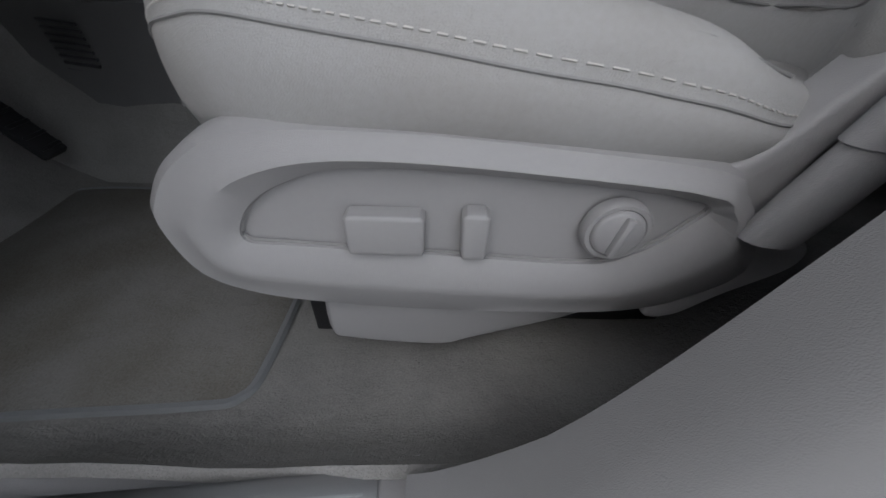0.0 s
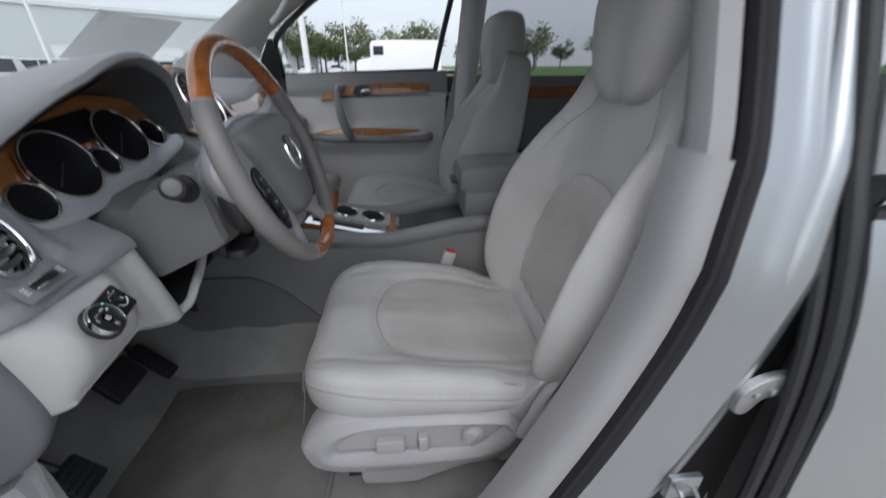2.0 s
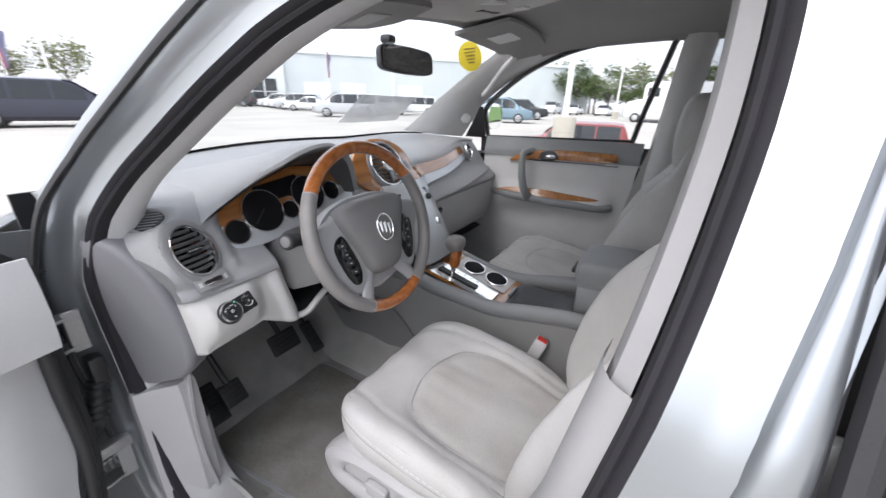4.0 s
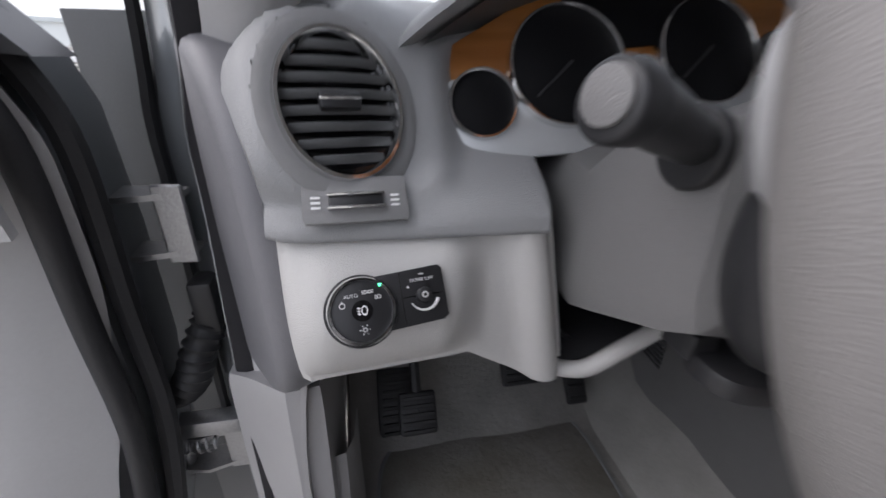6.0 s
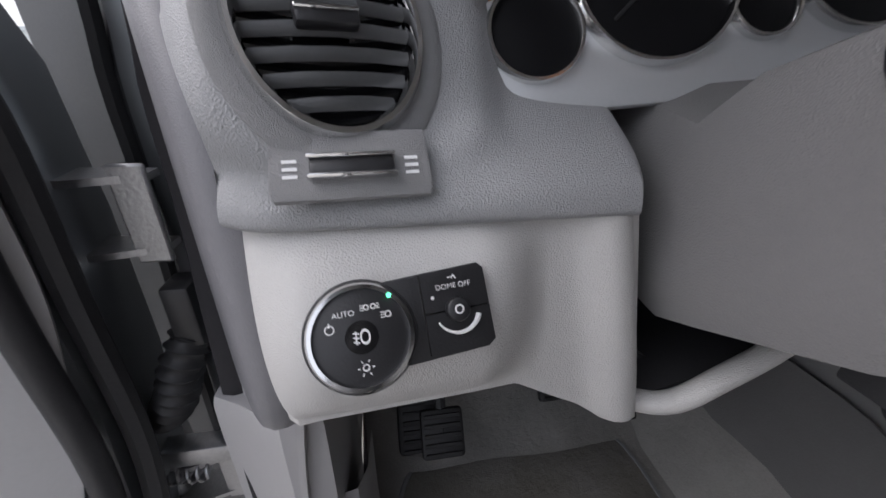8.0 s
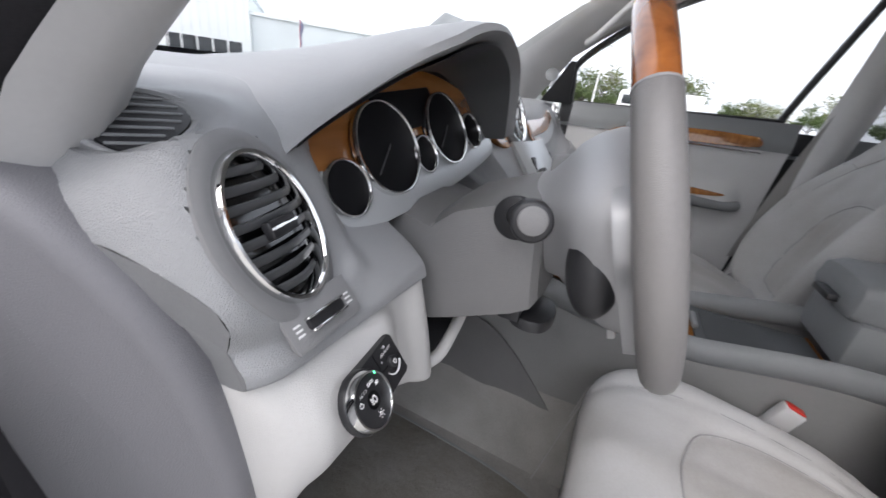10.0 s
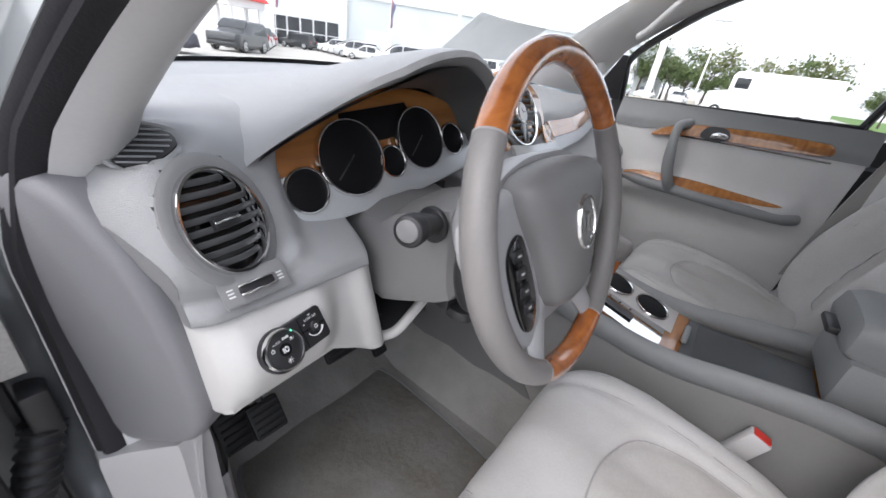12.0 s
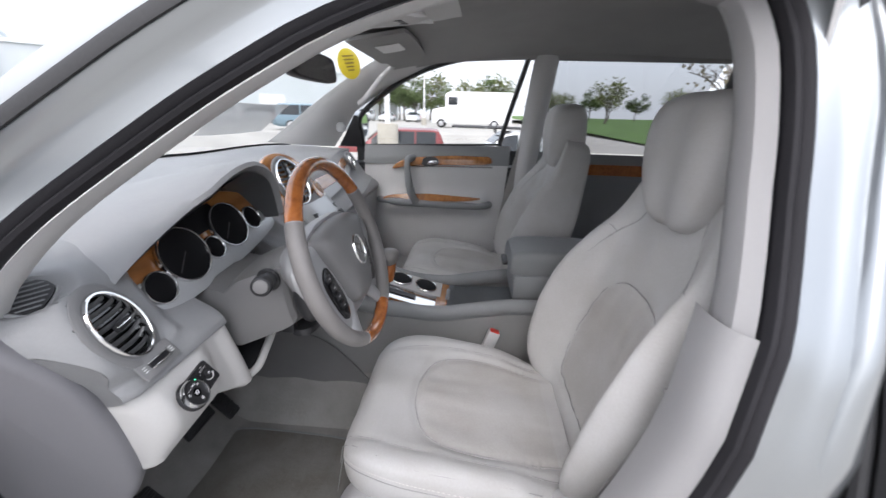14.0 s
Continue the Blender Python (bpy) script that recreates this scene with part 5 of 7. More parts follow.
part("dot_mark", disc(pm @ Matrix.Translation((-0.0115, 0.0075, 0.0006)), 0.0009, 0.0, 10), WHITE, ls)
part("dimmer_knob", drum(pm, 0.006, 0.0, 0.005, 24, 0.001), BLACK, ls)
part("knob_symbol", ring_mesh(pm @ Matrix.Translation((0, 0, 0.005)), 0.0016, 0.0024, 0.0004, 14), WHITE, ls)
arc = [pm @ Vector((math.cos(radians(a)) * 0.0115, math.sin(radians(a)) * 0.0115, 0.0008)) for a in range(205, 341, 9)]
part("dimmer_scale", tube(arc, [0.0004 + 0.001 * i / len(arc) for i in range(len(arc))], 6), WHITE, ls)

# centre: round outlet with the clock, wood surround, satin stack
fit_to = shifted(-0.025, 0.062, 0.018)
cm = frame_at((-0.272, -0.045, 1.100), (-0.03, 0.99, 0), (-0.45, 0, 0.89))
part("wood_surround", slab([(p.x, p.y) for p in spline([(-0.150, -0.048, 0), (-0.168, 0.0, 0), (-0.132, 0.050, 0), (-0.070, 0.088, 0), (0.0, 0.098, 0), (0.080, 0.082, 0), (0.140, 0.035, 0), (0.140, -0.03, 0), (0.08, -0.075, 0), (-0.08, -0.080, 0)], 60, True)], 0.012, 0.004, 3, at=cm @ Matrix.Translation((0, 0, -0.014))), WOOD, dash, "glossy burl wood around the centre vent")
air_vent(cm, 0.079, 9, "centre_air_vent", "round centre air vent with chrome ring", squash=0.92)
clock = part("clock", drum(cm, 0.024, 0.0, 0.012, 36, 0.002), CHROME, dash, "small round analogue clock with pale face")
part("clock_face", disc(cm, 0.0195, 0.0124, 30), WHITE, clock)
for q, ln in ((35, 0.010), (-80, 0.015)):
    part("clock_pointer", block((-0.0007, 0, 0.0126), (0.0007, ln, 0.0132), 0.0, 1, cm @ Matrix.Rotation(radians(q), 4, "Z")), BLACK, clock)
part("vent_divider", block((-0.014, -0.066, 0.003), (0.014, 0.066, 0.0085), 0.003, 2, cm), GLOSS, dash)

# passenger side bands and outlet
fit_to = cabin


def band(y0, y1, zlo, zhi, lift, name, mat, label, n=40):
    def fn(u, v):
        y = lerp(y0, y1, u)
        z = lerp(zlo(y), zhi(y), v)
        k = dash_profile(y)
        x = interp(z, sorted([(q[1], q[0]) for q in k[4:11]]))
        return Vector((x + lift, y, z + lift * 0.3))
    part(name, grid_skin(fn, n, 6, 0.003), mat, dash, label)


band(0.06, 0.525, lambda y: 1.048 + 0.055 * (y - 0.06), lambda y: 1.090 + 0.022 * (y - 0.06), 0.006, "wood_band", WOOD, "glossy burl wood band on the dashboard")
band(0.04, 0.53, lambda y: 1.010 + 0.085 * (y - 0.04), lambda y: 1.045 + 0.055 * (y - 0.04), 0.006, "silver_band", SOFT_SILVER, "satin silver band on the dashboard")
fit_to = shifted(-0.03, 0.112, 0.032)
air_vent(frame_at((-0.296, 0.570, 1.074), (-0.15, 0.98, 0), (-0.40, 0, 0.9)), 0.034, 6, "passenger_air_vent", "round passenger air vent with chrome ring")
fit_to = cabin
part("pad_step", tube(spline([(-0.232, 0.11, 0.955), (-0.236, 0.25, 0.962), (-0.242, 0.45, 0.972), (-0.256, 0.62, 0.985), (-0.28, 0.69, 0.995)], 24), 0.010, 10), PAD, dash)
# glovebox and lower passenger side
def lower(u, v):
    y = lerp(0.10, 0.70, u)
    return Vector((lerp(-0.245, -0.30, v) + 0.018 * math.sin(v * math.pi) - 0.05 * max(0, v - 0.85) / 0.15, y, lerp(0.948, 0.70, v)))
part("glovebox", grid_skin(lower, 20, 20, -0.006), TRIM, dash, "grey glovebox lid below the passenger dash")
part("glovebox_latch", block((-0.235, 0.16, 0.90), (-0.222, 0.20, 0.922), 0.004), BLACK, dash)
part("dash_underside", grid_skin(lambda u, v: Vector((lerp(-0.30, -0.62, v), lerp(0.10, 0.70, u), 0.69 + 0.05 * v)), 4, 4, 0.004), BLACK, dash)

# centre stack sloping down to the console
fit_to = shifted(-0.01, 0.058, 0.012)


def stack(u, v):
    y = lerp(-0.115, 0.10, u)
    e = abs(u - 0.5) * 2
    return Vector((lerp(-0.232, -0.075, v) - 0.02 * e ** 4 + 0.012 * math.sin(v * math.pi), y, lerp(1.045, 0.800, v)))
st_ = part("radio_console", grid_skin(stack, 18, 24, -0.01), SOFT_SILVER, dash, "satin silver centre stack with radio and climate controls")
sm = frame_at((-0.165, -0.008, 0.925), (0, 1, 0), (-0.52, 0, 0.85))
part("radio_face", slab([(-0.085, 0.03), (0.085, 0.03), (0.085, 0.105), (-0.085, 0.105)], 0.012, 0.003, 2, at=sm @ Matrix.Translation((0, 0, 0.006))), BLACK, st_)
part("climate_face", slab([(-0.075, -0.085), (0.075, -0.085), (0.085, 0.02), (-0.085, 0.02)], 0.010, 0.003, 2, at=sm @ Matrix.Translation((0, 0, 0.006))), BLACK, st_)
for sx in (-0.07, 0.07):
    part("radio_knob", drum(sm @ Matrix.Translation((sx, 0.066, 0.018)), 0.011, 0, 0.014, 24, 0.002), BLACK, st_)
    part("climate_knob", drum(sm @ Matrix.Translation((sx * 0.75, -0.03, 0.016)), 0.016, 0, 0.014, 28, 0.002), CHROME, st_)
for k in range(5):
    part("radio_button", block((-0.045 + k * 0.019, 0.036, 0.017), (-0.03 + k * 0.019, 0.044, 0.0205), 0.001, 1, sm), TRIM_DARK, st_)
    part("climate_button", block((-0.045 + k * 0.019, -0.078, 0.015), (-0.03 + k * 0.019, -0.068, 0.019), 0.001, 1, sm), TRIM_DARK, st_)
part("display", block((-0.05, 0.055, 0.017), (0.05, 0.095, 0.0195), 0.001, 1, sm), GLOSS, st_)

# ---- steering wheel and column ----
fit_to = plain
wheel = thing("steering_wheel", (-0.015, -0.38, 0.87), "grey leather steering wheel with burl wood top and bottom", "steering wheel")
wm = frame_at((0.0, -0.386, 1.062), (0, 1, 0), (-0.31, 0, 0.95))


def rim(a0, a1, n, mat, name, r=0.0165, swell=0.0, label=""):
    pts = [wm @ Vector((math.cos(radians(lerp(a0, a1, k / n))) * 0.1775, math.sin(radians(lerp(a0, a1, k / n))) * 0.1775, 0)) for k in range(n + 1)]
    nrm = wm.to_3x3() @ Vector((0, 0, 1))
    rs = [r + swell * math.sin(math.pi * k / n) for k in range(n + 1)]
    part(name, tube(pts, rs, 16, up=nrm, flat=1.08), mat, wheel, label)


rim(34, 146, 48, WOOD_RIM, "wood_rim", 0.0138, label="glossy burl wood upper rim")
rim(243, 297, 26, WOOD_RIM, "wood_rim", 0.0138, label="glossy burl wood lower rim")
rim(146, 243, 44, WHEEL_HIDE, "leather_rim", 0.0142, 0.0012, label="grey leather rim")
rim(-63, 34, 44, WHEEL_HIDE, "leather_rim", 0.0142, 0.0012, label="grey leather rim")
for a in (34, 146, 243, 297):
    p = wm @ Vector((math.cos(radians(a)) * 0.1775, math.sin(radians(a)) * 0.1775, 0))
    t = wm.to_3x3() @ Vector((-math.sin(radians(a)), math.cos(radians(a)), 0))
    part("rim_joint", tube([p - t * 0.001, p + t * 0.001], 0.0144, 16, up=wm.to_3x3() @ Vector((0, 0, 1)), flat=1.10), SEAM, wheel)
# hub: padded, domed airbag cover
half_hub = [(0.05, 0.068), (0.092, 0.060), (0.106, 0.046), (0.098, 0.018), (0.079, -0.02), (0.063, -0.06), (0.043, -0.096)]
hub_o = [(p.x, p.y) for p in spline([(0, 0.070, 0)] + [(x, y, 0) for x, y in half_hub] + [(0, -0.105, 0)] + [(-x, y, 0) for x, y in reversed(half_hub)], 72, True)]
part("airbag_cover", loft([[wm @ Vector((x * s_, y * s_, z)) for x, y in hub_o] for s_, z in ((0.92, -0.06), (1.0, -0.045), (1.0, -0.012), (0.985, 0.0), (0.94, 0.009), (0.86, 0.015), (0.6, 0.022), (0.25, 0.025))]), COLUMN, wheel, "grey padded airbag cover")
nw = wm.to_3x3() @ Vector((0, 0, 1))
# deep housing behind the spokes, with a dark cover at the back of each button pod
back_o = [(p.x, p.y) for p in spline([(0, 0.078, 0), (0.06, 0.075, 0), (0.118, 0.055, 0), (0.150, 0.018, 0), (0.140, -0.035, 0), (0.112, -0.085, 0), (0.075, -0.118, 0), (0, -0.128, 0), (-0.075, -0.118, 0), (-0.112, -0.085, 0), (-0.140, -0.035, 0), (-0.150, 0.018, 0), (-0.118, 0.055, 0), (-0.06, 0.075, 0)], 80, True)]
part("rear_housing", loft([[wm @ Vector((x * q, y * q, z)) for x, y in back_o] for q, z in ((0.97, -0.018), (1.0, -0.028), (0.97, -0.045), (0.88, -0.062), (0.72, -0.078), (0.60, -0.092), (0.56, -0.105))]), SPOKE, wheel, "rounded grey housing behind the spokes")
for sx in (-1, 1):
    rc = wm @ Matrix.Translation((sx * 0.116, -0.032, -0.046)) @ Matrix.Rotation(sx * radians(38), 4, "Y") @ Matrix.Rotation(sx * radians(14), 4, "Z")
    part("rear_cover", loft([[rc @ Vector((0.026 * math.cos(q) * math.cos(a), 0.048 * math.cos(q) * math.sin(a), 0.024 * math.sin(q))) for a in [2 * math.pi * k / 32 for k in range(32)]] for q in [radians(-80 + 16 * k) for k in range(11)]]), BLACK, wheel, "smooth black cover behind the button pod")
for sx in (-1, 1):
    # broad side spokes framing the button pods, and the lower spokes
    plate_o = [(p.x, p.y) for p in spline([(sx * x, y, 0) for x, y in ((0.09, 0.052), (0.125, 0.040), (0.166, 0.028), (0.170, -0.008), (0.148, -0.040), (0.128, -0.085), (0.105, -0.122), (0.075, -0.125), (0.055, -0.09), (0.07, 0.0))], 56, True)]
    part("side_spoke", slab(plate_o, 0.022, 0.009, 3, at=wm @ Matrix.Translation((0, 0, -0.028))), SPOKE, wheel, "grey plastic side spoke")
    lp = [wm @ Vector((sx * x, y, z)) for x, y, z in ((0.040, -0.07, -0.022), (0.056, -0.10, -0.018), (0.072, -0.13, -0.010), (0.082, -0.156, -0.004))]
    part("lower_spoke", tube(lp, [0.030, 0.022, 0.018, 0.015], 14, up=nw, flat=0.5), SPOKE, wheel)
    po_ = [(p.x, p.y) for p in spline([(sx * x, y, 0) for x, y in ((0.098, 0.004), (0.118, 0.0), (0.128, -0.02), (0.120, -0.062), (0.104, -0.098), (0.084, -0.102), (0.074, -0.072), (0.084, -0.03))], 40, True)]
    pad = part("button_pod", slab(po_, 0.006, 0.002, 2, at=wm @ Matrix.Translation((0, 0, -0.0085))), GLOSS, wheel, "glossy black button pod")
    for k in range(4):
        cxk = sx * (0.110 - 0.005 * k)
        part("wheel_button", block((cxk - 0.010, -0.020 - k * 0.020, -0.004), (cxk + 0.010, -0.007 - k * 0.020, 0.0), 0.002, 1, wm), BLACK, pad)
        part("button_mark", block((cxk - 0.003, -0.0145 - k * 0.020, 0.0), (cxk + 0.003, -0.0125 - k * 0.020, 0.0004), 0.0, 1, wm), TRIM, pad)
part("lower_filler", slab([(-0.055, -0.09), (0.055, -0.09), (0.066, -0.13), (0.0, -0.142), (-0.066, -0.13)], 0.008, 0.003, 2, at=wm @ Matrix.Translation((0, 0, -0.045))), TRIM, wheel)
bm_ = wm @ Matrix.Translation((0, -0.004, 0.0235))
emb = part("badge", ring_mesh(bm_, 0.0225, 0.0262, 0.005, 40, 1.22), CHROME, wheel, "oval chrome badge with three slanted bars")
part("badge_ground", disc(bm_, 0.0235, 0.001, 36, 0.0, 1.22), SATIN, emb)
for k in (-1, 0, 1):
    part("badge_bar", slab([(k * 0.0125 - 0.005, 0.010 - 0.004 * k), (k * 0.0125 + 0.005, 0.012 - 0.004 * k), (k * 0.0125 + 0.003, -0.010 - 0.004 * k), (k * 0.0125 - 0.002, -0.014 - 0.004 * k)], 0.004, 0.001, 1, at=bm_ @ Matrix.Translation((0, 0, 0.0008))), CHROME, emb)

column = thing("steering_column", (-0.12, -0.38, 0.89), "grey plastic steering column shroud with stalk", "steering column")
rings = []
for x, hw, zt, zb in ((-0.30, 0.098, 1.03, 0.885), (-0.195, 0.100, 1.01, 0.878), (-0.165, 0.102, 1.035, 0.892), (-0.10, 0.099, 1.062, 0.922), (-0.083, 0.094, 1.066, 0.932), (-0.078, 0.086, 1.06, 0.942)):
    pts = [(-hw, zb + 0.03), (-hw, zt - 0.04), (-hw * 0.92, zt - 0.012), (-hw * 0.6, zt), (0, zt + 0.006), (hw * 0.6, zt), (hw * 0.92, zt - 0.012), (hw, zt - 0.04), (hw, zb + 0.03), (hw * 0.93, zb + 0.006), (hw * 0.6, zb), (0, zb), (-hw * 0.6, zb), (-hw * 0.93, zb + 0.006)]
    rings.append([Vector((x - 0.02 * (z - zb) / 0.16, -0.385 + y, z)) for y, z in pts])
part("column_shroud", loft(rings), COLUMN, column, "", 30)
part("column_collar", tube([(-0.09, -0.38, 1.03), (-0.045, -0.38, 1.045)], [0.062, 0.056], 28), COLUMN, column)
part("stalk_well", drum(frame_at((-0.115, -0.484, 1.035), (1, 0, 0), (0, 0, 1)), 0.022, -0.002, 0.004, 24), BLACK, column)
part("stalk_arm", tube(spline([(-0.12, -0.47, 1.035), (-0.105, -0.50, 1.042), (-0.095, -0.53, 1.052), (-0.088, -0.548, 1.057)], 10), [0.013, 0.012, 0.012, 0.0125, 0.013, 0.014, 0.0145, 0.0145, 0.0145, 0.0145], 16), BLACK, column)
part("stalk_end", drum(frame_at((-0.089, -0.546, 1.056), (0.9, 0.3, 0.0), (0.0, 0.1, 1)), 0.0165, 0.0, 0.016, 28, 0.003), BLACK, column, "grey knurled end of the stalk")
part("stalk_button", drum(frame_at((-0.084, -0.5605, 1.059), (0.9, 0.3, 0.0), (0.0, 0.1, 1)), 0.0115, 0.0, 0.003, 24, 0.001), COLUMN, column)
part("tilt_lever", slab([(p.x, p.y) for p in spline([(0.0, -0.035, 0), (0.03, -0.033, 0), (0.04, 0.0, 0), (0.03, 0.033, 0), (0.0, 0.035, 0), (-0.02, 0.0, 0)], 30, True)], 0.014, 0.004, 2, at=Matrix.Translation((-0.100, -0.415, 0.898))), BLACK, column, "black tilt lever")
part("column_notch", block((-0.12, -0.455, 0.905), (-0.095, -0.435, 0.924), 0.002), BLACK, column)

# pedals
for nm, x, y, z, w, h, tilt, lab in (("brake_pedal", -0.45, -0.36, 0.56, 0.05, 0.035, 35, "black rubber brake pedal"), ("accelerator_pedal", -0.47, -0.235, 0.50, 0.022, 0.06, 40, "black accelerator pedal by the tunnel"), ("parking_brake_pedal", -0.40, -0.575, 0.53, 0.032, 0.035, 40, "black parking brake pedal")):
    pd = thing(nm, (x, y, z - 0.06), lab, "pedal")
    pmx = Matrix.Translation((x, y, z)) @ Matrix.Rotation(radians(90 - tilt), 4, "Y")
    part("pedal_pad", block((-h, -w, -0.008), (h, w, 0.008), 0.006, 2, pmx), RUBBER, pd)
    for k in range(5):
        part("pad_rib", block((-h * 0.8 + k * h * 0.38, -w * 0.85, 0.007), (-h * 0.8 + k * h * 0.38 + 0.006, w * 0.85, 0.011), 0.001, 1, pmx), RUBBER, pd)
    part("pedal_arm", tube([(x, y, z), (x - 0.10, y, z + 0.10), (x - 0.13, y, z + 0.30)], 0.009, 8), BLACK, pd)
rest = thing("foot_rest", (-0.50, -0.60, 0.37), "dark ribbed rubber foot rest", "foot rest")
frm = Matrix.Translation((-0.505, -0.60, 0.44)) @ Matrix.Rotation(radians(48), 4, "Y")
part("rest_plate", block((-0.07, -0.04, -0.01), (0.07, 0.04, 0.0), 0.004, 2, frm), BLACK, rest)
for k in range(8):
    part("rest_rib", block((-0.06 + k * 0.016, -0.03, 0), (-0.053 + k * 0.016, 0.03, 0.005), 0.001, 1, frm), RUBBER, rest)

# ---- centre console ----
fit_to = cabin
console = thing("centre_console", (0.2, 0, 0.38), "grey centre console with burl wood top and chrome shifter plate", "centre console")


def top_z(x):
    return interp(x, [(-0.12, 0.805), (-0.05, 0.790), (0.02, 0.772), (0.10, 0.752), (0.15, 0.742), (0.20, 0.738), (0.36, 0.742), (0.7, 0.76)])


def rail_z(x):
    return interp(x, [(-0.14, 0.80), (0.0, 0.775), (0.10, 0.760), (0.19, 0.764), (0.30, 0.785), (0.38, 0.80), (0.75, 0.80)])


for sgn in (-1, 1):
    def wall(u, v, sg=sgn):
        x = lerp(-0.60, 0.78, u)
        return Vector((x, sg * (0.115 + 0.055 * v ** 2), lerp(rail_z(x) - 0.035, 0.40, v)))
    part("console_side", grid_skin(wall, 44, 10, 0.004), CONSOLE, console, "light grey console side")
    pts = [(x, sgn * (0.106 + (0.01 if x < 0 else 0)), rail_z(x) - 0.012) for x in (-0.20, -0.12, -0.04, 0.05, 0.12, 0.19, 0.26, 0.33, 0.40, 0.5, 0.62, 0.74)]
    part("console_rail", tube(spline([(x, y, z - 0.008) for x, y, z in pts], 44), 0.015, 12, flat=1.8), TRIM_DARK, console, "dark grey padded console edge")
# dark panel low beside the footwell, part shade in its colour; with ribbed outlet
def lower_side(u, v):
    x = lerp(-0.60, 0.13, u)
    k = lerp(0.30 + 0.66 * ease((u - 0.45) / 0.55), 1.0, v)
    return Vector((x, -(0.122 + 0.055 * k ** 2), lerp(rail_z(x) - 0.035, 0.40, k)))
part("footwell_panel", grid_skin(lower_side, 30, 10, -0.004), FOOT_PANEL, console, "dark grey panel beside the footwell, partly darkened for its shade")
for k in range(8):
    z = 0.555 + 0.011 * k
    part("outlet_rib", tube([(-0.46, -0.148 + 0.14 * (0.60 - z), z), (-0.40, -0.148 + 0.14 * (0.60 - z), z - 0.006)], 0.0032, 6), SLAT, console)
part("wood_top", grid_skin(lambda u, v: Vector((lerp(-0.13, 0.42, u), lerp(-0.093, 0.093, v), top_z(lerp(-0.13, 0.42, u)) - 0.002)), 36, 8, 0.004), WOOD, console, "glossy burl wood console top")
# chrome shifter plate with its gate
def on_top(x, y, lift=0.0):
    return Vector((x, y, top_z(x) + lift))
part("shifter_plate", grid_skin(lambda u, v: on_top(lerp(-0.09, 0.148, u), lerp(-0.088, -0.012, v), 0.004 + 0.002 * math.sin(v * math.pi)), 20, 8, 0.003), CHROME, console, "bright chrome shifter plate")
part("shifter_gate", grid_skin(lambda u, v: on_top(lerp(-0.06, 0.085, u), lerp(-0.064, -0.044, v), 0.0105), 14, 3, 0.002), BLACK, console)
for k in range(6):
    part("gate_mark", block((-0.05 + k * 0.024, -0.036, top_z(-0.05 + k * 0.024) + 0.010), (-0.046 + k * 0.024, -0.028, top_z(-0.05 + k * 0.024) + 0.0105), 0, 1), BLACK, console)
shifter = thing("gear_lever", (-0.01, -0.054, 0.78), "gear lever with wood and grey leather knob", "gear lever")
part("lever_stem", tube([(-0.012, -0.054, 0.77), (-0.002, -0.056, 0.835)], 0.008, 12), CHROME, shifter)
part("lever_neck", tube(spline([(-0.004, -0.056, 0.82), (0.0, -0.057, 0.84), (0.004, -0.058, 0.865), (0.006, -0.058, 0.885)], 10), [0.014, 0.017, 0.0175, 0.0175, 0.0175, 0.018, 0.018, 0.018, 0.018, 0.018], 16), WOOD_RIM, shifter)
kr = []
for h, r in ((0.880, 0.018), (0.888, 0.023), (0.900, 0.0265), (0.912, 0.027), (0.922, 0.023), (0.928, 0.014)):
    kr.append([Vector((-0.002 + (h - 0.88) * 0.1 + math.cos(q) * r * 1.25, -0.060 + math.sin(q) * r, h)) for q in (2 * math.pi * k / 24 for k in range(24))])
part("lever_knob", loft(kr), WHEEL_HIDE, shifter)
# cup holders: flat black caps stand in for the shade of the deep hollows
for x, nm in ((0.018, "front"), (0.105, "rear")):
    mcup = Matrix.Translation(on_top(x, 0.045, 0.002)) @ Matrix.Rotation(radians(14), 4, "Y")
    cup = part("cup_holder", drum(mcup, 0.0355, -0.06, 0.0025, 36, 0.001), DIAL, console, "round cup holder with chrome rim, its shaded hollow a black cap")
    part("cup_rim", ring_mesh(mcup, 0.0355, 0.0405, 0.005, 36), CHROME, cup)
part("cup_surround", grid_skin(lambda u, v: on_top(lerp(-0.04, 0.16, u), lerp(-0.006, 0.092, v), 0.0015), 14, 6, 0.002), CHAMPAGNE, console)
# sliding bin lid and front tray
part("bin_lid", grid_skin(lambda u, v: on_top(lerp(0.185, 0.405, u), lerp(-0.078, 0.078, v), 0.006), 22, 8, 0.004), BIN, console, "flat dark grey bin mat framed in wood")
for k in range(22):
    part("mat_rib", block((0.205, -0.068 + k * 0.0062, 0.7395), (0.395, -0.0655 + k * 0.0062, 0.7475), 0.0, 1), BIN, console)
part("lid_grip", block((0.180, -0.03, top_z(0.18) + 0.005), (0.192, 0.03, top_z(0.18) + 0.018), 0.004, 2), TRIM_DARK, console)
part("front_tray", block((-0.125, -0.05, 0.80), (-0.085, 0.07, 0.822), 0.006, 2), BLACK, console)
# padded armrest
fit_to = shifted(0.03, 0.068, 0.035)
arm = []
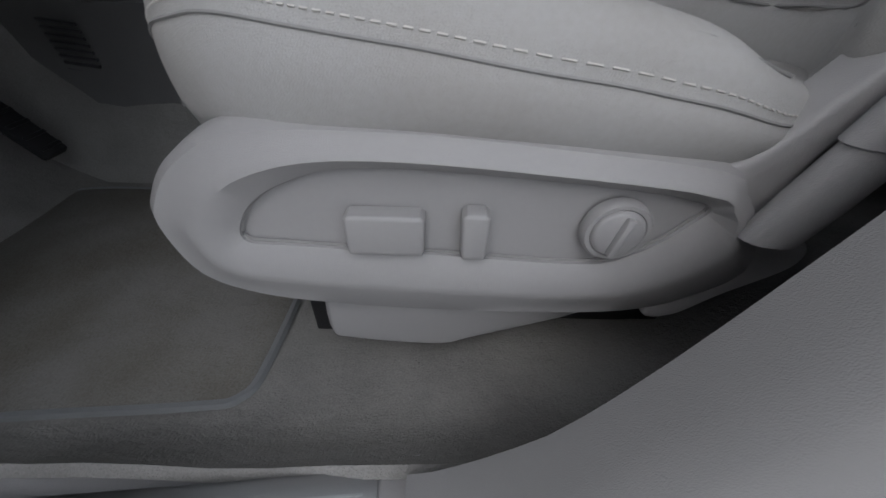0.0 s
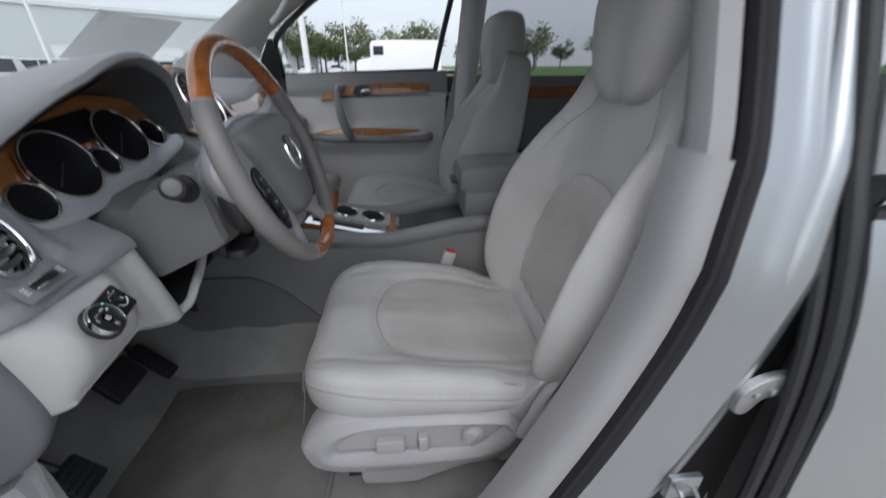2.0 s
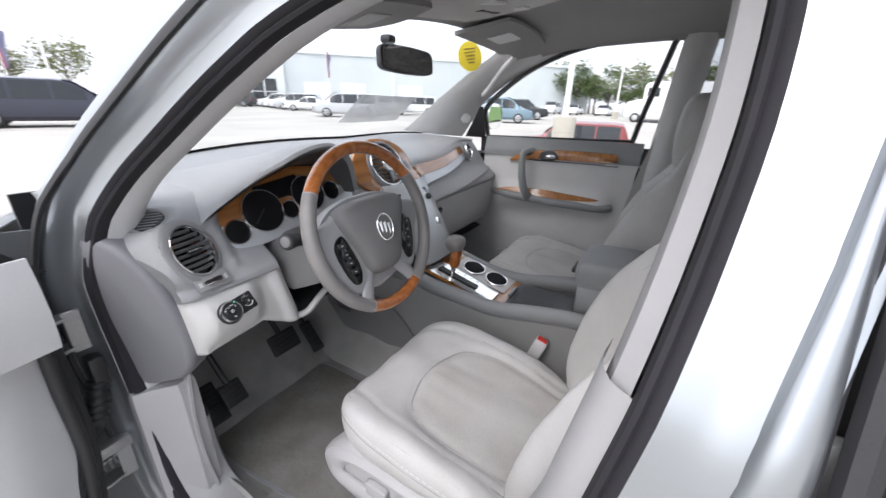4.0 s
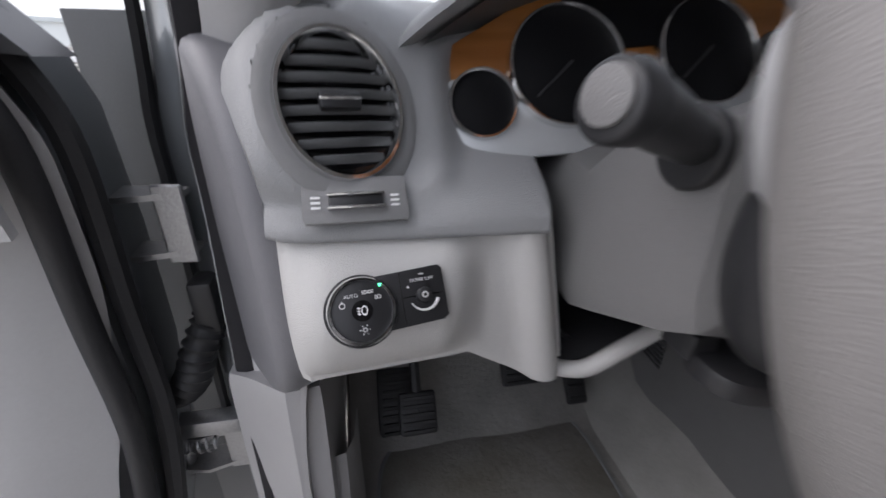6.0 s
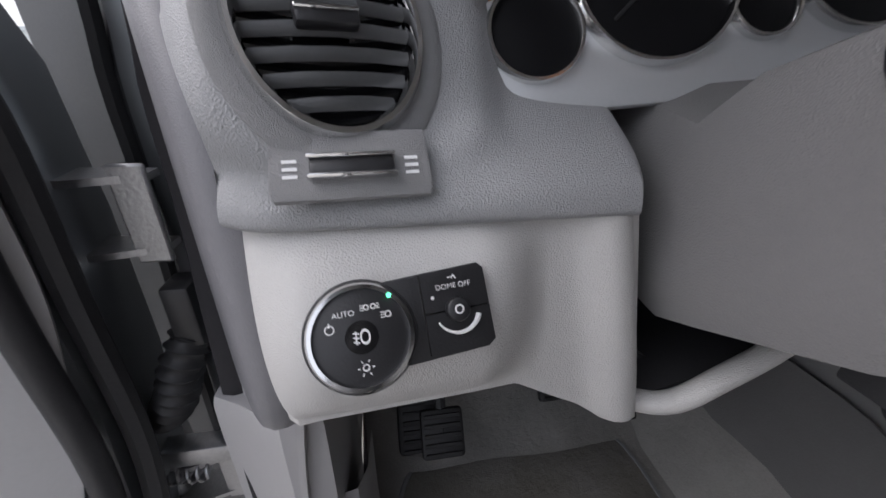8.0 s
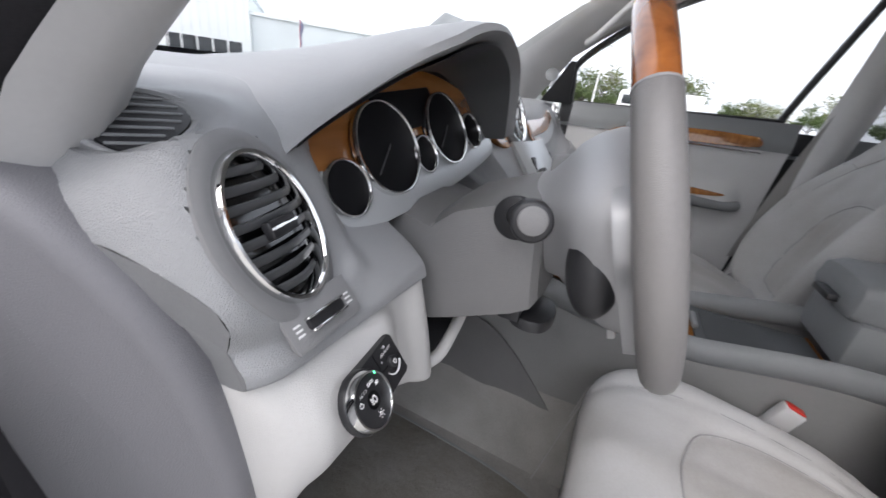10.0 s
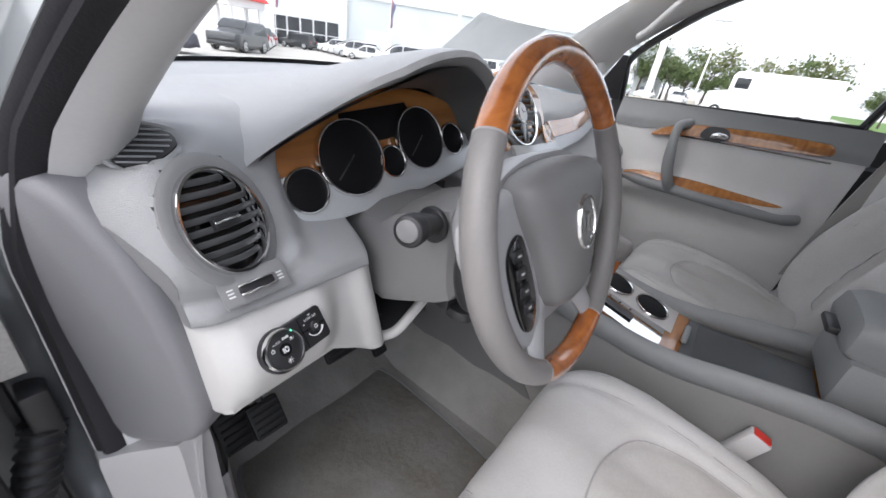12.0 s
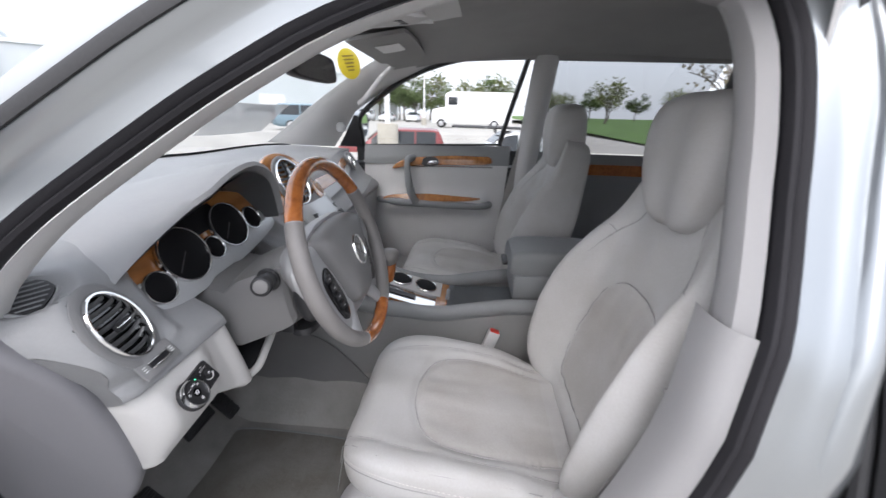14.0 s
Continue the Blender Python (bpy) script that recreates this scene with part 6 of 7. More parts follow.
for x, zt, zb, hw in ((0.345, 0.872, 0.842, 0.078), (0.352, 0.890, 0.826, 0.088), (0.375, 0.900, 0.815, 0.094), (0.45, 0.905, 0.812, 0.096), (0.56, 0.905, 0.812, 0.096), (0.64, 0.900, 0.815, 0.094), (0.665, 0.885, 0.826, 0.086)):
    arm.append([p + Vector((0, 0.02, 0)) for p in spline([(x, -hw, (zt + zb) / 2), (x, -hw * 0.97, zt - 0.014), (x, -hw * 0.8, zt), (x, 0, zt + 0.004), (x, hw * 0.8, zt), (x, hw * 0.97, zt - 0.014), (x, hw, (zt + zb) / 2), (x, hw * 0.95, zb + 0.008), (x, hw * 0.7, zb), (x, 0, zb), (x, -hw * 0.7, zb), (x, -hw * 0.95, zb + 0.008)], 40, True)])
part("armrest", loft(arm), TRIM_DARK, console, "padded grey armrest lid")
part("armrest_base", block((0.36, -0.085, 0.74), (0.70, 0.115, 0.83), 0.01, 2), TRIM_DARK, console)
part("armrest_latch", block((0.328, -0.02, 0.838), (0.35, 0.05, 0.852), 0.004, 2), BLACK, console)
part("rear_face", block((0.69, -0.10, 0.42), (0.72, 0.11, 0.80), 0.01, 2), TRIM_DARK, console)
# belt buckles beside the seats
fit_to = plain
for yb, nm in ((-0.095, "driver"), (0.24, "passenger")):
    bk = thing("belt_buckle", (0.33, yb, 0.62), "grey seat belt buckle with red button", "seat belt buckle")
    mb = Matrix.Translation((0.335 if yb < 0 else 0.27, yb, 0.705)) @ Matrix.Rotation(radians(18), 4, "Y")
    part("buckle_case", block((-0.018, -0.012, -0.075), (0.018, 0.012, 0.010), 0.005, 2, mb), TRIM, bk)
    part("release_button", block((-0.014, -0.009, 0.007), (0.014, 0.009, 0.0125), 0.002, 2, mb), RED, bk)

# ---- passenger door, shut ----
def door_fit(p):
    """The far door stands as wide as the far pillars, its upper half a little higher."""
    return p + Vector((0.03, 0.125, 0.028 * ease((p.z - 0.86) / 0.2)))


fit_to = door_fit
pdoor = thing("passenger_door", (0.0, 0.72, 0.5), "grey passenger door trim with wood inlays and pull handle", "car door")


def door_y(x, z):
    arm_ = math.exp(-((z - 0.885) / 0.045) ** 2) * 0.045 * smooth_box(x, -0.28, 0.33, 0.08)
    return 0.735 - arm_ - interp(z, [(0.36, 0.0), (0.6, 0.02), (0.85, 0.02), (1.0, 0.025), (1.09, 0.02), (1.14, 0.0)])


def rear_edge(z):
    return 0.345 + 0.055 * (z - 0.4) / 0.7


part("door_panel", grid_skin(lambda u, v: Vector((lerp(-0.33, rear_edge(lerp(0.38, 1.14, v)), u), door_y(lerp(-0.33, 0.38, u), lerp(0.38, 1.14, v)), lerp(0.38, 1.128 + 0.022 * u, v))), 44, 50, 0.008), TRIM, pdoor, "light grey door panel")
def door_inlay(pts, lift, name, mat, label, n=60):
    """A raised inlay that follows the door panel: pts are (x, z)."""
    line = [(p.x, p.y) for p in spline([(x, z, 0) for x, z in pts], n, True)]
    cx_, cz_ = sum(p[0] for p in line) / n, sum(p[1] for p in line) / n
    rings = [[Vector((lerp(cx_, x, s), door_y(lerp(cx_, x, s), lerp(cz_, z, s)) - l, lerp(cz_, z, s))) for x, z in line] for s, l in ((1.0, 0.0), (1.0, lift * 0.7), (0.96, lift), (0.5, lift), (0.08, lift))]
    bmx = bmesh.new()
    vs = [[bmx.verts.new(p) for p in r] for r in rings]
    for a, b in zip(vs, vs[1:]):
        for i in range(n):
            bmx.faces.new((a[i], a[(i + 1) % n], b[(i + 1) % n], b[i]))
    bmx.faces.new(vs[-1])
    bmesh.ops.recalc_face_normals(bmx, faces=bmx.faces)
    part(name, bmx, mat, pdoor, label)
part("upper_panel", grid_skin(lambda u, v: Vector((lerp(-0.33, rear_edge(1.1), u), door_y(lerp(-0.33, 0.38, u), lerp(1.055 + 0.03 * abs(u - 0.4), 1.145, v)) - 0.008, lerp(1.05 + 0.012 * u, 1.140 + 0.015 * u, v))), 40, 10, 0.006), TRIM_DARK, pdoor, "darker grey upper door pad")
door_inlay([(-0.185, 1.034), (-0.15, 1.066), (-0.08, 1.088), (0.02, 1.098), (0.14, 1.104), (0.25, 1.104), (0.305, 1.100), (0.308, 1.070), (0.22, 1.062), (0.05, 1.056), (-0.06, 1.052), (-0.12, 1.046)], 0.026, "wood_inlay", WOOD, "glossy burl wood door inlay")
door_inlay([(-0.24, 0.902), (-0.18, 0.922), (-0.02, 0.930), (0.14, 0.926), (0.275, 0.920), (0.20, 0.908), (-0.01, 0.900), (-0.16, 0.898)], 0.016, "wood_inlay", WOOD, "glossy burl wood door inlay")
part("chrome_line", tube([Vector((x, door_y(x, 1.05) - 0.016, 1.046 + 0.012 * (x + 0.16))) for x in [-0.16 + 0.024 * k for k in range(21)]], 0.003, 6), CHROME, pdoor)
door_inlay([(-0.035, 1.058), (-0.02, 1.092), (0.03, 1.096), (0.052, 1.078), (0.045, 1.056), (0.0, 1.050)], 0.0285, "handle_bowl", BLACK, "dark handle recess")
part("door_release", tube(spline([(0.0, 0.676, 1.066), (0.02, 0.668, 1.072), (0.045, 0.676, 1.070)], 10), [0.006, 0.008, 0.009, 0.009, 0.009, 0.009, 0.009, 0.009, 0.008, 0.006], 10), CHROME, pdoor, "chrome inside door handle")
part("pull_handle", tube(spline([(-0.075, 0.70, 1.09), (-0.10, 0.655, 1.078), (-0.098, 0.632, 1.03), (-0.085, 0.628, 0.96), (-0.065, 0.640, 0.91), (-0.045, 0.68, 0.885)], 28), 0.0145, 12, flat=1.3), TRIM_DARK, pdoor, "dark grey pull handle")
arm_pts = [(-0.27, 0.895), (-0.15, 0.892), (0.0, 0.888), (0.15, 0.885), (0.28, 0.885), (0.32, 0.89)]
part("door_armrest", tube(spline([(x, door_y(x, z) - 0.006, z) for x, z in arm_pts], 36), [0.010] + [0.019] * 34 + [0.012], 12, flat=0.9), TRIM_DARK, pdoor, "dark grey padded door armrest")
part("door_pocket", grid_skin(lambda u, v: Vector((lerp(-0.22, 0.20, u), door_y(0, 0.6) - 0.02 - 0.015 * math.sin(u * math.pi), lerp(0.42, 0.60 - 0.10 * (u - 0.5) ** 2, v))), 16, 8, 0.006), TRIM, pdoor)
part("speaker_grille", disc(frame_at((-0.23, 0.712, 0.60), (-1, 0, 0), (0, 0, 1)), 0.075, 0.004, 40, 0.006), TRIM_DARK, pdoor, "round speaker grille")
part("lock_pin", tube([(0.355, 0.74, 1.14), (0.355, 0.74, 1.172)], 0.004, 8), BLACK, pdoor)
part("window_seal", tube([(x, 0.748, 1.138 + 0.022 * (x + 0.34) / 0.7) for x in [-0.34 + 0.05 * k for k in range(15)]], 0.006, 6), BLACK, pdoor)

# ---- roof fittings ----
fit_to = shifted(-0.065, 0.035, 0.042)
mirror = thing("rear_view_mirror", (-0.14, 0.0, 1.36), "black rear-view mirror hung from the windscreen", "rear-view mirror")
mmx = frame_at((-0.125, -0.035, 1.395), (0.18, 0.98, -0.02), (-0.12, 0, 0.99))
mo = [(p.x, p.y) for p in spline([(-0.105, 0.0, 0), (-0.098, 0.030, 0), (-0.05, 0.037, 0), (0.05, 0.036, 0), (0.10, 0.028, 0), (0.108, -0.004, 0), (0.10, -0.030, 0), (0.05, -0.036, 0), (-0.05, -0.035, 0), (-0.098, -0.027, 0)], 48, True)]
part("mirror_case", loft([[mmx @ Vector((x * s, y * s, z)) for x, y in mo] for s, z in ((0.5, -0.045), (0.85, -0.035), (0.98, -0.018), (1.0, -0.004), (0.985, 0.002), (0.94, 0.004))]), BLACK, mirror)
part("mirror_glass", loft([[mmx @ Vector((x * s, y * s, 0.0046)) for x, y in mo] for s in (0.93, 0.4)]), MIRROR, mirror, "silvered mirror glass")
part("mirror_stem", tube(spline([(-0.16, -0.02, 1.40), (-0.20, -0.01, 1.43), (-0.225, 0.0, 1.455)], 8), 0.013, 10), BLACK, mirror)
part("sensor_box", block((-0.245, -0.018, 1.448), (-0.205, 0.018, 1.472), 0.008, 2), BLACK, mirror)
fit_to = cabin
overhead = thing("overhead_console", (0.05, 0, 1.50), "grey overhead console with lamps and switches", "overhead console")
part("console_shell", grid_skin(lambda u, v: roof(lerp(0.02, 0.14, u), lerp(0.34, 0.66, v)) + Vector((0, 0, -0.004 - 0.028 * (math.sin(u * math.pi) ** 0.6) * (math.sin(v * math.pi) ** 0.5))), 20, 20, 0.003), TRIM, overhead)
for sgn in (-1, 1):
    part("map_lamp", block((0.06, sgn * 0.075 - 0.03, 1.512), (0.11, sgn * 0.075 + 0.03, 1.520), 0.004, 2), WHITE, overhead)
for k in range(4):
    part("roof_switch", block((0.02, -0.05 + k * 0.027, 1.503), (0.045, -0.03 + k * 0.027, 1.512), 0.002, 1), BLACK, overhead)
for sgn in (-1, 1):
    vis = thing("sun_visor", (0.0, sgn * 0.33, 1.50), "grey cloth sun visor folded up with pale mirror label", "sun visor")
    def visor(u, v, sg=sgn):
        a_, b_ = 2 * u - 1, 2 * v - 1
        u, v = 0.5 + 0.5 * a_ * math.sqrt(1 - 0.18 * b_ * b_), 0.5 + 0.5 * b_ * math.sqrt(1 - 0.18 * a_ * a_)
        p = roof(lerp(-0.005, 0.075, u), 0.5 + sg * lerp(0.17, 0.43, v))
        return p + Vector((0.0, 0, -0.016 - 0.006 * math.sin(u * math.pi)))
    part("visor_pad", grid_skin(visor, 14, 18, 0.012), HEADLINER, vis)
    part("visor_label", grid_skin(lambda u, v, sg=sgn: visor(lerp(0.35, 0.75, u), lerp(0.35, 0.62, v), sg) + Vector((0, 0, -0.0135)), 4, 6, 0.001), PAPER if sgn < 0 else WHITE, vis)
# round yellow sticker, and a paper's reflection built as a leaf on the windscreen
fit_to = shifted(-0.085, 0.262, 0.064)
stick = thing("round_sticker", (-0.19, 0.277, 1.40), "round yellow sticker with brown handwriting on the glass", "sticker")
sp_ = Vector((-0.180, 0.280, 1.440))
skm = frame_at(sp_, (0.55, 0.83, 0.02), (-0.15, 0, 0.98))
part("sticker_disc", disc(skm, 0.057, 0.001, 40), YELLOW, stick)
for k in range(5):
    part("writing_bar", block((-0.028 + 0.004 * k, 0.026 - k * 0.013, 0.0015), (0.030 - 0.003 * k, 0.031 - k * 0.013, 0.0022), 0.001, 1, skm @ Matrix.Rotation(radians(8), 4, "Z")), INK, stick)
fit_to = cabin
sheet = thing("paper_reflection", (-0.45, 0.30, 1.18), "grey see-through leaf for a paper's reflection in the windscreen", "paper sheet")
part("reflection_leaf", grid_skin(lambda u, v: screen(lerp(0.655, 0.86, u), lerp(0.16, 0.40, v)) + Vector((0.006, 0, 0.004)), 10, 8, 0.0008), PAPER, sheet)

# ---- seat belts ----
fit_to = plain
belt = thing("driver_seat_belt", (0.55, -0.64, 0.5), "grey seat belt webbing hanging at the centre pillar", "seat belt")
def webbing(pts, w, name, parent, side=(0.5, 0.5, 0)):
    line = spline(pts, 40)
    s = Vector(side).normalized() * w / 2
    bmw = loft([[p - s, p + s, p + s + Vector((0.0015, -0.0015, 0)), p - s + Vector((0.0015, -0.0015, 0))] for p in line])
    part(name, bmw, BELT, parent)
webbing([(0.605, -0.575, 1.30), (0.60, -0.60, 1.15), (0.565, -0.625, 1.02), (0.525, -0.635, 0.90), (0.485, -0.632, 0.78), (0.455, -0.62, 0.68)], 0.046, "webbing", belt, (0.9, 0.3, 0.2))
part("belt_anchor", block((0.592, -0.60, 1.27), (0.622, -0.55, 1.33), 0.008, 2), TRIM, belt)
part("belt_stop", block((0.525, -0.648, 0.965), (0.560, -0.628, 0.975), 0.003, 2, None), BELT, belt)
part("belt_sleeve", loft([[Vector((0.456 + dx - 0.022 * k, -0.618 + dy, 0.70 - 0.055 * k)) for dx, dy in [(0.021 * sc * math.cos(a), 0.001 + 0.013 * sc * math.sin(a)) for a in [math.pi * q / 10 for q in range(20)]]] for k, sc in ((-0.16, 0.7), (-0.10, 0.95), (0.0, 1.04), (0.74, 1.06), (0.76, 0.93), (1.4, 0.97), (1.9, 0.90))]), SHIELD, belt, "pale grey plastic belt sleeve")
fit_to = shifted(0.03, 0.125, 0.04)
pbelt = thing("passenger_seat_belt", (0.52, 0.66, 0.6), "grey seat belt hanging at the far centre pillar", "seat belt")
webbing([(0.50, 0.61, 1.38), (0.47, 0.635, 1.22), (0.43, 0.655, 1.05), (0.395, 0.665, 0.85), (0.37, 0.665, 0.68)], 0.046, "webbing", pbelt, (0.95, 0.0, 0.2))
part("belt_anchor", block((0.485, 0.59, 1.33), (0.515, 0.63, 1.42), 0.006, 2), TRIM, pbelt)
part("belt_adjuster", block((0.435, 0.645, 1.16), (0.465, 0.665, 1.21), 0.004, 2), TRIM, pbelt)

# ---- second row ----
fit_to = plain
for yy in (-0.36, 0.50):
    rs = thing("bench_seat", (1.25, yy, 0.40), "grey leather second-row seat in the dark of the cabin", "car seat", "rear seats")
    part("rear_cushion", block((1.0, yy - 0.24, 0.48), (1.5, yy + 0.24, 0.72), 0.05, 4), LEATHER, rs)
    part("rear_backrest", block((1.46, yy - 0.24, 0.66), (1.60, yy + 0.24, 1.22), 0.05, 4, Matrix.Translation((1.53, 0, 0.7)) @ Matrix.Rotation(radians(14), 4, "Y") @ Matrix.Translation((-1.53, 0, -0.7))), LEATHER, rs)
    part("rear_headrest", block((1.64, yy - 0.12, 1.20), (1.74, yy + 0.12, 1.38), 0.04, 4), LEATHER, rs)

# ---- driver door, open ----
ddoor = thing("driver_door", (-0.46, -0.95, 0.32), "driver door standing open with grey trim and black window frame", "car door")
D_, N_ = Vector((0.17, -0.985, 0)), Vector((0.985, 0.17, 0))
H_ = Vector((-0.345, -0.850, 0))


def at_door(s, n, z):
    return H_ + D_ * s + N_ * n + Vector((0, 0, z))


def lead(z):
    """The front edge of the door by height."""
    return interp(z, [(0.3, 0.12), (0.45, 0.07), (0.7, 0.035), (1.0, 0.03), (1.10, 0.06), (1.5, 0.5)])


part("door_shell", loft([[at_door(lead(z) + s, n, z) for s, n in ((0, -0.06), (0.0, 0.0), (0.02, 0.035), (0.10, 0.04), (1.02, 0.04), (1.04, -0.06))] for z in (0.32, 0.4, 0.5, 0.6, 0.75, 0.9, 1.02, 1.07)], True, True), PAINT, ddoor, "silver painted door shell")
part("door_rubber", tube(spline([at_door(lead(z) + 0.026, 0.058, z) for z in (0.33, 0.42, 0.55, 0.7, 0.85, 1.0, 1.07)], 40), 0.011, 10, up=N_), RUBBER, ddoor)
def ddpanel(u, v):
    z = lerp(0.36, 1.08, v)
    s = lead(z) + 0.05 - 0.035 * ease((z - 0.6) / 0.3) + u * 0.90
    armr = math.exp(-((z - 0.80) / 0.06) ** 2) * 0.045 * smooth_box(s, 0.25, 1.1, 0.2)
    return at_door(s, 0.075 + armr - 0.03 * (1 - min(1, u * 12)) + 0.012 * math.sin(v * 6), z)
part("door_panel", grid_skin(ddpanel, 40, 40, 0.008), TRIM, ddoor, "light grey door panel")
part("upper_pad", grid_skin(lambda u, v: at_door(lead(1.0) + 0.02 + u * 0.93, 0.100 + 0.008 * math.sin(v * 3.14), lerp(0.95, 1.10, v)), 20, 10, 0.01), TRIM, ddoor)
part("sail_panel", loft([[at_door(s, n, z) for s, z in ((0.02, 1.06), (0.22, 1.07), (0.24, 1.20), (0.16, 1.22))] for n in (0.0, 0.07)]), BLACK, ddoor, "black sail panel at the front window corner")
fr = spline([(0.05, 1.06, 0), (0.16, 1.19, 0), (0.32, 1.33, 0), (0.55, 1.45, 0), (0.80, 1.49, 0), (1.02, 1.47, 0), (1.06, 1.06, 0)], 50)
part("window_frame", tube([at_door(p.x, 0.02 - 0.10 * max(0, p.y - 1.1), p.y) for p in fr], 0.022, 8), BLACK, ddoor, "black door window frame")
part("switch_panel", slab([(p.x, p.y) for p in spline([(-0.10, -0.02, 0), (0.0, -0.03, 0), (0.11, -0.02, 0), (0.12, 0.02, 0), (0.0, 0.035, 0), (-0.10, 0.02, 0)], 40, True)], 0.010, 0.003, 2, at=frame_at(at_door(0.46, 0.13, 0.845), D_, N_)), WOOD, ddoor, "wood switch panel on the armrest")
for k in range(4):
    part("window_switch", block((-0.06 + k * 0.03, -0.014, 0.008), (-0.042 + k * 0.03, 0.014, 0.018), 0.003, 1, frame_at(at_door(0.46, 0.13, 0.845), D_, N_)), BLACK, ddoor)
part("door_edge_rubber", tube(spline([at_door(lead(z) + 0.004, 0.030, z) for z in (0.33, 0.42, 0.55, 0.7, 0.85, 1.0, 1.07)], 40), 0.011, 8, up=N_), RUBBER, ddoor)
# added sheet in shade colour, hides the bright ground seen through the hinge gap
part("hinge_gap_shade", grid_skin(lambda u, v: Vector((-0.440, lerp(-0.86, -1.02, u), lerp(0.22, 0.98, v))), 4, 6, 0.004), SHADE, body)
# hinges, check strap and wiring boot between pillar and door
fit_to = shifted(0.098, -0.012, 0.045)
for z in (0.862, 0.53):
    hg = part("door_hinge", block((-0.450, -0.84, z - 0.04), (-0.444, -0.812, z + 0.045), 0.002, 1), HINGE_STEEL, body, "bare metal door hinge with bolts")
    for dz in (-0.032, 0.030):
        part("hinge_leaf", loft([[Vector(q) + Vector((0, 0, dz)) for q in r] for r in ([(-0.448, -0.815, z), (-0.470, -0.815, z), (-0.470, -0.815, z + 0.006), (-0.448, -0.815, z + 0.006)], [(-0.435, -0.865, z), (-0.475, -0.865, z), (-0.475, -0.865, z + 0.006), (-0.435, -0.865, z + 0.006)], [(-0.445, -0.915, z), (-0.485, -0.915, z), (-0.485, -0.915, z + 0.006), (-0.445, -0.915, z + 0.006)])]), HINGE_STEEL, hg)
    part("hinge_knuckle", tube([(-0.455, -0.895, z - 0.045), (-0.455, -0.895, z + 0.05)], 0.009, 12), HINGE_STEEL, hg)
    for dz in (-0.018, 0.018):
        part("bolt", drum(frame_at((-0.449, -0.905, z + dz), (0, -1, 0), (0, 0, 1)), 0.009, -0.004, 0.008, 6, 0.001), HINGE_STEEL, hg)
bpts = spline([(-0.455, -0.82, 0.745), (-0.44, -0.835, 0.71), (-0.437, -0.85, 0.67), (-0.45, -0.88, 0.64), (-0.47, -0.91, 0.645)], 44)
boot = part("wiring_boot", tube(bpts, [0.017 + 0.004 * (k % 3 == 0) for k in range(44)], 14), RUBBER, body, "black ribbed rubber wiring boot")
part("boot_plug", block((-0.47, -0.83, 0.735), (-0.435, -0.805, 0.80), 0.004), BLACK, boot)
check = part("door_check", block((-0.455, -0.90, 0.575), (-0.43, -0.81, 0.60), 0.003), HINGE_STEEL, body, "metal door check with coil spring")
spn = [Vector((-0.44 + 0.011 * math.cos(q), -0.845 - 0.0016 * q, 0.553 + 0.011 * math.sin(q))) for q in [k * 0.5 for k in range(70)]]
part("check_spring", tube(spn, 0.002, 6), HINGE_STEEL, check)

# ---- outside: a car dealer's lot ----
fit_to = plain
LOT = material("lot_concrete", (0.46, 0.44, 0.405), 0.9, vary=0.12, blotch=0.35, grain=0.5, grain_size=60.0, bump_mid=0.2, mid_size=6.0)
GRASS = material("mown_grass", (0.10, 0.19, 0.035), 0.9, vary=0.2, blotch=0.6, grain=0.6, grain_size=20.0, bump_mid=0.6, mid_size=3.0)
LEAF = material("spring_leaves", (0.09, 0.13, 0.04), 0.8, vary=0.25, blotch=0.8)
BARK = material("bark", (0.12, 0.10, 0.085), 0.9, vary=0.2, blotch=5.0, bump_mid=0.6, mid_size=20.0)
CLAD = material("pale_metal_cladding", (0.72, 0.75, 0.75), 0.6, vary=0.04, blotch=0.3)
CLAD_GREY = material("grey_metal_cladding", (0.58, 0.62, 0.63), 0.6, vary=0.05, blotch=0.3)
ROOF_RED = material("red_metal_roof", (0.55, 0.04, 0.035), 0.5, vary=0.08, blotch=1.0)
CONCRETE = material("pole_base_concrete", (0.45, 0.42, 0.36), 0.9, vary=0.12, blotch=2.5, grain=0.5, grain_size=60.0)
CAR_GLASS = material("dark_car_glass", (0.02, 0.024, 0.028), 0.06, vary=0.1)
TYRE = material("tyre_rubber", (0.025, 0.025, 0.026), 0.85, vary=0.15)
RIM = material("wheel_alloy", (0.55, 0.55, 0.56), 0.3, metal=0.9, vary=0.05)
LAMP_RED = material("tail_lamp_red", (0.4, 0.02, 0.02), 0.2, vary=0.05, coat=0.5)
WHITE_PAINT = material("white_paint", (0.80, 0.80, 0.80), 0.35, vary=0.03, blotch=1.0, coat=0.4)
FLAG_RED = material("red_flag_cloth", (0.45, 0.08, 0.10), 0.8, vary=0.08)
FLAG_BLUE = material("blue_flag_cloth", (0.20, 0.20, 0.30), 0.8, vary=0.08)

def spread_out(t):
    """Even steps near the car, wide ones far off."""
    q = 2 * t - 1
    return 60 * q + 900 * q ** 5


def lot_z(x, y):
    """The lot, with the lower terrace beyond the plinth."""
    return -1.0 * smooth_box(x, -12, 9, 2.0) * smooth_box(y, 12.4, 24, 1.2)


ground = part("ground", grid_skin(lambda u, v: Vector((spread_out(u), spread_out(v), lot_z(spread_out(u), spread_out(v)))), 140, 140), LOT)
tagged(ground, "pale worn concrete of a car lot", "ground", kind="structure")


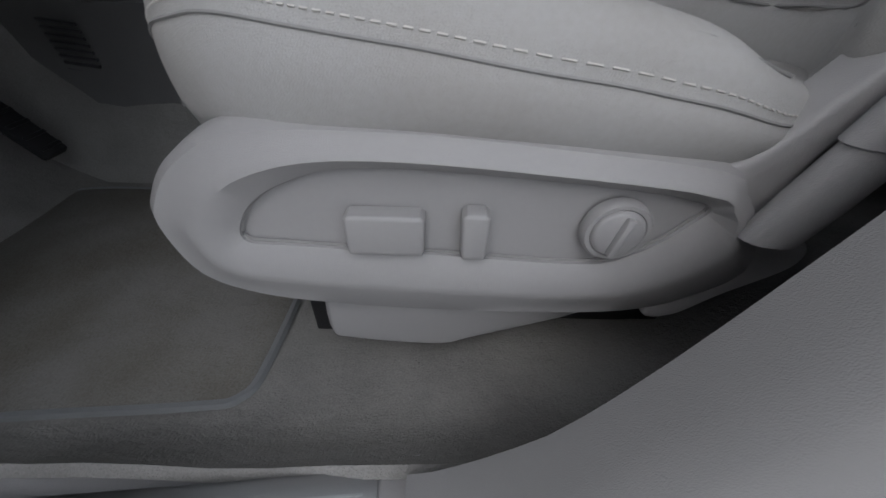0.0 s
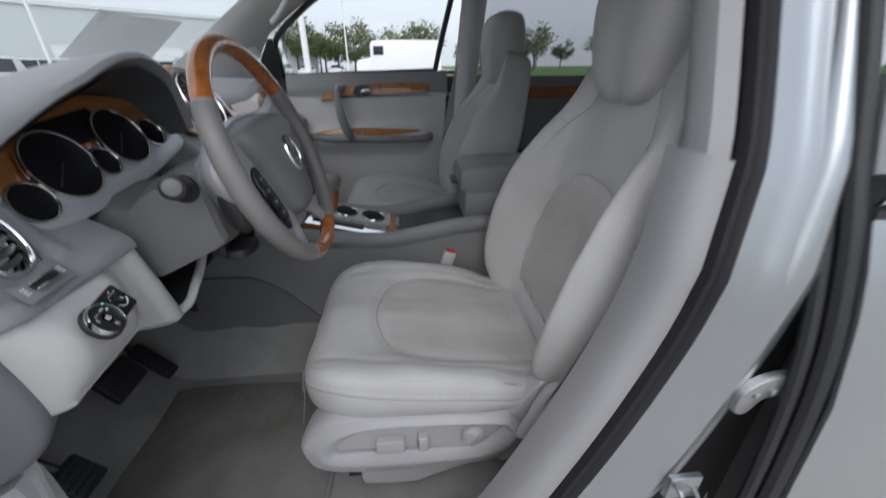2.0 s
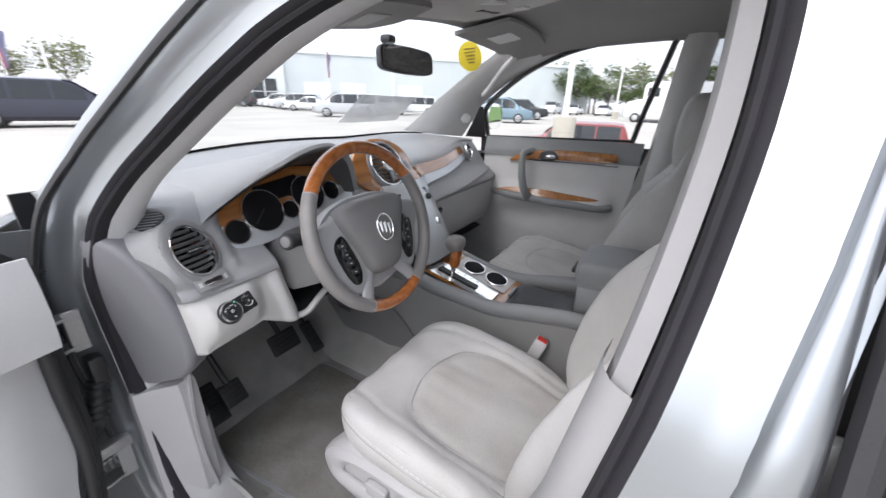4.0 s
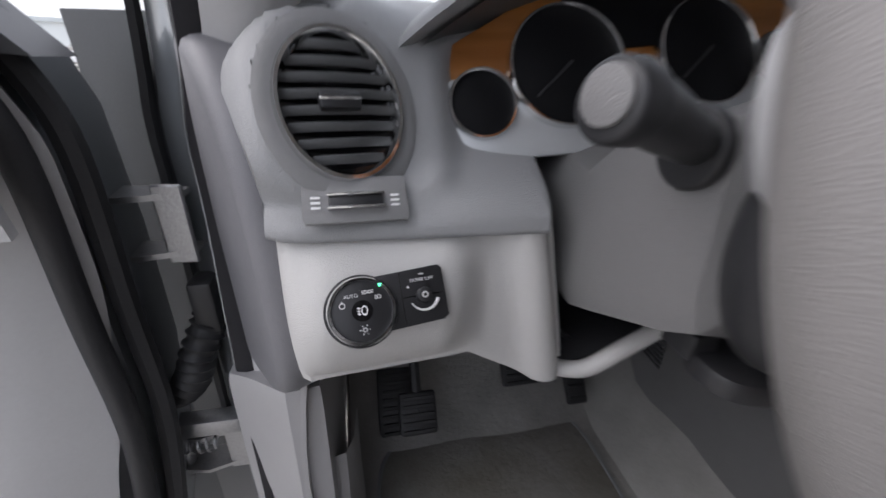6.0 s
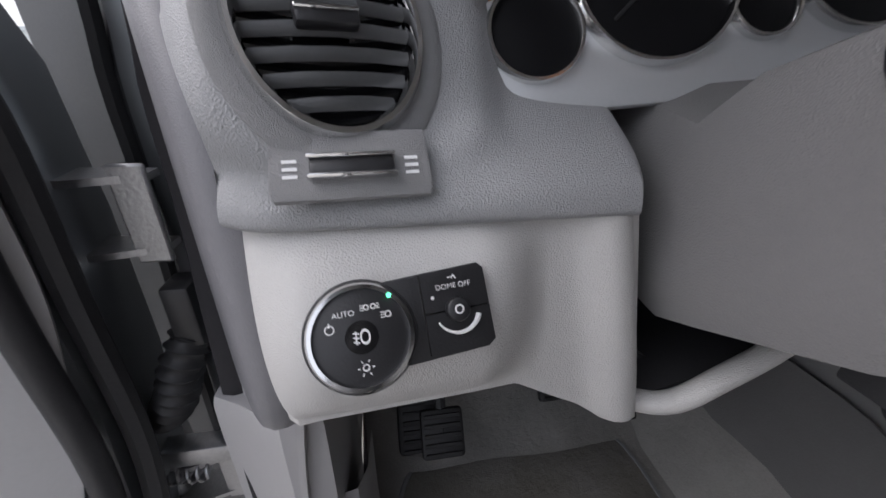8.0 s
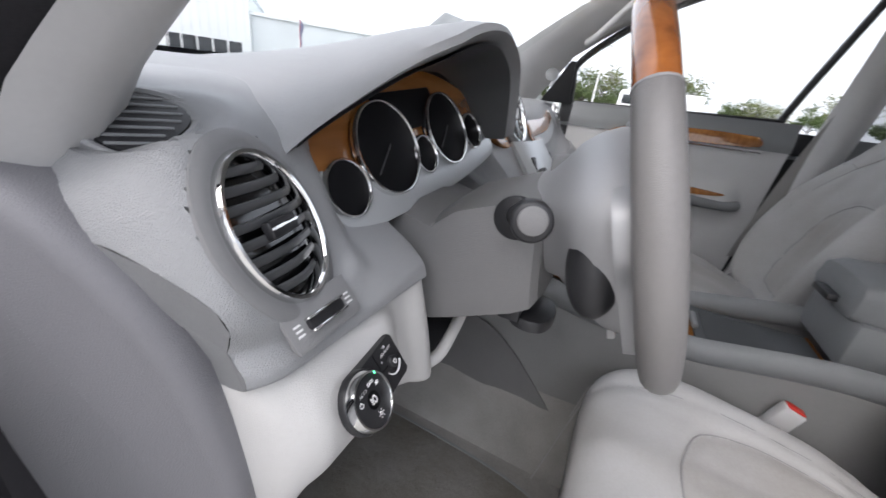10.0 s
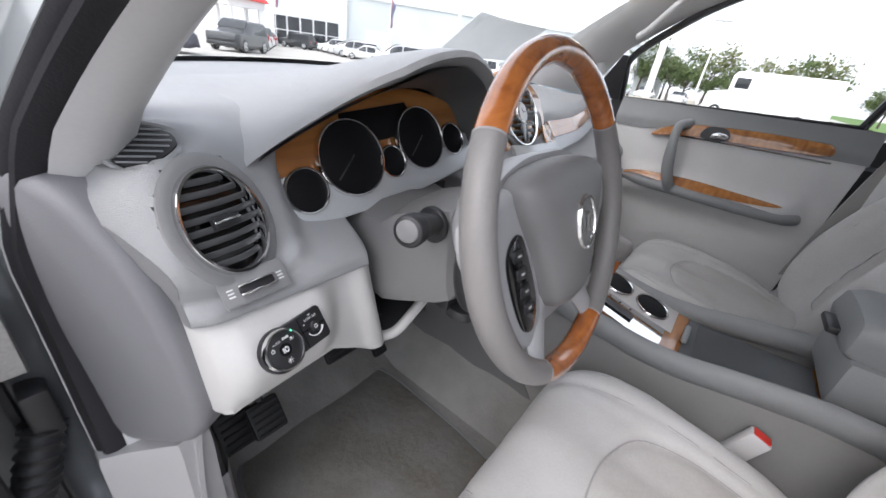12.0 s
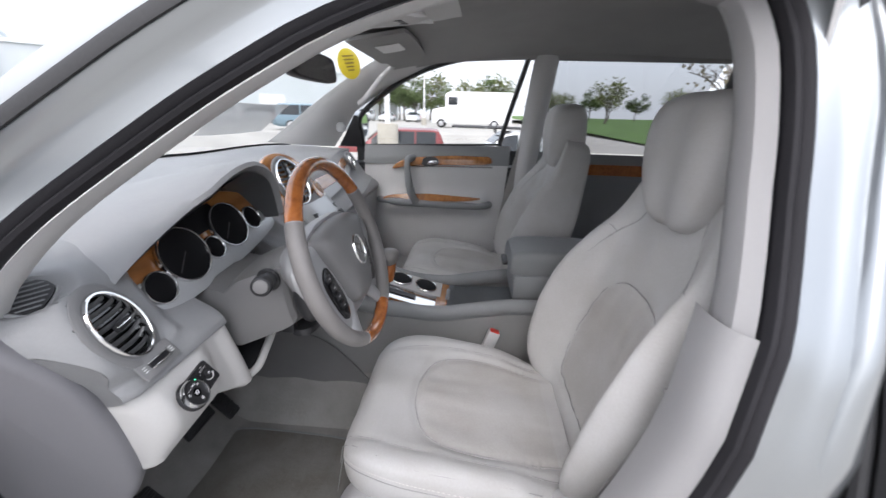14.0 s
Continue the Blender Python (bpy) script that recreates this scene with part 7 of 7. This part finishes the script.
def field(u, v):
    x, y = lerp(9.5, 200, u ** 1.6), lerp(16, 130, v ** 1.3)
    x += (y - 16) * -0.02
    return Vector((x, y, 0.02 + 0.011 * (y - 16) + 0.1 * math.sin(x * 0.11) * min(1, (y - 16) / 20)))


grass = part("grass", grid_skin(field, 40, 30), GRASS)
tagged(grass, "bright green mown grass rising beyond the lot", "grass", kind="structure")


def paint(name, colour, metal=0.5):
    return material(name, colour, 0.3, metal=metal, vary=0.03, blotch=1.0, coat=0.8)


def build_vehicle(name, label, mat, roofline, length, width, height, wheel_r=0.34, glass=None, tail=True):
    """A parked vehicle that points along -X at the origin: roofline is a list of (x, z) over its length."""
    car = thing(name, (0, 0, 0), label, "van" if height > 1.7 else "car")
    n = 40
    xs = [lerp(-length / 2, length / 2, k / n) for k in range(n + 1)]
    belt_ = height * 0.56
    rings = []
    for x in xs:
        top = interp(x, roofline)
        e = min(1.0, (length / 2 - abs(x)) / 0.35)
        hw = width / 2 * (0.82 + 0.18 * math.sqrt(max(0, e)))
        zb = 0.24 + 0.12 * (1 - e)
        ring = []
        for y, z in ((-hw * 0.9, zb), (-hw, zb + 0.15), (-hw, min(top - 0.02, belt_ * 0.8)), (-hw * 0.97, min(top - 0.01, belt_)), (-hw * (0.80 if top > belt_ + 0.1 else 0.9), max(top - 0.06, min(top, belt_ + 0.01))), (-hw * 0.6, top), (0, top + 0.02)):
            ring.append(Vector((x, y, z)))
        ring += [Vector((p.x, -p.y, p.z)) for p in reversed(ring[:-1])]
        rings.append(ring)
    body_ = part("vehicle_body", loft(rings), mat, car, "", 25)
    # side windows, windscreen and rear window, a little proud
    for x0, x1 in glass or ():
        for sg in (-1, 1):
            def win(u, v, sg=sg, x0=x0, x1=x1):
                x = lerp(x0, x1, u)
                top = interp(x, roofline)
                zt = max(belt_ + 0.05, top - 0.12)
                z = lerp(belt_ + 0.03, zt, v)
                f = (z - belt_) / max(0.05, top - 0.06 - belt_)
                return Vector((x, sg * (width / 2 * lerp(0.97, 0.80, f) + 0.012), z))
            part("side_window", grid_skin(win, 8, 4, 0.004), CAR_GLASS, car)
    ends = [p for p in roofline if p[1] > height * 0.97]
    xf, xr = ends[0][0], ends[-1][0]
    for xa, xb in ((roofline[2][0], xf), (roofline[-3][0], xr)):
        def scr(u, v, xa=xa, xb=xb):
            x = lerp(xa, xb, lerp(0.12, 0.86, v))
            return Vector((x, lerp(-1, 1, u) * width / 2 * lerp(0.86, 0.70, v), interp(x, roofline) + 0.022 + (0.01 if abs(xb - xa) > 0.05 else 0)))
        part("end_window", grid_skin(scr, 6, 6, 0.004), CAR_GLASS, car)
    for x in (-length * 0.30, length * 0.28):
        for sg in (-1, 1):
            wmx = frame_at((x, sg * (width / 2 - 0.09), wheel_r), (1, 0, 0), (0, 0, sg))
            wmx = Matrix.Translation((x, sg * (width / 2 - 0.20), wheel_r)) @ Matrix.Rotation(radians(-90 * sg), 4, "X")
            ty = part("wheel", drum(wmx, wheel_r, 0.0, 0.215, 28, 0.03), TYRE, car)
            part("rim", drum(wmx, wheel_r * 0.68, 0.20, 0.222, 24, 0.01), RIM, ty)
            for k in range(5):
                part("rim_gap", block((-0.03, wheel_r * 0.22, 0.2215), (0.03, wheel_r * 0.56, 0.2235), 0.004, 1, wmx @ Matrix.Rotation(radians(72 * k), 4, "Z")), TYRE, ty)
    for sg in (-1, 1):
        part("tail_lamp", block((length / 2 - 0.10, sg * width * 0.44 - 0.07, belt_ * 0.78), (length / 2 - 0.015, sg * width * 0.44 + 0.05, belt_ * 1.15), 0.03, 2), LAMP_RED, car)
        part("head_lamp", block((-length / 2 + 0.03, sg * width * 0.38 - 0.14, belt_ * 0.62), (-length / 2 + 0.20, sg * width * 0.38 + 0.12, belt_ * 0.80), 0.04, 2), CAR_GLASS, car)
    part("bumper", block((-length / 2 - 0.03, -width * 0.44, 0.30), (-length / 2 + 0.10, width * 0.44, 0.50), 0.05, 2), mat, car)
    part("bumper", block((length / 2 - 0.10, -width * 0.44, 0.32), (length / 2 + 0.03, width * 0.44, 0.55), 0.05, 2), mat, car)
    return car


VAN_LINE = [(-2.55, 0.62), (-2.45, 0.85), (-1.75, 1.05), (-0.95, 1.66), (-0.5, 1.74), (1.6, 1.74), (2.25, 1.70), (2.48, 1.05), (2.55, 0.75)]
CAR_LINE = [(-2.3, 0.60), (-2.2, 0.75), (-1.1, 0.93), (-0.35, 1.38), (0.0, 1.44), (0.75, 1.42), (1.55, 1.05), (2.2, 0.98), (2.3, 0.70)]
SUV_LINE = [(-2.3, 0.65), (-2.2, 0.95), (-1.15, 1.12), (-0.5, 1.66), (-0.1, 1.72), (1.6, 1.72), (2.0, 1.68), (2.22, 1.10), (2.3, 0.75)]
VAN_GLASS = ((-1.25, -0.35), (-0.28, 0.75), (0.82, 2.05))
CAR_GLASS_SPANS = ((-0.75, 0.02), (0.08, 0.95))
SUV_GLASS = ((-0.85, 0.0), (0.06, 0.95), (1.02, 1.85))
vehicles = {
    "silver_van": build_vehicle("minivan", "silver minivan parked in a row", paint("van_silver", (0.52, 0.53, 0.54)), VAN_LINE, 5.1, 1.95, 1.74, glass=VAN_GLASS),
    "blue_van": build_vehicle("minivan", "dark blue minivan with dark windows", paint("van_navy", (0.012, 0.013, 0.03), 0.2), VAN_LINE, 5.1, 1.95, 1.74, glass=VAN_GLASS),
    "teal_van": build_vehicle("minivan", "grey-blue minivan parked across the lot", paint("van_teal", (0.17, 0.25, 0.30)), VAN_LINE, 5.1, 1.95, 1.74, glass=VAN_GLASS),
    "white_car": build_vehicle("saloon_car", "white saloon car parked in a row", paint("car_white", (0.75, 0.75, 0.75), 0.1), CAR_LINE, 4.6, 1.8, 1.44, 0.32, CAR_GLASS_SPANS),
    "black_car": build_vehicle("saloon_car", "black saloon car parked in a row", paint("car_black", (0.015, 0.015, 0.018)), CAR_LINE, 4.6, 1.8, 1.44, 0.32, CAR_GLASS_SPANS),
    "red_car": build_vehicle("saloon_car", "red saloon car parked in a row", paint("car_red", (0.30, 0.025, 0.025)), CAR_LINE, 4.6, 1.8, 1.44, 0.32, CAR_GLASS_SPANS),
    "black_suv": build_vehicle("parked_suv", "black off-road car parked in a row", paint("suv_black", (0.018, 0.02, 0.022)), SUV_LINE, 4.6, 1.85, 1.72, 0.36, SUV_GLASS),
    "white_suv": build_vehicle("parked_suv", "white estate car parked in a row", paint("suv_white", (0.72, 0.73, 0.73), 0.1), SUV_LINE, 4.6, 1.85, 1.72, 0.36, SUV_GLASS),
    "red_suv": build_vehicle("parked_suv", "red off-road car behind the pole base", paint("suv_red", (0.20, 0.022, 0.022), 0.2), SUV_LINE, 4.6, 1.85, 1.72, 0.36, SUV_GLASS),
}
used = set()


def park(kind, x, y, heading):
    """Places a vehicle; the first call moves the built one, later ones copy it."""
    m = pose(x, y, lot_z(x, y), 0, 0, heading)
    if kind in used:
        copy_thing(vehicles[kind], m)
    else:
        vehicles[kind].matrix_basis = m
        used.add(kind)


# near row across the lane, and the rows beyond
park("silver_van", -21.5, 21.5, 42)
park("silver_van", -23.5, 27.5, 42)
park("white_suv", -22.0, 31.0, 42)
park("silver_van", -21.0, 36.0, 42)
park("blue_van", -20.5, 4.3, 252)
park("white_car", -22.5, 0.2, 160)
park("black_car", -19.0, -3.2, 160)
park("white_suv", -26.0, 2.0, 160)
park("black_suv", -26.0, -3.0, 160)
for k, kind in enumerate(("black_suv", "white_car", "white_suv", "white_car", "red_car", "white_car", "black_car", "white_suv")):
    park(kind, -26.0 - 4.2 * k, 11.5 + 2.5 * k, 130)
for k, kind in enumerate(("white_car", "silver_van", "white_suv", "white_car", "white_suv", "black_car", "white_car")):
    park(kind, -33.0 - 3.0 * k, 27.5 + 1.3 * k, 40)
park("black_suv", -49.0, 29.6, 30)
park("black_car", -52.0, 32.5, 30)
park("teal_van", -11.0, 26.0, 200)
park("black_suv", -12.0, 34.0, 200)
park("white_suv", -16.0, 58.0, 90)
park("white_car", -13.0, 59.0, 90)
park("white_car", -9.0, 60.0, 90)
park("red_suv", -3.2, 15.6, 8)
park("white_suv", 2.0, 15.6, 8)
for k in range(9):
    park(("white_car", "black_car", "silver_van", "white_suv", "red_car")[k % 5], -34.0, -4.0 - 3.0 * k, 175)
# load rack on the roof of the near white car
rack = thing("ladder_rack", (1.8, 15.6, 0.72), "dark metal load rack on the white car roof", "load rack")
for k in range(4):
    part("rack_bar", tube([(-0.6, 14.85 + 0.5 * k, 0.86), (3.9, 14.85 + 0.5 * k, 0.82)], 0.035, 8), BLACK, rack)
for x in (-0.4, 0.8, 2.2, 3.6):
    part("rack_cross", tube([(x, 14.8, 0.82), (x, 16.4, 0.82)], 0.03, 8), SATIN, rack)
for x in (1.2, 3.2):
    for y in (15.0, 16.2):
        part("rack_post", tube([(x, y, 0.62), (x, y, 0.83)], 0.03, 8), BLACK, rack)

# white step van
truck = thing("step_van", (0.3, 40, 0), "white step van parked by the grass", "van")
def box_ring(x, zb, zt, hw):
    return [Vector((x, 40 + q, z)) for q, z in ((-hw, zb), (-hw, zt - 0.12), (-hw * 0.93, zt), (hw * 0.93, zt), (hw, zt - 0.12), (hw, zb))]
part("box_body", loft([box_ring(x, zb, zt, hw) for x, zb, zt, hw in ((-2.6, 0.55, 3.1, 1.0), (-2.4, 0.5, 3.35, 1.1), (-1.2, 0.5, 3.45, 1.15), (4.0, 0.5, 3.45, 1.15), (4.1, 0.55, 3.40, 1.12))]), WHITE_PAINT, truck)
part("nose", loft([box_ring(x, 0.5, zt, hw) for x, zt, hw in ((-4.0, 1.45, 0.85), (-3.8, 1.75, 0.98), (-2.9, 1.95, 1.0), (-2.5, 2.0, 1.0))]), WHITE_PAINT, truck)
part("cab_window", block((-2.3, 38.82, 2.2), (-1.35, 38.86, 2.95), 0.02, 2), CAR_GLASS, truck)
part("cab_windscreen", loft([[Vector((-2.63, 40 + q, 2.15)) for q in (-0.85, 0.85)] + [Vector((-2.52, 40 + q, 2.95)) for q in (0.8, -0.8)], [Vector((-2.66, 40 + q, 2.15)) for q in (-0.85, 0.85)] + [Vector((-2.55, 40 + q, 2.95)) for q in (0.8, -0.8)]]), CAR_GLASS, truck)
for x in (-3.0, 2.4):
    for sg in (-1, 1):
        tw_ = part("wheel", drum(Matrix.Translation((x, 40 + sg * 0.95, 0.42)) @ Matrix.Rotation(radians(-90 * sg), 4, "X"), 0.42, -0.05, 0.22, 28, 0.03), TYRE, truck)
        part("rim", drum(Matrix.Translation((x, 40 + sg * 0.95, 0.42)) @ Matrix.Rotation(radians(-90 * sg), 4, "X"), 0.25, 0.2, 0.225, 24, 0.01), RIM, tw_)
part("truck_bumper", block((-4.15, 39.1, 0.45), (-3.95, 40.9, 0.7), 0.03, 2), STEEL, truck)
for k in range(5):
    part("body_seam", block((-0.6 + k * 0.95, 38.842, 0.6), (-0.57 + k * 0.95, 38.848, 3.3), 0, 1), CLAD, truck)

# lamp posts on concrete plinths
def lamp_post(x, y, h, label, base=1.0):
    lp = thing("lamp_post", (x, y, 0), label, "lamp post", "lot lamp posts")
    part("plinth", drum(Matrix.Translation((x, y, 0)), 0.33, 0, base, 28, 0.03), CONCRETE, lp)
    part("post", tube([(x, y, base), (x, y, h)], [0.09, 0.06], 12), WHITE_PAINT, lp)
    part("lamp_head", block((x - 0.7, y - 0.16, h - 0.05), (x + 0.7, y + 0.16, h + 0.12), 0.05, 2), SATIN, lp)


lamp_post(-2.45, 11.2, 9.0, "white lamp post on a round concrete plinth")
lamp_post(-21.5, 3.0, 9.0, "white lamp post on a concrete plinth", 0.9)
lamp_post(-17.5, 22.0, 9.0, "white lamp post on a concrete plinth", 0.9)
lamp_post(-5.5, 45.0, 7.5, "white lamp post far across the lot", 0.8)
lamp_post(-40.0, 10.0, 9.0, "white lamp post far across the lot", 0.8)
lamp_post(-48.0, -3.0, 9.0, "white lamp post far across the lot", 0.8)

# showroom with a grey wing, glass front and a red peaked porch
show = thing("showroom_building", (-50, 35, 0), "pale metal dealer showroom with glass front", "building")
u_ = Vector((0.70, 0.71, 0)).normalized()
n_ = Vector((0.71, -0.70, 0)).normalized()
O_ = Vector((-55.5, 28.5, 0))
def show_box(a0, a1, d0, d1, z0, z1):
    m = Matrix(((u_.x, -n_.x, 0, O_.x), (u_.y, -n_.y, 0, O_.y), (0, 0, 1, 0), (0, 0, 0, 1)))
    return block((a0, d0, z0), (a1, d1, z1), 0.0, 1, m)
part("main_wall", show_box(0, 11, 0, 20, 0, 9.2), CLAD, show, "pale cladding wall")
part("roof_edge", show_box(-0.2, 11.2, -0.2, 20.2, 9.2, 9.6), CLAD_GREY, show)
part("wing_wall", show_box(11, 60, 0.5, 24, 0, 7.0), CLAD_GREY, show)
part("wing_roof_edge", show_box(11, 60.2, 0.3, 24.2, 7.0, 7.4), CLAD, show)
for k in range(5):
    w_ = part("shop_window", show_box(1.6 + k * 1.7, 3.1 + k * 1.7, -0.06, 0.0, 0.2, 3.6), CAR_GLASS, show)
    part("window_bar", show_box(1.5 + k * 1.7, 1.62 + k * 1.7, -0.12, 0.0, 0.0, 3.8), WHITE_PAINT, w_)
    part("window_bar", show_box(1.6 + k * 1.7, 3.1 + k * 1.7, -0.10, 0.0, 1.9, 2.0), WHITE_PAINT, w_)
for a in (13.5, 18.5, 27.0, 36.0):
    dr = part("garage_door", show_box(a, a + 3.6, 0.40, 0.5, 0, 3.4), WHITE_PAINT, show, "white garage door")
    for k in range(4):
        part("door_groove", show_box(a, a + 3.6, 0.38, 0.41, 0.8 * (k + 1), 0.8 * (k + 1) + 0.05), CLAD_GREY, dr)
for k in range(11):
    part("cladding_rib", show_box(0.4 + k, 0.46 + k, -0.05, 0.0, 3.9, 9.2), CLAD_GREY, show)
porch = thing("entrance_porch", (-49, 22.5, 0), "white entrance porch with a red peaked roof", "porch")
for sx in (-1.6, 1.6):
    for sy in (-1.6, 1.6):
        part("porch_post", block((-49 + sx - 0.2, 22.5 + sy - 0.2, 0), (-49 + sx + 0.2, 22.5 + sy + 0.2, 4.0), 0.02), WHITE_PAINT, porch)
part("porch_beam", block((-51, 20.5, 3.4), (-47, 24.5, 4.1), 0.03), WHITE_PAINT, porch)
bm = bmesh.new()
apex = bm.verts.new((-49, 22.5, 6.6))
cs = [bm.verts.new((-49 + a, 22.5 + b, 4.1)) for a, b in ((-2.4, -2.4), (2.4, -2.4), (2.4, 2.4), (-2.4, 2.4))]
for i in range(4):
    bm.faces.new((cs[i], cs[(i + 1) % 4], apex))
bm.faces.new(list(reversed(cs)))
part("porch_roof", bm, ROOF_RED, porch)
# low far building on the other side
side_b = thing("far_workshop", (-60, -25, 0), "low pale workshop far behind the lot", "building")
part("workshop_wall", block((-75, -60, 0), (-66, -8, 4.2), 0.0, 1), CLAD, side_b)
part("workshop_roof", block((-75.4, -60.4, 4.2), (-65.6, -7.6, 4.7), 0.0, 1), CLAD_GREY, side_b)

# flags on poles
for k, (x, y, h, mat) in enumerate(((-31, 0.2, 6.3, FLAG_RED), (-46, 9, 6, FLAG_BLUE), (-44, 24, 7, FLAG_RED), (-40, 37, 7, FLAG_BLUE), (-54, 5.5, 6, FLAG_RED))):
    fl = thing("feather_flag", (x, y, 0), "tall feather flag in red and blue", "flag", "lot flags")
    part("flag_pole", tube([(x, y, 0), (x, y, h)], 0.04, 8), WHITE_PAINT, fl)
    part("flag_cloth", grid_skin(lambda u, v, x=x, y=y, h=h: Vector((x + 0.1 * math.sin(v * 9), y + 0.05 + u * (0.25 + 0.45 * v), lerp(h - 3.2, h - 0.1, v) - 0.5 * u * v)), 6, 16, 0.01), FLAG_BLUE, fl)
    part("flag_band", grid_skin(lambda u, v, x=x, y=y, h=h: Vector((x + 0.03 + 0.1 * math.sin(v * 9), y + 0.05 + u * 0.12, lerp(h - 3.2, h - 0.1, v))), 3, 12, 0.01), FLAG_RED, fl)
# bunting strings between the posts
bunting = thing("bunting", (-36, 2, 4), "white pennants on a string across the lot", "bunting")
strings, pennants = [], bmesh.new()
for (a, b) in (((-21.5, 3.0, 6.2), (-40, 10, 6.0)), ((-21.5, 3.0, 6.4), (-48, -3, 6.2)), ((-40, 10, 6.0), (-48, -3, 6.2)), ((-21.5, 3, 6.0), (-30, -22, 6.0))):
    a, b = Vector(a), Vector(b)
    pts = [a.lerp(b, k / 24) - Vector((0, 0, 1.6 * math.sin(math.pi * k / 24))) for k in range(25)]
    strings.append(tube(pts, 0.012, 4))
    for k in range(48):
        p = pts[k // 2].lerp(pts[min(24, k // 2 + 1)], 0.5 * (k % 2))
        d = (b - a).normalized() * 0.14
        pennants.faces.new([pennants.verts.new(q) for q in (p - d, p + d, p - Vector((0, 0, 0.42)))])
part("string", merge(*strings), WHITE_PAINT, bunting)
tagged(part("pennant_string", pennants, WHITE_PAINT, bunting), kind="stuff")


# ---- trees ----
def build_tree(name, label, height, spread, leaves, bare=0.0, seed=1, mat=None):
    """A tapered trunk with forked limbs and a crown of many small leaf clumps."""
    rnd = random.Random(seed)
    tree = thing(name, (0, 0, 0), label, "tree")
    limbs = [tube(spline([(0, 0, 0), (0.1, 0.05, height * 0.2), (0, 0.1, height * 0.45), (0.1, 0, height * 0.7)], 10), [0.03 * height * (1 - 0.09 * k) for k in range(10)], 8)]
    tips = []
    for k in range(14):
        a = k * 2.4 + rnd.uniform(-0.3, 0.3)
        h0 = height * rnd.uniform(0.25, 0.65)
        ln = spread * rnd.uniform(0.6, 1.05) * (1.1 - 0.5 * h0 / height)
        p0 = Vector((0, 0, h0))
        p2 = Vector((math.cos(a) * ln, math.sin(a) * ln, h0 + height * rnd.uniform(0.12, 0.33)))
        p1 = p0.lerp(p2, 0.5) + Vector((0, 0, height * 0.05))
        limbs.append(tube(spline([p0, p1, p2], 7), [0.012 * height * (1 - 0.13 * q) for q in range(7)], 6))
        tips += [p1.lerp(p2, q) for q in (0.2, 0.6, 1.0)]
        for q in range(4 if bare else 2):
            t = p1.lerp(p2, rnd.uniform(0.1, 1.0))
            e = t + Vector((rnd.uniform(-1, 1), rnd.uniform(-1, 1), rnd.uniform(0.2, 1.2))) * spread * 0.3
            limbs.append(tube([t, t.lerp(e, 0.5) + Vector((0, 0, 0.1)), e], [0.004 * height, 0.003 * height, 0.0015 * height], 5))
            tips.append(e)
    part("trunk", merge(*limbs), BARK, tree)
    me_v, me_f = [], []
    for _ in range(leaves):
        c = rnd.choice(tips) + Vector((rnd.gauss(0, 1), rnd.gauss(0, 1), rnd.gauss(0, 0.8))) * spread * 0.13
        s = height * rnd.uniform(0.012, 0.028)
        r = Euler((rnd.uniform(0, 6), rnd.uniform(0, 6), rnd.uniform(0, 6))).to_matrix()
        i = len(me_v)
        me_v += [c + r @ Vector(q) * s for q in ((-1, -0.5, 0), (0.2, -0.8, 0.2), (1, 0.1, 0), (0.1, 0.9, -0.2))]
        me_f.append((i, i + 1, i + 2, i + 3))
    me = bpy.data.meshes.new("crown")
    me.from_pydata([tuple(v) for v in me_v], [], me_f)
    me.materials.append(mat or LEAF)
    ob = new("crown", me)
    ob.parent = tree
    ob["kind"] = "stuff"
    return tree


green = build_tree("leafy_tree", "dark green leafy tree at the edge of the lot", 7.0, 3.4, 2600, seed=3)
spring = build_tree("budding_tree", "pale spring tree with thin young leaves", 8.0, 3.8, 900, 1.0, seed=8, mat=material("young_leaves", (0.17, 0.19, 0.07), 0.8, vary=0.25, blotch=0.8))
bare = build_tree("bare_tree", "nearly bare tree with fine branches", 9.0, 4.6, 160, 1.0, seed=11, mat=material("buds", (0.20, 0.17, 0.11), 0.8, vary=0.2))
rnd = random.Random(5)
first = {"g": green, "s": spring, "b": bare}
seen_kind = set()
spots = []
for k in range(13):
    spots.append(("g" if k % 3 else "s", -20.0 + 2.1 * k + rnd.uniform(-0.6, 0.6), 68 + rnd.uniform(-3, 5), rnd.uniform(0.75, 1.1)))
for k in range(9):
    spots.append(("s" if k % 2 else "g", 14 + 6.0 * k + rnd.uniform(-1, 1), 88 + rnd.uniform(-6, 8), rnd.uniform(0.6, 0.95)))
spots += [("b", 21.0, 34.0, 0.85), ("b", 30.0, 40.0, 1.0), ("s", 19.5, 58, 0.75), ("b", 38, 52, 1.0), ("g", 10.5, 62, 0.6), ("s", 12.0, 60, 0.55)]
for k in range(12):
    spots.append(("s" if k % 3 else "b", -62 - rnd.uniform(0, 14), -12 + 2.6 * k + rnd.uniform(-1, 1), rnd.uniform(0.7, 1.0)))
for kind, x, y, s in spots:
    m = pose(x, y, 0.02 + (0.011 * (y - 16) if x > 6 and y > 16 else 0), 0, 0, rnd.uniform(0, 360))
    ob = first[kind]
    if kind in seen_kind:
        ob = copy_thing(ob, m)
    else:
        seen_kind.add(kind)
        ob.matrix_basis = m
    ob.scale = (s, s, s)
